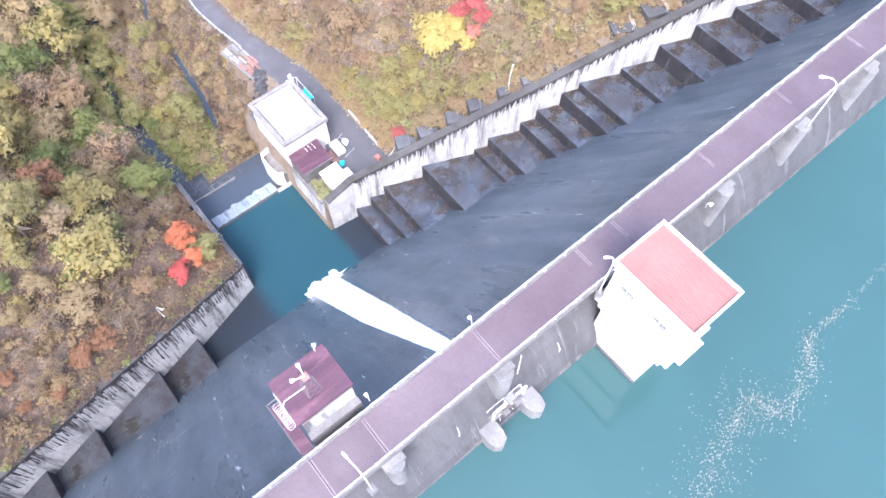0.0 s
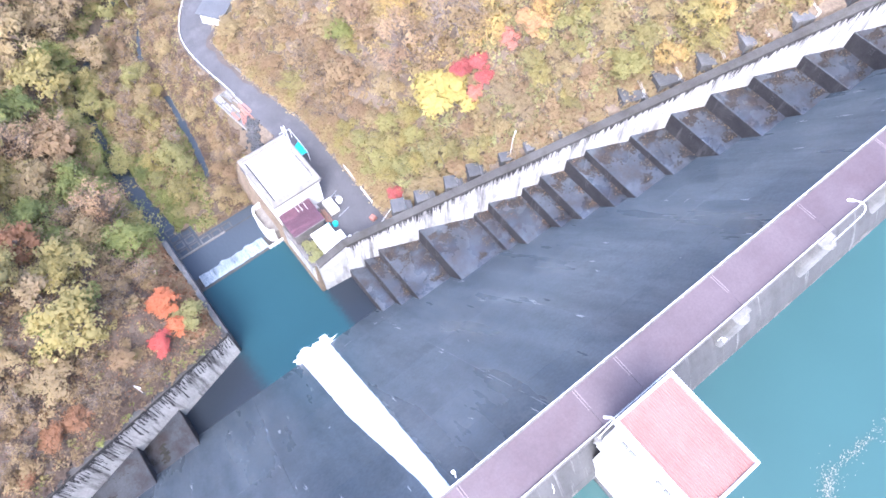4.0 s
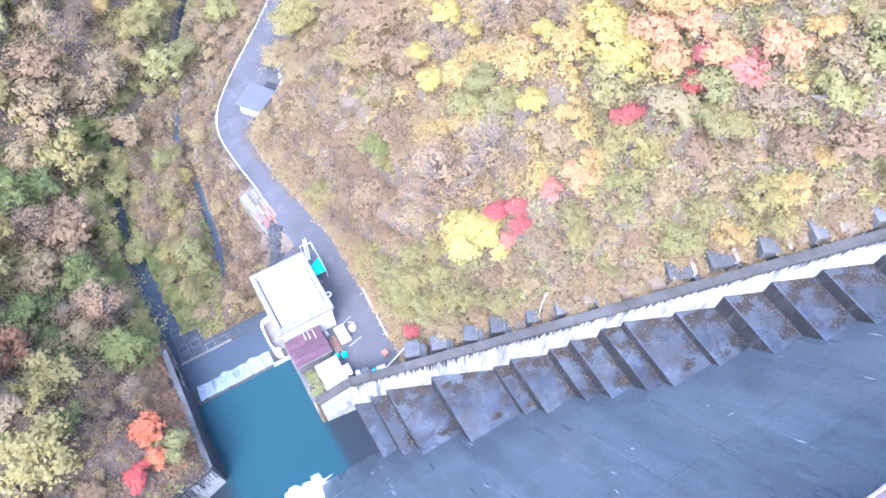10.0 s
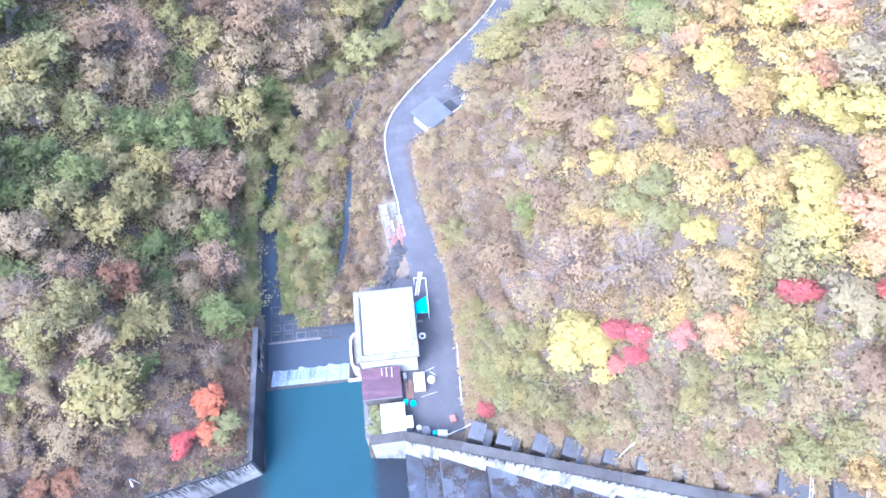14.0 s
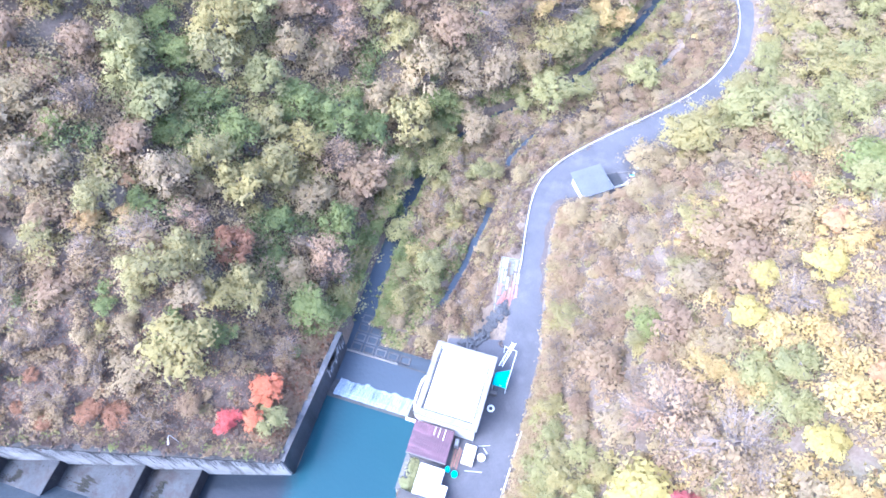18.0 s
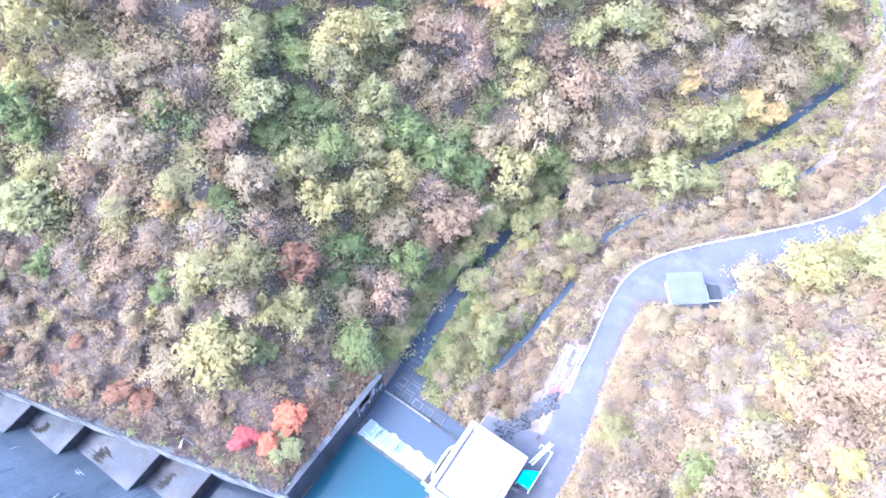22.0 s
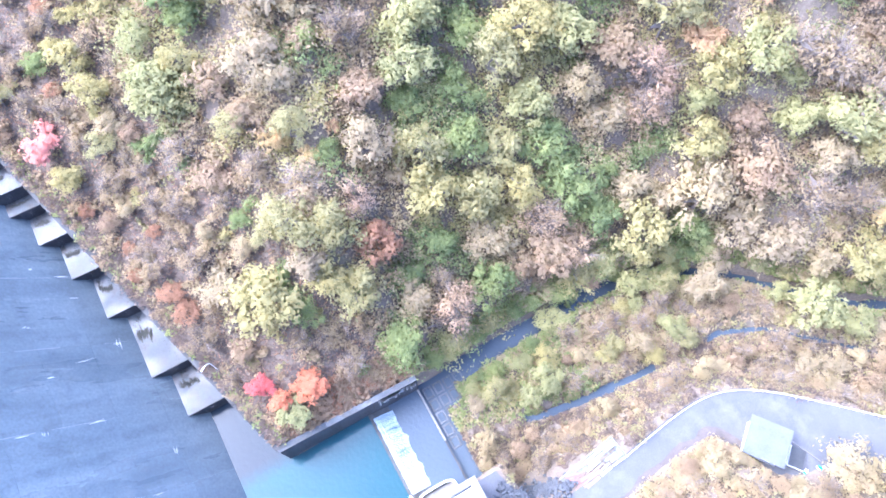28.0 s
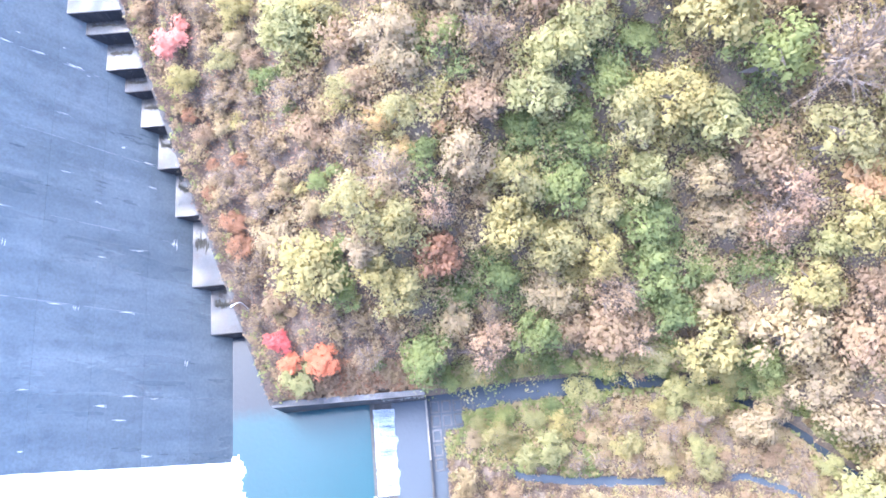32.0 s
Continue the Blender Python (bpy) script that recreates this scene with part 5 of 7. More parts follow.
# ---- lumber and rubble beside the road ----
def build_lumber():
    r = random.Random(12)
    z0 = 6.2
    rack = thing("lumber_rack", "pale platform stacked with boards beside the road", "rack")
    m = pose(26.3, 85.7, 0, 0, 0, 7.5)
    part("platform", Build().box(-1.5, 1.5, -4.3, 4.2, z0 - 0.5, z0, 0.03), M["board_grey"], rack, m=m)
    part("edge_beam", Build().box(-1.62, -1.505, -4.4, 4.3, z0 - 0.4, z0 + 0.25, 0.02), M["board_pale"], rack, "pale edge beam", m=m)
    part("edge_beam", Build().box(-1.5, 1.5, 4.205, 4.32, z0 - 0.4, z0 + 0.25, 0.02), M["board_pale"], rack, "pale edge beam", m=m)
    for k in range(5):
        part("bearer", Build().box(-1.45, 1.45, -3.9 + 1.7 * k, -3.7 + 1.7 * k, z0, z0 + 0.16), M["timber"], rack, m=m)
    for lane in range(6):
        u = -1.2 + 0.48 * lane
        v = -2.6 + r.uniform(0, 0.8)
        while v < 3.4:
            L = r.uniform(0.9, 2.6)
            w = r.uniform(0.26, 0.42)
            e = min(v + L, 4.05)
            if r.random() < 0.88:
                q = r.random()
                mt = M["rust"] if v < -0.6 and q < 0.45 else (M["timber"] if q < 0.6 and lane in (2, 3) else M["board_pale"] if q < 0.85 else M["board_grey"])
                at = pose(26.3, 85.7, 0, 0, 0, 7.5) @ pose(u, (v + e) / 2, z0 + 0.165 + 0.1 * r.randrange(3), 0, 0, 90 + r.gauss(0, 2.0))
                s = thing("board", "weathered board on the roadside stack", "board", "boards on the stack", at=at)
                part("timber", Build().box(-(e - v) / 2, (e - v) / 2, -w / 2, w / 2, 0, 0.09, 0.012), mt, s)
            v = e + r.uniform(0.06, 0.3)
    for k in range(7):
        s = thing("bundle", "reddish bundle of rods on the stack", "bundle", "bundles on the stack", at=pose(25.8 + 0.3 * k, 82.6 + r.uniform(-0.3, 0.8), z0 + 0.3, 0, 0, 60 + r.uniform(-25, 40)))
        for i in range(5):
            part("rod", Build().tube((-0.9, 0.07 * i - 0.14, 0.06 + 0.06 * (i % 2)), (0.9, 0.07 * i - 0.14, 0.06 + 0.06 * (i % 2)), 0.035, n=6), M["rust"], s)
    # rubble heap
    b = Build()
    for _ in range(420):
        t = r.random()
        x = 23.4 + 3.0 * t + r.gauss(0, 0.55)
        y = 73.8 + 8.0 * t + r.gauss(0, 0.5)
        q = r.uniform(0.12, 0.34)
        zz = float(ground_height(x, y)) + 0.25 * max(0, 1 - abs(r.gauss(0, 0.8)))
        k = 6
        ring = lambda f, dz: [(x + q * f * math.cos(2 * math.pi * i / k + t) * r.uniform(0.7, 1.2), y + q * f * math.sin(2 * math.pi * i / k + t) * r.uniform(0.7, 1.2), zz + dz) for i in range(k)]
        b.hexa(ring(1.0, -0.1), ring(0.6, q * 1.1))
    ob = part("rubble", b, M["rock"])
    tagged(ob, "heap of broken grey stone beside the road", "rubble", kind="stuff")


build_lumber()


# ---- roadside hut, guard rails, fence ----
def build_bus_shed():
    h = thing("roadside_shed", "small grey-roofed shed with a white end wall", "shed")
    z0 = 5.95
    ca = pose(34.35, 106.0, z0, 0, 0, 37)
    b = part("wall", Build().box(-2.2, 2.2, -2.0, 2.0, 0, 2.3), M["white"], h, "white shed wall", m=ca)
    part("roof", Build().hexa([(-2.7, -2.5, 2.32), (2.6, -2.5, 2.32), (2.6, 2.5, 2.52), (-2.7, 2.5, 2.52)], [(-2.7, -2.5, 2.42), (2.6, -2.5, 2.42), (2.6, 2.5, 2.62), (-2.7, 2.5, 2.62)]), M["roof_grey"], h, "pale grey roof sheet", m=ca)
    part("door", Build().box(2.202, 2.25, -0.5, 0.5, 0.02, 2.0), M["steel"], h, m=ca)
    t = thing("trailer", "dark flat trailer parked beside the shed", "trailer", at=pose(37.9, 108.6, z0, 0, 0, 37))
    part("bed", Build().box(-1.0, 1.0, -1.3, 1.3, 0.5, 0.62), M["dark"], t)
    part("side_board", Build().box(-1.05, -1.001, -1.3, 1.3, 0.5, 0.95), M["white_metal"], t)
    part("side_board", Build().box(-1.05, 1.05, -1.36, -1.301, 0.5, 0.95), M["white_metal"], t)
    for sx in (-0.8, 0.8):
        wh = part("wheel", Build().tube((sx - 0.1, 0.2, 0.32), (sx + 0.1, 0.2, 0.32), 0.32, n=14), M["dark"], t)
        part("rim", Build().tube((sx - 0.12, 0.2, 0.32), (sx + 0.12, 0.2, 0.32), 0.17, n=12), M["steel"], wh)


build_bus_shed()


def build_roadside_clutter():
    r = random.Random(77)
    for k in range(9):
        x, y = 39.6 + 0.75 * k + r.uniform(-0.3, 0.3), 108.9 + 0.62 * k + r.uniform(-0.9, 0.5)
        x = min(x, float(np.interp(y, ROAD_Y, ROAD_R)) - 0.5)
        s = thing("sheet", "pale plastic sheet lying at the road edge", "sheet", "sheets beside the road", at=pose(x, y, 6.06, 0, 0, r.uniform(0, 90)))
        w, d = r.uniform(0.4, 1.0), r.uniform(0.2, 0.5)
        b = Build()
        for i in range(4):
            for j in range(3):
                b.v.append((w * (i / 3 - 0.5), d * (j / 2 - 0.5), 0.02 + r.uniform(0, 0.12)))
        b.f += [(i * 3 + j, i * 3 + j + 3, i * 3 + j + 4, i * 3 + j + 1) for i in range(3) for j in range(2)]
        part("film", b, M["white"] if k % 3 else M["teal"], s)
    # kerb between road and lay-by
    g = thing("lay_by_kerb", "pale low kerb beside the lay-by", "kerb", kind="structure")
    for k in range(6):
        part("kerb_stone", Build().box(-0.55, 0.55, -0.09, 0.09, -0.1, 0.12, 0.02), M["kerb"], g, m=pose(36.6 + 1.0 * k, 109.9 + 0.42 * k, 6.03, 0, 0, 22))


build_roadside_clutter()


def road_edge(side, off, ya, yb, step):
    tab = ROAD_L if side == "l" else ROAD_R
    out = []
    y = ya
    while y <= yb:
        out.append((float(np.interp(y, ROAD_Y, tab)) + off, y, float(road_z(y)) + 0.03))
        y += step
    return out


def build_guard_rail():
    g = thing("guard_rail", "white guard rail along the outer road edge", "guard rail", kind="structure")
    pts = road_edge("l", 0.25, 88.0, 178.0, 1.5)
    for p, q in zip(pts[:-1], pts[1:]):
        part("kerb_stone", Build().tube((p[0], p[1], p[2] - 0.02), (q[0], q[1], q[2] - 0.02), 0.09, n=6), M["kerb"], g)
        part("beam", Build().tube((p[0], p[1], p[2] + 0.62), (q[0], q[1], q[2] + 0.62), 0.05, n=6), M["white_metal"], g)
        part("post", Build().tube((p[0], p[1], p[2] - 0.2), (p[0], p[1], p[2] + 0.7), 0.035, n=6), M["white_metal"], g)


build_guard_rail()


def build_yard_fence():
    f = thing("yard_fence", "white pipe fence along the foot of the slope", "fence", kind="structure")
    for ya, yb in ((56.6, 59.7), (61.4, 64.6)):
        n = 3
        for k in range(n + 1):
            y = ya + (yb - ya) * k / n
            part("post", Build().tube((33.0 + 0.05 * (y - 57), y, Z - 0.1), (33.0 + 0.05 * (y - 57), y, Z + 0.9), 0.05, n=6), M["white_metal"], f)
        for z in (0.45, 0.88):
            part("rail", Build().tube((33.0 + 0.05 * (ya - 57), ya, Z + z), (33.0 + 0.05 * (yb - 57), yb, Z + z), 0.045, n=6), M["white_metal"], f)
    k = thing("road_kerb", "thin concrete kerb at the foot of the slope", "kerb", kind="structure")
    pts = road_edge("r", 0.1, 56.0, 101.0, 3.0)
    for p, q in zip(pts[:-1], pts[1:]):
        part("kerb_stone", Build().hexa([(p[0], p[1], p[2] - 0.2), (p[0] + 0.25, p[1], p[2] - 0.2), (q[0] + 0.25, q[1] - 0.02, q[2] - 0.2), (q[0], q[1] - 0.02, q[2] - 0.2)], [(p[0], p[1], p[2] + 0.15), (p[0] + 0.25, p[1], p[2] + 0.15), (q[0] + 0.25, q[1] - 0.02, q[2] + 0.15), (q[0], q[1] - 0.02, q[2] + 0.15)]), M["concrete"], k)


build_yard_fence()


# ---- stairway behind the right training wall ----
def build_wall_stair():
    st = thing("stairway", "concrete stairway with landings behind the training wall", "stairs", kind="structure")
    yaw = math.degrees(math.atan(-0.445))
    r = random.Random(17)
    for x in (33.4, 36.6, 40.2, 43.3, 47.4, 50.4, 54.4, 58.2, 62.0, 66.0, 70.4, 75.0, 80.0, 85.5):
        y, z = float(right_wall_y(x)) + 1.25, float(right_wall_z(x))
        high = x > 60
        m = pose(x, y, z, 0, 0, yaw + r.uniform(-5, 5))
        w, dp, top = (1.45 if high else r.uniform(0.75, 1.05)), (3.3 if high else r.uniform(2.2, 3.0)), (-0.45 if high else r.uniform(-1.3, -0.9))
        part("landing", Build().box(-w, w, 0.7, dp, -5.2, top, 0.05), M["landing"], st, "dark concrete landing block", m=m)
        if high:
            part("lower_landing", Build().box(w + 0.9, w + 2.3, 0.1, 1.5, -5.4, -0.75, 0.05), M["landing"], st, "dark lower landing", m=m)
        for k in range(6):
            u = w + 0.16 * k
            part("tread", Build().box(u, u + 0.155, 0.3, dp - 0.5, -5.2, top - 0.04 - 0.07 * k, 0.01), M["landing"], st, m=m)
        for dx in ((w - 0.1, w - 0.34) if high else (w - 0.1,)):
            part("railing", Build().path([(dx, 0.8, top), (dx, 0.8, top + 0.85), (dx, dp - 0.1, top + 0.85), (dx, dp - 0.1, top)], 0.022 if high else 0.015), M["white_metal"] if high else M["steel"], st, "white pipe railing" if high else "grey pipe railing", m=m)
        if high:
            for dx in (w + 1.95, w + 1.7):
                part("railing", Build().path([(dx, 0.2, -0.75), (dx, 0.2, 0.1), (dx, 1.4, 0.1), (dx, 1.4, -0.75)], 0.022), M["white_metal"], st, "white pipe railing", m=m)
    # handrail beside the first flight, from the yard
    part("handrail", Build().path([(30.6, 52.2, 7.9), (32.2, 52.5, 8.6), (34.4, 53.0, 9.6), (34.8, 52.2, 9.6)], 0.05), M["white_metal"], st, "white pipe handrail")


build_wall_stair()


def build_bank_lamps():
    for x, y, yaw in ((-7.2, 49.9, -60), (48.5, 44.2, 30)):
        z = float(ground_height(x, y))
        street_lamp(x, y, z + 0.2, yaw, 4.2, 0.9)


build_bank_lamps()


# ---- trees ----
def leaf_mesh(name, centres, normals, sizes, mat, r, aspect=0.7, cores=None, corners=4, soft=0.45, single=False):
    """Loose leaves, folded quads or plain triangles, round solid lumps (cores: centre, radii). soft: how far the leaves take the light as the crown's rounded skin does."""
    n = len(centres)
    nrm = normals / (np.linalg.norm(normals, axis=1, keepdims=True) + 1e-9)
    ref = r.normal(size=(n, 3))
    u = np.cross(nrm, ref)
    u /= np.linalg.norm(u, axis=1, keepdims=True) + 1e-9
    w = np.cross(nrm, u)
    a, b = u * sizes[:, None] * 0.5, w * (sizes * aspect * 0.5)[:, None]
    fold = nrm * (sizes * 0.12)[:, None]
    if corners == 4:
        v = np.stack([centres - a, centres - b + fold, centres + a, centres + b + fold], 1).reshape(-1, 3)
    else:
        v = np.stack([centres - a - b * 0.7, centres + a - b * 0.5, centres + b * 1.5], 1).reshape(-1, 3)
    idx, starts = np.arange(corners * n), np.arange(0, corners * n, corners)
    if cores is not None:
        c, q = cores
        g = (1 + 5 ** 0.5) / 2
        ico = np.array([(-1, g, 0), (1, g, 0), (-1, -g, 0), (1, -g, 0), (0, -1, g), (0, 1, g), (0, -1, -g), (0, 1, -g), (g, 0, -1), (g, 0, 1), (-g, 0, -1), (-g, 0, 1)]) / math.hypot(1, g)
        tri = np.array([(0, 11, 5), (0, 5, 1), (0, 1, 7), (0, 7, 10), (0, 10, 11), (1, 5, 9), (5, 11, 4), (11, 10, 2), (10, 7, 6), (7, 1, 8), (3, 9, 4), (3, 4, 2), (3, 2, 6), (3, 6, 8), (3, 8, 9), (4, 9, 5), (2, 4, 11), (6, 2, 10), (8, 6, 7), (9, 8, 1)])
        k = len(c)
        cv = c[:, None, :] + ico[None] * q[:, None, :] * r.uniform(0.75, 1.15, (k, 12, 1))
        ci = (tri[None] + (len(v) + 12 * np.arange(k))[:, None, None]).ravel()
        starts = np.concatenate([starts, len(idx) + np.arange(0, len(ci), 3)])
        idx = np.concatenate([idx, ci])
        v = np.concatenate([v, cv.reshape(-1, 3)])
    me = bpy.data.meshes.new(name)
    me.vertices.add(len(v))
    me.vertices.foreach_set("co", v.ravel())
    me.loops.add(len(idx))
    me.loops.foreach_set("vertex_index", idx.astype(np.int32))
    me.polygons.add(len(starts))
    me.polygons.foreach_set("loop_start", starts.astype(np.int32))
    me.update(calc_edges=True)
    me.polygons.foreach_set("use_smooth", np.ones(len(starts), bool))
    me.materials.append(mat)
    own = np.repeat(nrm, corners, 0)
    if cores is not None:
        own = np.concatenate([own, np.tile(ico, (k, 1))])
    if single:
        skin = v - np.array([0, 0, v[:, 2].mean() - np.ptp(v[:, 2]) * 0.45])
        skin = skin / (np.linalg.norm(skin, axis=1, keepdims=True) + 1e-9) + np.array([0, 0, 0.3])
    else:
        skin = np.array([0, 0, 1.0])
    bend = own * (1 - soft) + skin * soft
    bend /= np.linalg.norm(bend, axis=1, keepdims=True) + 1e-9
    me.normals_split_custom_set_from_vertices(bend)
    return me


def crown_points(r, n, radius, height, base, lobes=16, solid=0.46):
    """Leaf places on the skins of many small lobes within an egg-shaped crown, and the lobes' solid cores."""
    cen = r.normal(size=(lobes, 3))
    cen /= np.linalg.norm(cen, axis=1, keepdims=True)
    cen *= r.uniform(0.25, 0.80, (lobes, 1))
    cen[:, 2] = np.abs(cen[:, 2]) * 1.2 - 0.35
    rad = r.uniform(0.20, 0.40, lobes) * (11 / max(lobes, 6)) ** 0.4
    pick = r.integers(0, lobes, n)
    dirs = r.normal(size=(n, 3))
    dirs[:, 2] = dirs[:, 2] * 0.8 + 0.4
    dirs /= np.linalg.norm(dirs, axis=1, keepdims=True)
    p = cen[pick] + dirs * (rad[pick] * r.uniform(0.5, 1.5, n))[:, None]
    size = np.array([radius, radius, height * 0.5])
    lift = np.array([0, 0, base + height * 0.5])
    cores = (cen * size + lift, (rad * solid)[:, None] * size)
    return p * size + lift, dirs + np.array([0, 0, 0.35]) + r.normal(0, 0.38, (n, 3)), cores


def trunk_build(r, height, crown_base, radius, limbs=6):
    """A tapered trunk of three rings with limbs that grow out of its skin, one closed mesh."""
    b = Build()
    n = 9
    lean = r.normal(0, 0.05, 2)
    r0 = 0.03 * height * 0.55 + 0.04
    levels = [(-0.6, 1.0), (height * 0.2, 0.8), (height * 0.36, 0.6), (height * 0.5, 0.4), (height * 0.62, 0.15)]
    for z, f in levels:
        c = (lean[0] * max(z, 0), lean[1] * max(z, 0))
        b.v += [(c[0] + r0 * f * math.cos(2 * math.pi * i / n), c[1] + r0 * f * math.sin(2 * math.pi * i / n), z) for i in range(n)]
    for k in range(len(levels) - 1):
        b.f += [(k * n + i, k * n + (i + 1) % n, (k + 1) * n + (i + 1) % n, (k + 1) * n + i) for i in range(n)]
    b.f.append(tuple(4 * n + i for i in range(n)))
    for k in range(limbs):
        ring, i = 1 + k % 3, (k * 4) % n
        i0, i1 = ring * n + i, ring * n + (i + 1) % n
        i2 = i0 + n
        p = Vector(b.v[i0])
        a = 2 * math.pi * (i + 0.5) / n
        e = p + Vector((math.cos(a) * radius * r.uniform(0.3, 0.55), math.sin(a) * radius * r.uniform(0.3, 0.55), height * r.uniform(0.04, 0.14)))
        t = len(b.v)
        q = r0 * 0.12
        b.v += [tuple(e), tuple(e + Vector((q, 0, q))), tuple(e + Vector((0, q, q)))]
        b.f += [(i0, i1, t + 1, t), (i1, i2, t + 2, t + 1), (i2, i0, t, t + 2), (t, t + 1, t + 2)]
    return b


def broadleaf(seed, n, radius, height, base, size=(0.28, 0.5), dense=False):
    r = np.random.default_rng(seed)
    p, d, cores = crown_points(r, n, radius, height, base, lobes=30 if dense else int(r.integers(22, 28)), solid=0.42)
    return trunk_build(r, base + height, base, radius), (p, d, r.uniform(*size, n) * 0.88, r, cores)


def twig_mesh(name, r, radius, height, n, mat):
    """Bare crown: forked thin twigs, each a slim folded blade."""
    b = Build()

    def blade(p, q, w):
        d = (q - p).normalized()
        u = d.orthogonal().normalized() * w
        v = d.cross(u)
        b.add([p - u, p + u + v, q], [(0, 1, 2)])
        b.add([p - v, p + v, q], [(0, 1, 2)])

    for _ in range(n):
        a, e = r.uniform(0, 2 * math.pi), r.uniform(0.3, 1.45)
        d = Vector((math.cos(a) * math.cos(e), math.sin(a) * math.cos(e), math.sin(e)))
        s = Vector((0, 0, height * r.uniform(0.1, 0.55)))
        L = radius * r.uniform(0.6, 1.15)
        p = s + d * L * 0.55
        blade(s, p, 0.028)
        for _k in range(8):
            q = p + (d + Vector(r.normal(0, 0.5, 3))).normalized() * L * r.uniform(0.3, 0.6)
            blade(p.lerp(s, r.uniform(0, 0.5)), q, 0.018)
    return b.mesh(name, mat)


class Kind:
    """A tree kind: some shapes built once, copied at will."""

    def __init__(self, name, label, shapes, leaf):
        self.name, self.label, self.leaf, self.count, self.protos = name, label, leaf, 0, []
        for tb, (p, d, s, r, cores), extra in shapes:
            self.protos.append((tb.mesh("trunk", M["bark"]), leaf_mesh("crown", p, d, s, LEAF[leaf], r, aspect=0.55, cores=cores, corners=3, soft=0.4, single=True), extra))

    def plant(self, x, y, r, scale=1.0, tall=1.0):
        tm, cm, extra = self.protos[self.count % len(self.protos)]
        self.count += 1
        z = float(ground_height(x, y)) - 0.1
        m = pose(x, y, z, 0, 0, float(r.uniform(0, 360))) @ Matrix.Diagonal((scale * float(r.uniform(0.95, 1.25)), scale * float(r.uniform(0.95, 1.25)), scale * tall * float(r.uniform(0.85, 1.12)), 1))
        ob = thing(self.name, self.label, "tree", "trees on the valley slopes", at=m)
        part("trunk", tm, None, ob)
        part("crown", cm, None, ob)
        if extra is not None:
            part("branchwork", extra, None, ob)
        return ob


def shapes_round(seed, k, n, radius, height, base, size=(0.27, 0.5), dense=False):
    return [(*broadleaf(seed + i, n, radius * (0.85 + 0.12 * i), height * (0.9 + 0.08 * i), base, size, dense), None) for i in range(k)]


def shapes_bare(seed, k, radius, height, leaves):
    out = []
    for i in range(k):
        r = np.random.default_rng(seed + i)
        tb, (p, d, q, rr, (c, e)) = broadleaf(seed + 50 + i, leaves, radius, height, 0.8, (0.2, 0.38))
        lv = (p, d, q, rr, (c, e * 0.45))
        out.append((tb, lv, twig_mesh("branchwork", r, radius * 1.1, height, 46, M["twig"])))
    return out


KIND = {
    "olive": Kind("broadleaf_tree", "broadleaf tree turning olive yellow on the slope", shapes_round(100, 4, 1600, 3.3, 5.4, 1.0), "olive"),
    "khaki": Kind("dry_tree", "broadleaf tree with thin khaki autumn leaves", shapes_round(120, 4, 1500, 3.1, 4.8, 0.9), "khaki"),
    "tan": Kind("brown_tree", "small tree with dry tan leaves", shapes_round(140, 3, 1300, 2.7, 4.0, 0.6), "tan"),
    "green": Kind("green_tree", "leafy dark green tree among autumn woods", shapes_round(160, 3, 1600, 3.0, 4.6, 0.8), "green"),
    "pale": Kind("feathery_tree", "soft pale green tree with a feathery crown", shapes_round(180, 3, 1600, 3.0, 5.4, 1.0, (0.28, 0.5)), "pale"),
    "yellow": Kind("yellow_tree", "bright yellow autumn tree", shapes_round(200, 2, 2600, 2.8, 4.4, 1.0, (0.32, 0.54), True), "yellow"),
    "gold": Kind("golden_tree", "golden autumn tree on the slope", shapes_round(220, 4, 1500, 3.1, 4.8, 1.0, (0.26, 0.46), True), "gold"),
    "orange": Kind("orange_maple", "orange maple in full autumn colour", shapes_round(240, 2, 1700, 2.2, 3.4, 0.7, (0.26, 0.46), True), "orange"),
    "flame": Kind("flame_maple", "flame orange maple in full autumn colour", shapes_round(250, 1, 1700, 2.2, 3.4, 0.7, (0.26, 0.46), True), "flame"),
    "rust": Kind("rusty_tree", "small tree with rusty brown leaves", shapes_round(255, 2, 1200, 2.4, 3.2, 0.5, (0.26, 0.46)), "rust"),
    "red": Kind("scarlet_maple", "scarlet maple in full autumn colour", shapes_round(260, 2, 1700, 2.1, 3.2, 0.7, (0.26, 0.46), True), "red"),
    "crimson": Kind("crimson_maple", "crimson maple in full autumn colour", shapes_round(280, 2, 1700, 2.5, 3.8, 0.7, (0.26, 0.46), True), "crimson"),
    "mauve": Kind("russet_tree", "thinning tree with russet leaves", shapes_bare(300, 3, 3.0, 5.2, 620), "mauve"),
    "bare": Kind("bare_tree", "leafless grey-brown tree with fine twigs", shapes_bare(320, 3, 2.8, 4.6, 620), "mauve"),
    "blush": Kind("blushing_tree", "half-bare tree with pinkish brown leaves", shapes_bare(360, 3, 3.1, 5.2, 1100), "blush"),
    "salmon": Kind("salmon_maple", "salmon pink maple in autumn colour", shapes_round(380, 2, 1500, 2.2, 3.4, 0.7, (0.26, 0.46), True), "salmon"),
    "cream": Kind("cream_tree", "broad tree with pale cream autumn leaves", shapes_round(390, 2, 1600, 3.1, 5.0, 1.0, (0.3, 0.52)), "cream"),
}

# trees with a place of their own
tr = np.random.default_rng(21)
placed, grown, vivid = [], [], []
TALL = 1.4                                      # the woods on the left slope and along the stream stand taller


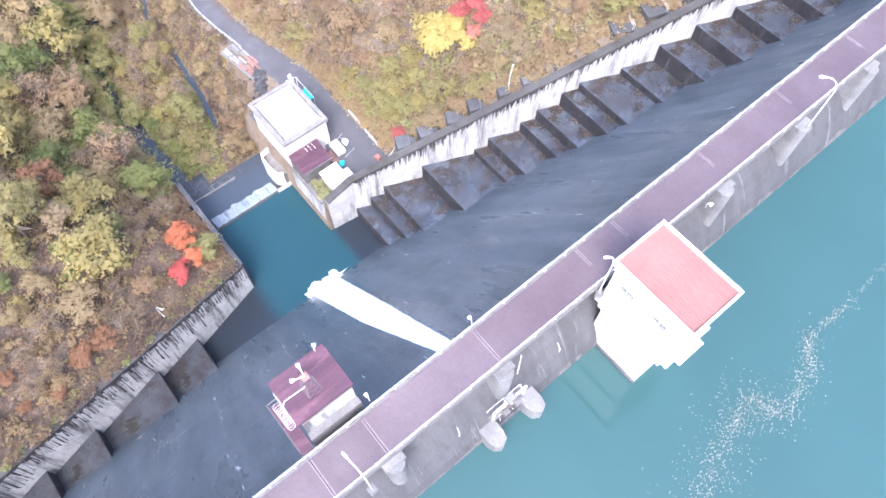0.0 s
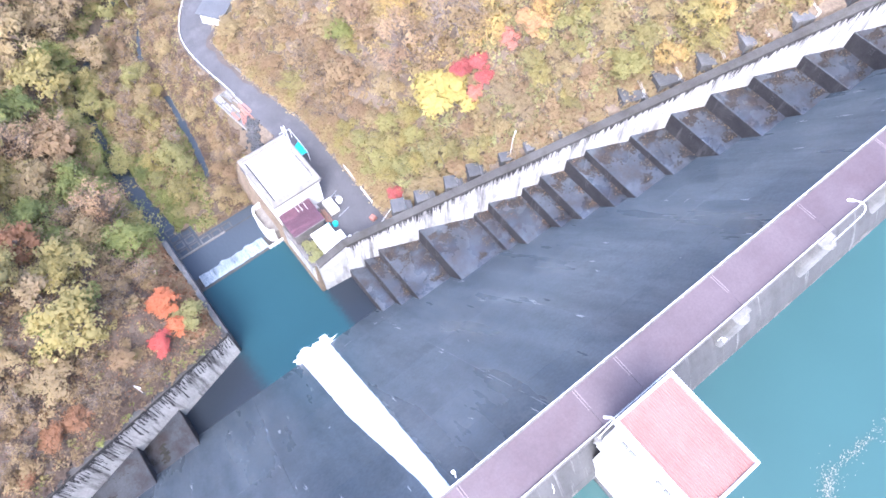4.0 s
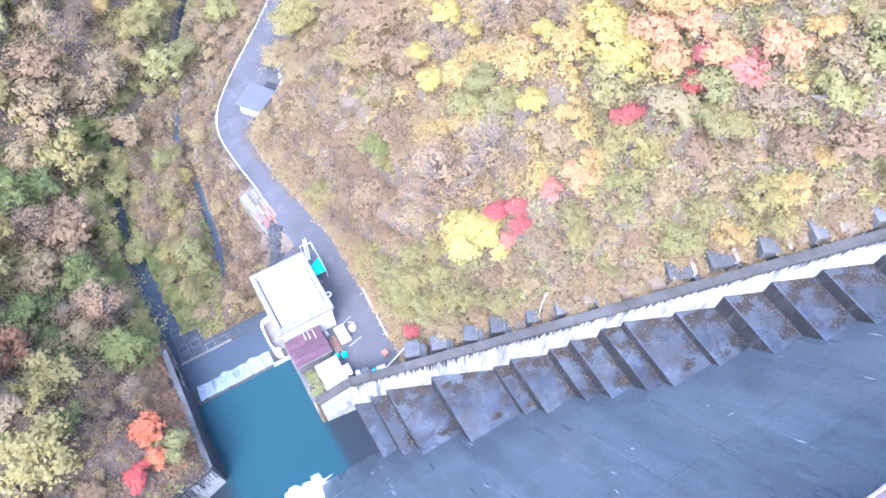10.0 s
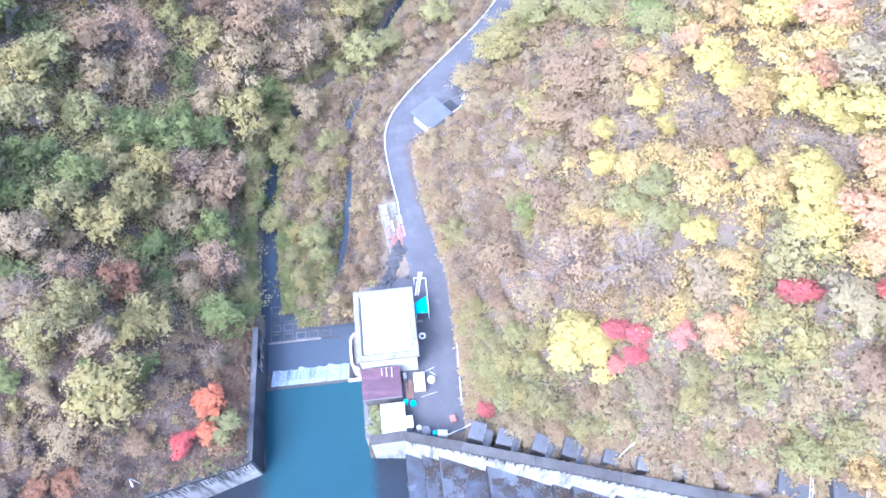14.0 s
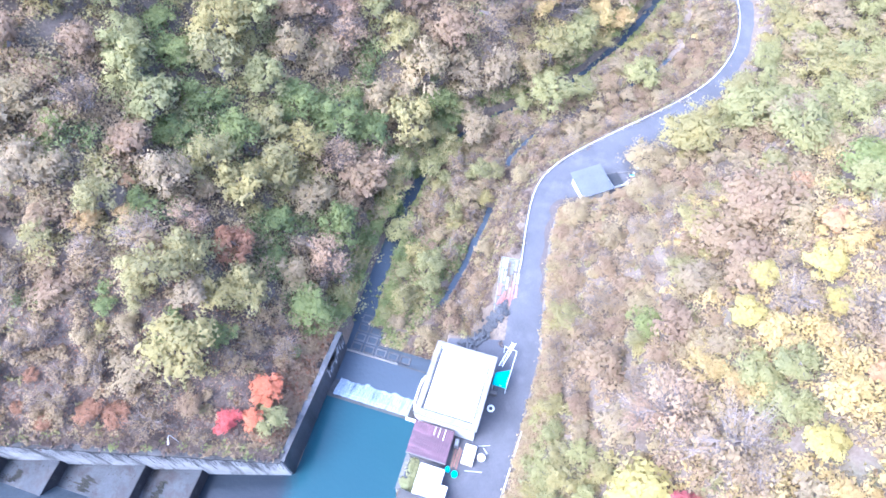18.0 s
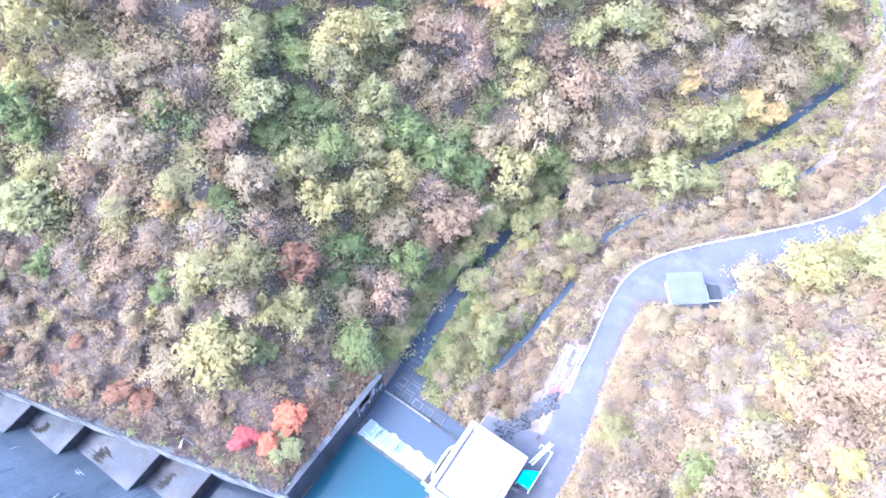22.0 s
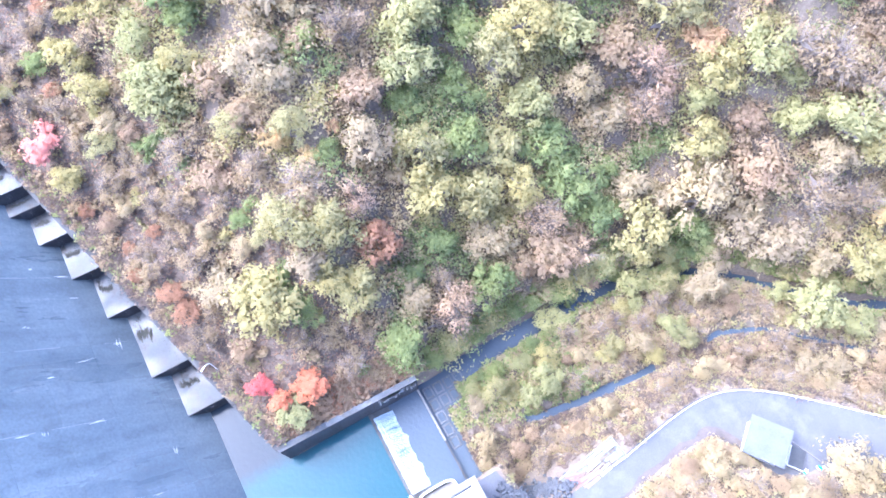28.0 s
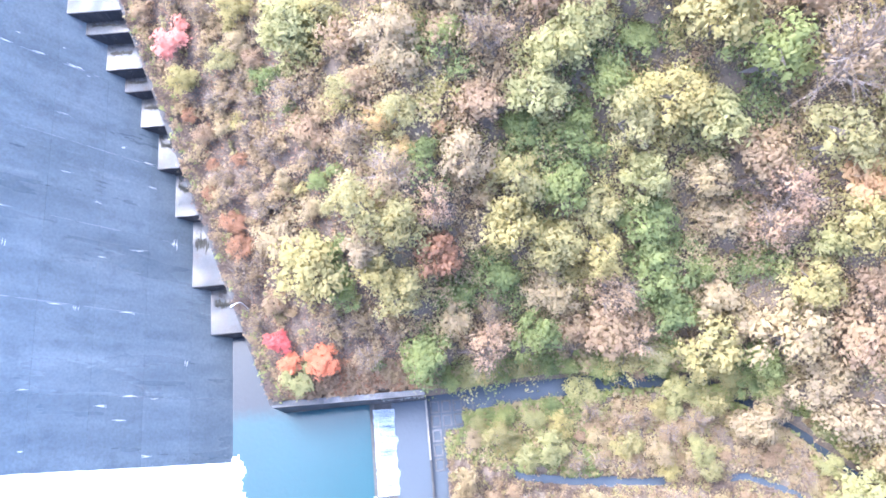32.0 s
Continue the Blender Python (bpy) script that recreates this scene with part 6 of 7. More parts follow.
def grove(kind, spots):
    """Trees of one kind at x, y, each with its size."""
    for x, y, s in spots:
        s *= 1.28
        KIND[kind].plant(x, y, tr, s, TALL * 0.85 if x < 25 and y > 62 and s > 0.7 else 0.9)
        placed.append((x, y, 1.9 * s))
        grown.append((x, y, kind))
        if kind in ("yellow", "flame", "red", "crimson", "rust", "salmon"):
            vivid.append((x, y, 2.2 * s + 0.6))


grove("yellow", [(47.2, 57.0, 1.45)])
grove("flame", [(0.5, 59.2, 1.0), (0.5, 55.2, 0.7)])
grove("red", [(-2.0, 53.9, 0.8)])
grove("salmon", [(-40.1, 43.4, 1.25)])
grove("pale", [(2.5, 55.7, 0.8)])
grove("olive", [(-8.0, 67.1, 0.7)])
grove("rust", [(-17.2, 49.4, 0.75), (-14.4, 50.2, 0.7), (-25.0, 47.0, 0.4)])
grove("pale", [(38.6, 55.4, 0.6), (37.0, 59.4, 0.62), (42.0, 57.0, 0.55), (40.6, 62.0, 0.6), (36.9, 64.6, 0.5)])
grove("olive", [(40.4, 53.9, 0.5), (36.2, 56.6, 0.45), (39.6, 58.8, 0.6), (38.4, 61.8, 0.5), (43.2, 60.2, 0.5), (36.0, 68.3, 0.4)])
grove("crimson", [(35.7, 54.1, 0.5)])
grove("green", [(-19.8, 61.0, 0.5)])
grove("pale", [(13.4, 87.4, 0.75), (14.4, 84.4, 0.6), (9.5, 86.0, 0.45)])
grove("bare", [(21.3, 143.3, 1.52), (-0.6, 136.2, 1.39), (4.9, 140, 1.3)])
grove("blush", [(-14.7, 74.8, 0.82), (-4.9, 97.1, 1.03), (0.6, 100.2, 0.95), (-12.2, 117.4, 1.14), (-9.1, 115.9, 0.97)])
grove("cream", [(22.9, 154.7, 1.77), (21.5, 159.3, 1.47), (13.5, 152.9, 1.52), (13.5, 150, 0.94)])
grove("gold", [(-24.8, 69, 0.63), (-21.5, 71.9, 0.45), (-33.6, 71.1, 0.42), (18.5, 140.1, 0.79), (28.3, 146.4, 1.08), (32.1, 148.9, 0.91)])
grove("green", [(-26.5, 96.9, 0.86), (-21.8, 93, 0.85), (-30.4, 99.9, 0.72), (-23.1, 85.9, 0.68), (-45.3, 66.8, 0.96), (-42, 66, 0.8), (-32.3, 77.8, 0.57), (-20.4, 74.1, 0.55), (-7.6, 82.6, 0.84), (-12.2, 101.1, 1.04), (-6.7, 103, 1.06), (-6.3, 77.6, 0.59), (5.4, 116.9, 0.87), (-6.3, 115.7, 0.51), (-11.9, 61.6, 0.41), (-6.6, 108.6, 0.66)])
grove("khaki", [(-16.7, 81.2, 0.71), (-30, 72.8, 0.91), (-38.3, 74.5, 0.94), (-36.6, 79.2, 0.71), (-10.4, 65.8, 0.83), (-3.8, 76.5, 0.8), (-14.1, 55.5, 0.81), (3.1, 118.8, 1.33), (-2.8, 110.4, 1.18), (8.8, 122.7, 1.08), (8.6, 134, 0.97), (30.8, 154.6, 1.25), (13.2, 114.7, 1.07), (-11.4, 110.3, 0.9), (-32.2, 71, 0.88), (-38.2, 52.2, 0.47)])
grove("mauve", [(10.9, 130.8, 1.21), (14.8, 135.9, 1.06), (8.9, 145.2, 1.25), (-4.2, 132.7, 1.17), (-4.1, 80.9, 0.67), (23.2, 148.7, 1.13), (-30.4, 58, 0.8), (-23.1, 65.7, 0.76)])
grove("olive", [(-17.4, 85.1, 0.89), (-12.4, 84.2, 1.22), (-10.2, 89.8, 0.97), (-24.1, 71.6, 0.72), (-37.7, 63.5, 0.63), (-44.9, 69.7, 0.79), (-44.8, 79.3, 0.51), (-28.9, 65.7, 0.56), (-14.7, 66.1, 0.87), (-6, 69.1, 0.92), (-9.2, 59.8, 1.19), (-21.7, 98.4, 1.02), (-23.1, 103.6, 1.04), (-14, 95.1, 0.88), (-8, 124.3, 0.97), (-2.2, 120.3, 1.03), (10.2, 139.8, 0.77), (16, 146.7, 0.8)])
grove("orange", [(-23.5, 76.2, 0.5), (-12, 124.2, 1.18), (20.6, 162.7, 1.54)])
grove("pale", [(-28.8, 90.2, 1.13), (-25.4, 87.8, 1.07), (-31.2, 93.2, 0.85), (8.4, 118, 0.66), (-36, 58.8, 1.08), (-43, 60, 0.76), (-16.1, 100.8, 1.13), (-21, 108.4, 1.16), (-6, 128.8, 1.12), (-6.4, 121.9, 0.85), (-2.4, 131.9, 0.57), (6.4, 136.2, 1.28), (2.8, 131.7, 0.98), (26.1, 143.6, 0.78), (25.1, 138.8, 1.08), (19.2, 124.3, 0.61), (23.8, 126.1, 1.15), (28.5, 131.1, 0.76), (38.6, 138.2, 1.22), (-37.5, 59.5, 1.1)])
grove("tan", [(-0.5, 96.3, 1.33), (-1.2, 91.9, 1.01), (-45.8, 64.6, 0.59), (-35.5, 84.4, 0.56), (-16.5, 114.3, 1.23), (4.5, 125.7, 1.32), (-1.3, 126.6, 0.91), (-34.3, 65.8, 0.86), (-25.5, 60.5, 0.76), (-28.9, 67.2, 0.75), (-32.5, 77.9, 0.73)])
grove("bare", [(69, 71.8, 0.59), (73, 66.2, 0.8), (64.8, 80.8, 1.19), (58.8, 88.9, 0.68), (50.9, 64.7, 0.93)])
grove("blush", [(48.1, 67.1, 1.38), (45.8, 67, 0.94)])
grove("cream", [(68.6, 51.6, 1.07), (78.9, 76.3, 1.05)])
grove("crimson", [(51.1, 57.7, 0.66), (53.0, 56.6, 0.62), (52.2, 54.5, 0.55), (66.1, 54.8, 0.89), (74.3, 53, 0.73)])
grove("gold", [(56.4, 56.8, 0.37), (62.8, 60.4, 0.65), (62.5, 70.1, 0.9), (66.7, 66.4, 0.7), (69.2, 68.6, 0.55), (64.4, 92.5, 0.64), (62.1, 77.9, 0.51), (54.5, 71.3, 0.63), (69.8, 80.1, 0.79), (74.5, 81.9, 0.94), (81.4, 73.4, 0.88), (75, 60.4, 0.83), (77.7, 60.9, 0.68), (72.7, 96.9, 0.77), (75.2, 90.3, 0.88), (78.1, 84.4, 0.94), (77.5, 38.1, 0.42)])
grove("green", [(44.6, 80.2, 0.61), (67.9, 108.2, 1.28)])
grove("khaki", [(59.6, 58.9, 0.96), (49.4, 86.6, 0.85), (44, 66.6, 0.81), (41.3, 112.8, 0.91), (59.5, 96.3, 0.77), (76.1, 44.9, 0.83), (81.8, 42.8, 0.84)])
grove("mauve", [(71.8, 69.8, 0.63), (58.7, 82.7, 1.11), (66.3, 94.2, 0.82), (53.9, 64.6, 1.3), (55.8, 61.4, 0.84), (73.4, 47.8, 0.88)])
grove("olive", [(47.5, 88.2, 0.7), (48.3, 95, 0.8), (66.7, 59.3, 0.83), (71.3, 47, 0.71), (48.2, 115.9, 1.17), (46.6, 117.3, 0.99), (71.7, 46.7, 0.62)])
grove("orange", [(59.5, 53.5, 0.86), (61.5, 54.8, 0.6), (65.2, 73.6, 0.67), (62.9, 95.1, 0.86), (76.7, 79.5, 1.08), (74.7, 64.3, 1.22), (72.5, 60, 1.3), (74.9, 56.5, 1.07), (71.8, 55.6, 0.96), (68.7, 94.9, 1.17), (80.9, 89.6, 1.46), (74.6, 51.9, 1.15), (78.1, 48.3, 1.14)])
grove("pale", [(58.6, 74.1, 0.79), (55.6, 72.9, 0.79), (72.3, 49.7, 0.78), (59.9, 114.5, 1.34), (54.6, 122.1, 1.3), (73.4, 100.3, 1.07), (84.9, 40.6, 1.09), (79.7, 41.9, 0.86)])
grove("red", [(72.1, 52.3, 0.63), (72.6, 52.2, 0.57)])
grove("salmon", [(50.3, 54, 0.59), (56.6, 54.4, 0.8), (75.4, 49.3, 1.01)])
grove("tan", [(54.9, 98, 1.49), (54.2, 89.7, 1.18), (47.9, 79.8, 1.01), (41.1, 72.9, 1), (68.9, 46.2, 0.8), (54, 97.7, 1.33), (50.8, 93.1, 1.13), (54.2, 87, 1.02), (80.4, 36.4, 0.99), (75.5, 40.8, 0.88)])
grove("yellow", [(60.8, 65.7, 0.69), (66.5, 71.7, 0.67), (70.1, 65, 1.03), (68.2, 61, 1.1), (71, 61.7, 0.75), (56.3, 87.1, 0.66), (54.4, 81.3, 0.71), (61.5, 88.4, 0.82), (62.8, 83.4, 0.64), (68.9, 89.6, 1.15), (70.2, 85.2, 0.85), (73.2, 76.8, 1.11), (75, 72.5, 1), (77.2, 71.2, 1.04), (81.2, 68.9, 0.8), (77.3, 93.5, 1.21)])


def off_arm_x(x, y):
    return x - np.interp(y, ARM_Y, ARM_X)


def zone(x, y):
    """Which kinds grow here, and how large; None where nothing grows."""
    xl, ro, ri = np.interp(y, _by, LBANK), np.interp(y, ROAD_Y, ROAD_L), np.interp(y, ROAD_Y, ROAD_R)
    if x < xl - 0.5:
        if y < left_wall_y(x) + 2.2 or (y < 74 and x > 3.2):
            return None
        if y < left_wall_y(x) + 20 and x < 3 and y < 74:
            return {"bare": 2.4, "khaki": 0.8, "olive": 1.3, "mauve": 4.0, "green": 0.8, "tan": 0.7, "rust": 0.45}, 0.75
        g = 6.5 * math.exp(-((x + 4 + (y - 90) * 0.9) / 9) ** 2) if y < 115 else 0.4
        return {"olive": 3.0, "khaki": 3.6, "mauve": 1.0, "green": 0.8 + 0.8 * g, "gold": 0.3, "orange": 0.2, "rust": 0.25, "tan": 2.0, "blush": 1.0, "pale": 0.7, "bare": 0.35 if y < 115 else 1.2}, 1.5
    if x > ri + 1.5 and y > right_wall_y(min(max(x, 21), 110)) + 4.6:
        if y > 117 and x > 40:
            return {"pale": 4, "khaki": 2, "olive": 2, "gold": 0.8}, 1.0
        if y < 56 and x > 62:
            return {"khaki": 2.0, "olive": 2.4, "pale": 3.0, "gold": 1.3, "tan": 0.8, "orange": 0.3}, 0.85
        if x - ri < 15 or y < 52 or (y > 84 and x - ri < 23):
            return ({"khaki": 4, "olive": 2.6, "tan": 1.6, "pale": 1.0, "bare": 1.0} if y < 56 else {"tan": 3.6, "mauve": 2.6, "blush": 0.5, "khaki": 3.6, "olive": 1.3, "bare": 0.8}), 0.66
        return {"gold": 2.4, "khaki": 1.6, "pale": 0.8, "orange": 1.2, "mauve": 2.6, "tan": 1.2, "bare": 0.8}, 1.1
    if 23 < x < 29 and 72 < y < 92.5:
        return None
    if xl + 4.5 < x < ro - 2.5 and (y > 77 or (y > 73.4 and 11.6 < x < 19.0)) and abs(x - np.interp(y, ARM_Y, ARM_X)) > 2.2:
        if y < 92 and off_arm_x(x, y) < 0:
            return {"green": 2.4, "olive": 2.0, "pale": 1.0, "mauve": 1.6, "khaki": 0.6}, 0.55
        return ({"khaki": 1.6, "olive": 1.2, "pale": 0.8, "bare": 1.6, "mauve": 2.2, "tan": 1.4} if off_arm_x(x, y) < 0 else {"khaki": 1.6, "tan": 2.6, "bare": 1.6, "mauve": 1.0}), 0.6
    return None


def in_valley(x, y):
    """The stretch of the slopes that is worth planting tree by tree."""
    return y < np.interp(x, [-80, -60, -40, -20, 0, 10, 50, 60, 80, 110, 120], [84, 118, 138, 150, 168, 185, 195, 190, 165, 130, 100])


def choose(mixture, r):
    names = list(mixture)
    w = np.array([mixture[k] for k in names])
    return names[int(r.choice(len(names), p=w / w.sum()))]


def plant_woods():
    cand = np.column_stack([tr.uniform(-78, 116, 30000), tr.uniform(30, 185, 30000)])
    cell = {}
    for x, y, q in placed:
        cell.setdefault((int(x // 6), int(y // 6)), []).append((x, y, q))
    for x, y in cand:
        zn = zone(x, y) if in_valley(x, y) else None
        if zn is None:
            continue
        mixture, size = zn
        s = size * tr.uniform(0.7, 1.25)
        q = 2.0 * s
        key = (int(x // 6), int(y // 6))
        near = [o for i in (-1, 0, 1) for j in (-1, 0, 1) for o in cell.get((key[0] + i, key[1] + j), ())]
        if any((x - a) ** 2 + (y - c) ** 2 < (q + d) ** 2 for a, c, d in near):
            continue
        k = choose(mixture, tr)
        KIND[k].plant(x, y, tr, s, TALL if x < 25 and y > 74 and s > 0.6 else 1.0)
        grown.append((x, y, k))
        cell.setdefault(key, []).append((x, y, q))


plant_woods()


def line_stream():
    """Young trees that lean over the water from the foot of the left slope."""
    y = 75.0
    while y < 172:
        x = float(np.interp(y, _by, LBANK)) - tr.uniform(-0.1, 0.9)
        k = choose({"olive": 2, "green": 3.2, "pale": 1.4, "khaki": 0.7}, tr)
        KIND[k].plant(x, y, tr, tr.uniform(0.4, 0.7))
        grown.append((x, y, k))
        y += tr.uniform(2.0, 4.2)
    # where the crowns close over the water
    y = 93.5
    while y < 121:
        x = float(np.interp(y, _by, LBANK)) + (tr.uniform(-0.5, 0.2) if tr.random() < 0.6 else tr.uniform(2.6, 3.4))
        k = choose({"olive": 2, "green": 2.2, "pale": 1.4, "khaki": 1.2, "tan": 0.8}, tr)
        KIND[k].plant(x, y, tr, tr.uniform(0.75, 1.05))
        grown.append((x, y, k))
        y += tr.uniform(1.8, 3.0)
    y = 103.0
    while y < 112:
        x = float(np.interp(y, ARM_Y, ARM_X)) + (1.3 if tr.random() < 0.5 else -1.3)
        k = choose({"olive": 1, "bare": 1.4, "pale": 1.2, "khaki": 2}, tr)
        KIND[k].plant(x, y, tr, tr.uniform(0.5, 0.7))
        grown.append((x, y, k))
        y += tr.uniform(2.0, 3.4)


line_stream()


def thin(x, y):
    """Bare leaf litter shows between the bushes behind the left wall."""
    return x < 3 and y < 74 and y < left_wall_y(x) + 20 and math.sin(2.1 * x + 1.7 * math.sin(0.9 * y)) + math.sin(1.6 * y + 0.8 * x) < 0.35


def fill_woods(n=4700, per=160):
    """The closed lower canopy between the single trees: many small crowns, one mesh for each tint."""
    r = np.random.default_rng(77)
    bag = {}
    at_x, at_y = np.array([g[0] for g in grown]), np.array([g[1] for g in grown])
    while sum(len(v) for v in bag.values()) < n:
        x, y = r.uniform(-78, 116), r.uniform(30, 185)
        zn = zone(x, y) if in_valley(x, y) else None
        if zn is None:
            continue
        if any((x - a) ** 2 + (y - c) ** 2 < d * d for a, c, d in vivid):
            continue
        i = int(np.argmin((at_x - x) ** 2 + (at_y - y) ** 2))
        k = grown[i][2] if r.random() < 0.8 else choose(zn[0], r)
        if x < 20 and k in ("gold", "yellow", "orange", "red"):
            k = "olive"
        k = {"flame": "tan", "rust": "tan", "bare": "tan", "yellow": "gold", "orange": "gold", "crimson": "tan", "red": "tan", "salmon": "tan", "cream": "khaki", "blush": "tan"}.get(k, k)
        if x > 44 and y > 56 and k == "mauve" and r.random() < 0.5:
            k = "gold"
        if thin(x, y) or (x < 3 and y < min(74, left_wall_y(x) + 20)):
            if r.random() < 0.3:
                continue
            k = {"tan": "mauve", "khaki": "olive" if r.random() < 0.3 else "khaki"}.get(k, k)
        bag.setdefault(k, []).append((x, y, zn[1] * r.uniform(0.55, 1.0)))
    for k, spots in bag.items():
        P, D, S = [], [], []
        for x, y, s in spots:
            p, d, _ = crown_points(r, per, 2.5 * s, 2.8 * s, 0.1, lobes=6)
            P.append(p + np.array([x, y, float(ground_height(x, y))]))
            D.append(d)
            S.append(r.uniform(0.3, 0.52, per))
        ob = new("woods", leaf_mesh("woods", np.concatenate(P), np.concatenate(D), np.concatenate(S), LEAF[k], r, aspect=0.55, corners=3, soft=0.4))
        tagged(ob, {"olive": "thicket of olive green young trees", "khaki": "thicket of khaki young trees", "tan": "thicket of dry brown young trees", "green": "thicket of dark green young trees", "pale": "thicket of pale green young trees", "gold": "thicket of golden young trees", "yellow": "thicket of bright yellow young trees", "mauve": "thicket of russet young trees"}[k], "woods", kind="stuff")


fill_woods()


# ---- undergrowth ----
def undergrowth(name, label, leaf, n, size, spread, seed, accept, per=18):
    r = np.random.default_rng(seed)
    pts = []
    while len(pts) < n:
        x, y = r.uniform(-78, 116), r.uniform(30, 185)
        if in_valley(x, y) and accept(x, y):
            pts.append((x, y))
    pts = np.array(pts)
    c = np.repeat(pts, per, 0)
    rad = np.repeat(r.uniform(0.5, 1.0, n) * spread, per)
    off = r.normal(0, 0.45, (len(c), 2)) * rad[:, None]
    h = np.abs(r.normal(0.35, 0.3, len(c))) * np.repeat(r.uniform(0.5, 1.3, n), per)
    x, y = c[:, 0] + off[:, 0], c[:, 1] + off[:, 1]
    p = np.column_stack([x, y, ground_height(x, y) + h])
    d = np.column_stack([off, np.full(len(c), 0.6)]) + r.normal(0, 0.45, (len(c), 3))
    ob = new(name, leaf_mesh(name, p, d, r.uniform(*size, len(c)) * 1.4, LEAF[leaf], r, corners=3))
    return tagged(ob, label, "undergrowth", kind="stuff")


def on_slopes(x, y):
    return zone(x, y) is not None and not thin(x, y)


def on_island(x, y):
    xl, ro = np.interp(y, _by, LBANK), np.interp(y, ROAD_Y, ROAD_L)
    if 24.2 < x < 28.6 and 80.5 < y < 91 or 22.6 < x < 27.5 and 73 < y < 82:
        return False
    return (y > 75.5 or (y > 73.7 and 9.8 < x < 19.6)) and xl + 0.9 + 2 * stream_half(y) < x < ro - 0.3 and abs(x - np.interp(y, ARM_Y, ARM_X)) > (0.0 if 103.3 < y < 111.7 or y < 83 else 0.5 if y < 106 else 0.3)


def on_edges(x, y):
    ri = np.interp(y, ROAD_Y, ROAD_R)
    return (zone(x, y) is not None and not thin(x, y)) or (ri + 0.4 < x < ri + 3 and y > 56) or (0 < left_wall_y(x) + 3 - y < 2.3 and x < 4)


undergrowth("undergrowth", "low khaki scrub over the slopes", "khaki", 3300, (0.2, 0.38), 1.1, 31, on_edges)
undergrowth("undergrowth", "low dry brown scrub over the slopes", "tan", 3300, (0.2, 0.38), 1.0, 32, on_edges)
undergrowth("undergrowth", "russet fallen leaves and low scrub", "mauve", 2400, (0.2, 0.38), 1.1, 33, on_slopes)
undergrowth("undergrowth", "dry brown scrub above the road", "mauve", 1700, (0.15, 0.28), 1.0, 66, lambda x, y: x > 27 and 66 < y < 118 and on_edges(x, y))
undergrowth("undergrowth", "olive low scrub over the slopes", "olive", 1700, (0.22, 0.42), 1.0, 34, on_edges)
undergrowth("undergrowth", "golden low growth on the upper slope", "gold", 1100, (0.24, 0.44), 1.2, 51, lambda x, y: x > 46 and 58 < y < 106 and on_slopes(x, y))
def on_verge(x, y):
    return on_island(x, y) and off_arm_x(x, y) > 0


def on_holm(x, y):
    return on_island(x, y) and off_arm_x(x, y) < 0


undergrowth("undergrowth", "dry grass between stream and road", "mauve", 1000, (0.14, 0.28), 0.9, 35, on_verge, 30)
undergrowth("undergrowth", "brown brush between stream and road", "litter", 1000, (0.14, 0.28), 0.9, 55, on_verge, 30)
undergrowth("undergrowth", "olive grass between stream and road", "olive", 420, (0.14, 0.28), 0.9, 59, on_verge, 30)
undergrowth("undergrowth", "dry reeds on the river island", "khaki", 420, (0.2, 0.42), 0.9, 56, on_holm)
undergrowth("undergrowth", "olive herbs on the river island", "olive", 520, (0.2, 0.4), 0.9, 36, on_holm)
undergrowth("undergrowth", "dark green herbs on the river island", "green", 340, (0.2, 0.4), 0.8, 37, lambda x, y: on_holm(x, y) and y < 94)
undergrowth("undergrowth", "dry mauve brush on the river island", "mauve", 520, (0.2, 0.4), 0.9, 50, lambda x, y: on_holm(x, y) and y > 84)


def on_scrub(x, y):
    ri = np.interp(y, ROAD_Y, ROAD_R)
    return y > right_wall_y(min(max(x, 21), 110)) + 4.3 and ((x > 34.5 and y < 60 and x > ri + 0.5) or (20.55 < x < 22.2 and 53.3 < y < 57.2))


undergrowth("undergrowth", "pale olive scrub behind the training wall", "pine", 1100, (0.22, 0.42), 1.0, 38, on_scrub, 22)
undergrowth("undergrowth", "khaki scrub behind the training wall", "khaki", 1000, (0.22, 0.42), 1.0, 39, on_scrub, 22)


def on_corner(x, y):
    return 20.6 < x < 22.2 and 53.2 < y < 57.2


undergrowth("undergrowth", "weeds on the yard corner above the pool", "pine", 34, (0.22, 0.42), 0.6, 40, on_corner, 40)


def wall_tufts(leaf, label, n, seed, per=34):
    """Scrub rooted behind the left training wall that hangs over its coping."""
    r = np.random.default_rng(seed)
    cx = np.repeat(r.uniform(-73, 4.2, n), per)
    rad = np.repeat(r.uniform(0.4, 1.0, n), per)
    x = cx + r.normal(0, 0.4, n * per) * rad
    d = np.repeat(r.uniform(0.5, 2.4, n), per) + r.normal(0, 0.35, n * per) * rad
    z = left_wall_z(x) + 0.02 + np.abs(r.normal(0.2, 0.25, n * per)) * rad
    p = np.column_stack([x, left_wall_y(x) + d, z])
    nn = np.column_stack([r.normal(0, 0.4, (n * per, 2)), np.full(n * per, 0.7)])
    ob = new("undergrowth", leaf_mesh("undergrowth", p, nn, r.uniform(0.25, 0.5, n * per), LEAF[leaf], r, corners=3))
    tagged(ob, label, "undergrowth", kind="stuff")


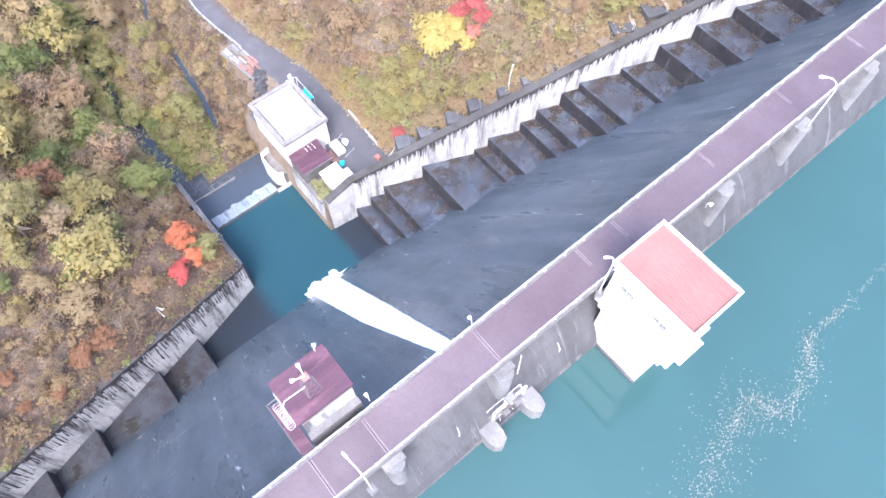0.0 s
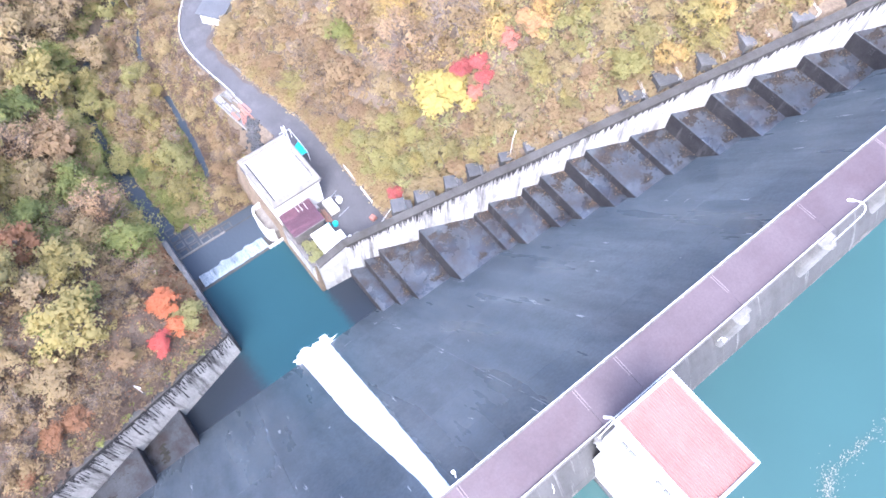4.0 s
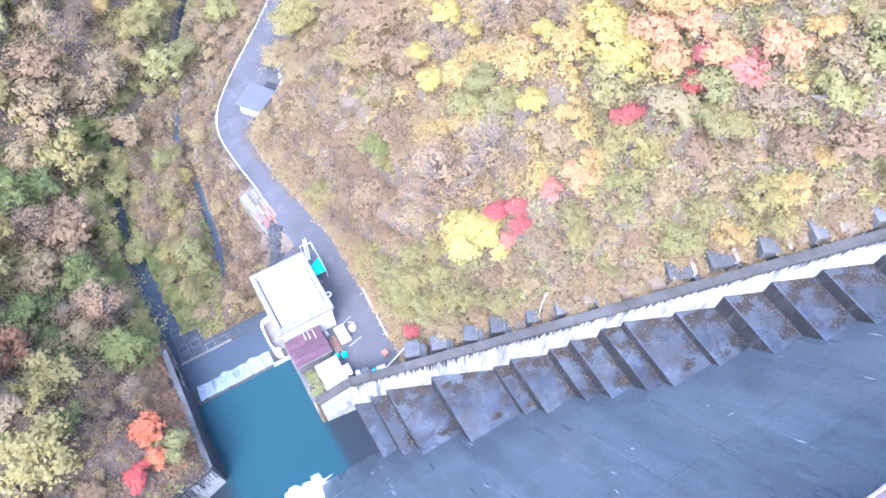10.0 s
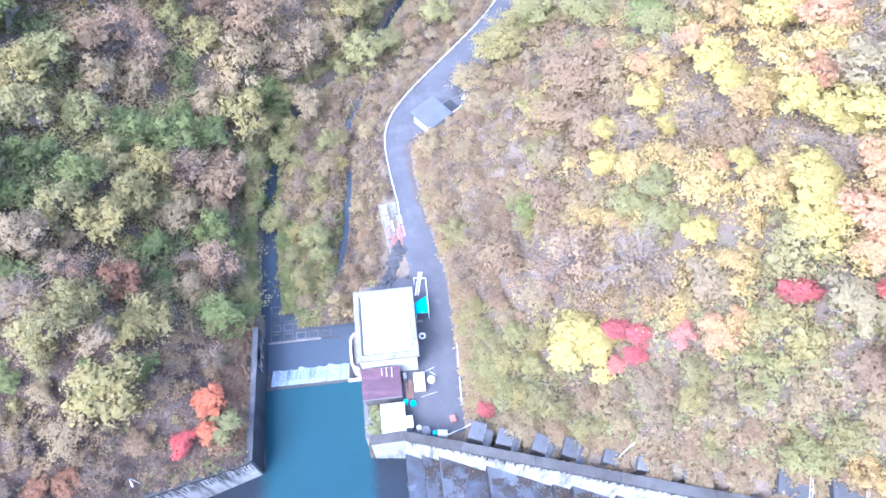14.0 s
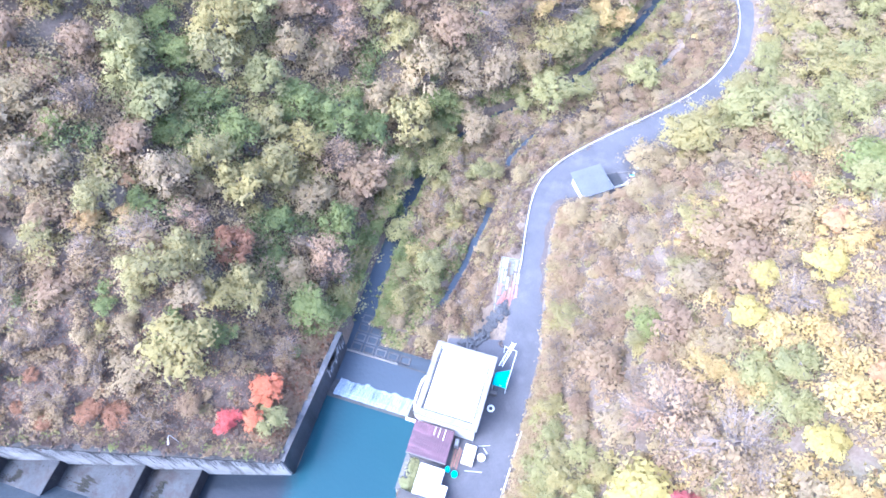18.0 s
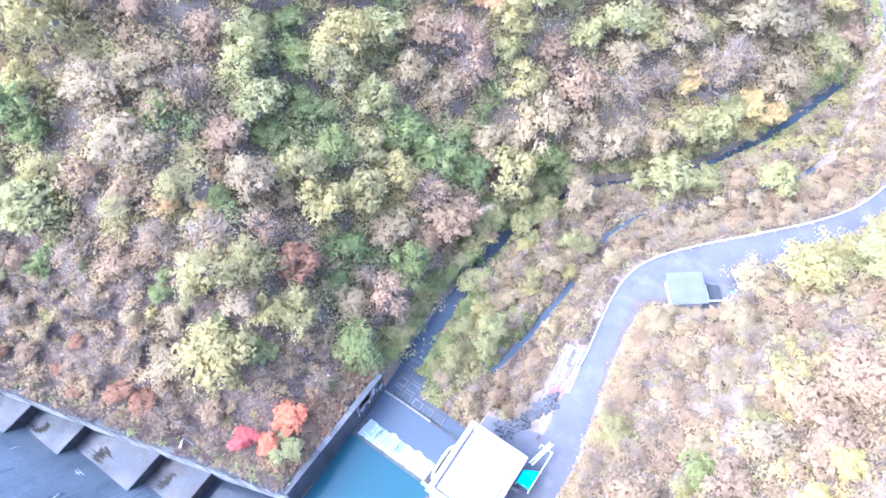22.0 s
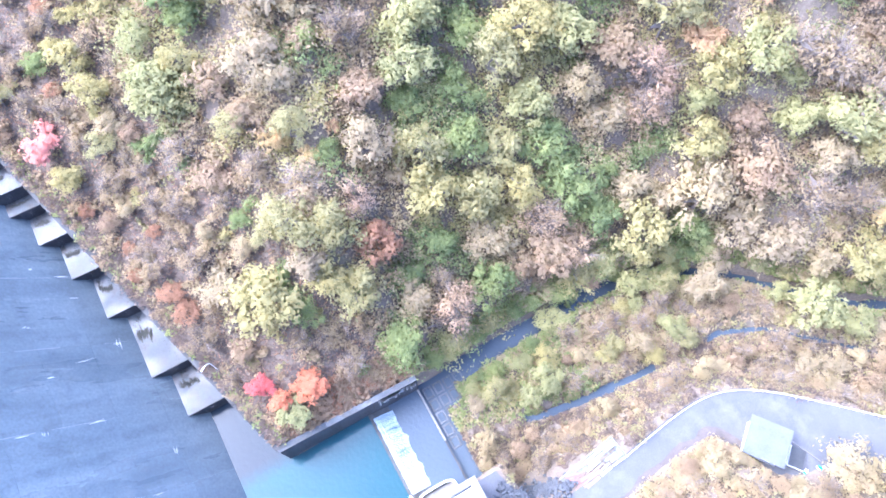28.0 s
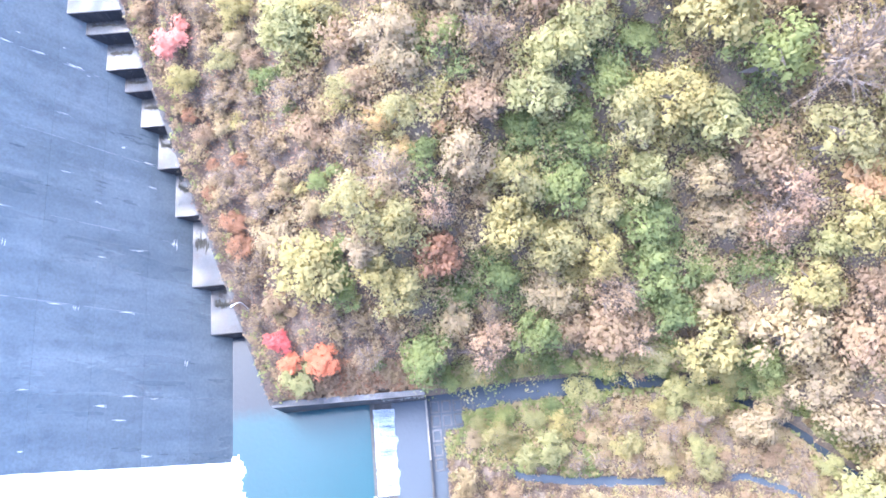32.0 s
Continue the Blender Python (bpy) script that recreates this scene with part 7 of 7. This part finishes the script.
def step_growth(name, label, mat, steps, owner, wall_y, n, seed, size, near_wall, lift):
    """Low dry growth and litter along the back, the foot of the next riser and the lip of each step."""
    r = np.random.default_rng(seed)
    P = []
    for (xa, z), (xb, _) in zip(steps[:-1], steps[1:]):
        w, y0 = xb - xa, float(face_y(z))
        y1 = float(wall_y((xa + xb) / 2))
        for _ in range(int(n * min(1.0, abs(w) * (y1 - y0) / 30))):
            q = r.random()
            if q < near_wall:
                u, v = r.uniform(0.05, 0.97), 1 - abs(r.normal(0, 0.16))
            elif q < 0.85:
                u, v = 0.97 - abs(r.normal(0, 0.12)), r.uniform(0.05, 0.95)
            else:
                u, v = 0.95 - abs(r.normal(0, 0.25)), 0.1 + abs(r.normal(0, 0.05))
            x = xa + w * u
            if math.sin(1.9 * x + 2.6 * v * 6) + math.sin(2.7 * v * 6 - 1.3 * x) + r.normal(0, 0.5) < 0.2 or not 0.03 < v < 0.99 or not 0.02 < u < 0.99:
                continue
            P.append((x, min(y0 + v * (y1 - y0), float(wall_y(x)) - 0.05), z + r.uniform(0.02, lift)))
    p = np.array(P)
    nn = np.column_stack([r.normal(0, 0.3, (len(p), 2)), np.ones(len(p))])
    ob = new(name, leaf_mesh(name, p, nn, r.uniform(*size, len(p)), mat, r, corners=4))
    ob.parent = owner
    tagged(ob, label, kind="stuff")


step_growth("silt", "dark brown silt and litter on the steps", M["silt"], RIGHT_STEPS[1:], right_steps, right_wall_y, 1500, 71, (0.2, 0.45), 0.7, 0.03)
step_growth("dry_growth", "rusty dry growth on the steps", LEAF["rust"], RIGHT_STEPS[4:10], right_steps, right_wall_y, 130, 72, (0.08, 0.18), 0.4, 0.14)
step_growth("dry_growth", "brown dry growth on the steps", LEAF["mauve"], RIGHT_STEPS[1:], right_steps, right_wall_y, 150, 73, (0.08, 0.18), 0.35, 0.14)
step_growth("dry_growth", "dark growth at the lip of the steps", M["algae"], LEFT_STEPS[:-6], left_steps, left_wall_y, 300, 74, (0.1, 0.22), 0.2, 0.1)


wall_tufts("litter", "russet scrub hanging over the left training wall", 420, 45)
wall_tufts("mauve", "brown scrub hanging over the left training wall", 220, 46)
wall_tufts("green", "green scrub hanging over the left training wall", 110, 52)


def fallen_leaves(leaf, label, n, seed, size):
    """Single dry leaves that lie on the open slope behind the left wall."""
    r = np.random.default_rng(seed)
    x = r.uniform(-72, 3.2, n * 2)
    y = left_wall_y(x) + 1.8 + 20 * r.uniform(0, 1, n * 2)
    keep = np.flatnonzero(y < 74)[:n]
    x, y = x[keep], y[keep]
    p = np.column_stack([x, y, ground_height(x, y) + r.uniform(0.03, 0.22, len(x))])
    nn = np.column_stack([r.normal(0, 0.35, (len(x), 2)), np.ones(len(x))])
    ob = new("fallen_leaves", leaf_mesh("fallen_leaves", p, nn, r.uniform(*size, len(x)), LEAF[leaf], r, corners=3))
    tagged(ob, label, "fallen leaves", kind="stuff")


fallen_leaves("litter", "russet fallen leaves on the open slope", 30000, 63, (0.2, 0.42))
fallen_leaves("tan", "dry tan fallen leaves on the open slope", 5000, 64, (0.16, 0.34))
fallen_leaves("rust", "rusty fallen leaves on the open slope", 9000, 65, (0.16, 0.34))


def on_pool_bank(x, y):
    return 0.8 < x < 4.5 and 53.5 < y < 73 and y > left_wall_y(x) + 1.2


undergrowth("undergrowth", "dry brown brush beside the pool wall", "tan", 320, (0.2, 0.4), 0.9, 53, on_pool_bank, 30)
undergrowth("undergrowth", "rusty low brush beside the pool wall", "rust", 60, (0.2, 0.4), 0.8, 54, on_pool_bank, 30)


def on_bank(x, y):
    xl = np.interp(y, _by, LBANK)
    return y > 73 and (-2.2 < x - xl < 0.2 or 2 * stream_half(y) < x - xl < 1.1 + 2 * stream_half(y))


undergrowth("undergrowth", "dark green scrub leaning over the stream", "green", 500, (0.25, 0.5), 1.1, 47, on_bank, 60)
undergrowth("undergrowth", "khaki scrub leaning over the stream", "khaki", 330, (0.25, 0.5), 1.1, 48, on_bank, 60)


def on_roadside(x, y):
    ri = np.interp(y, ROAD_Y, ROAD_R)
    return 53.5 < y < 103 and ri + 0.35 < x < ri + 3.2 and y > right_wall_y(max(x, 21)) + 4


def on_stair(x, y):
    return 33 < x < 104 and (3.6 < y - right_wall_y(x) < 5.2 or (1.3 < y - right_wall_y(x) < 4.0 and math.sin(1.85 * x) > 0.0))


undergrowth("undergrowth", "dry khaki grass along the road edge", "khaki", 420, (0.16, 0.32), 0.8, 75, on_roadside, 34)
undergrowth("undergrowth", "brown grass along the road edge", "tan", 260, (0.16, 0.32), 0.8, 76, on_roadside, 34)
undergrowth("undergrowth", "khaki scrub between the stair landings", "khaki", 520, (0.2, 0.36), 0.7, 57, on_stair, 30)
undergrowth("undergrowth", "dry brown scrub between the stair landings", "tan", 340, (0.2, 0.36), 0.7, 58, on_stair, 30)
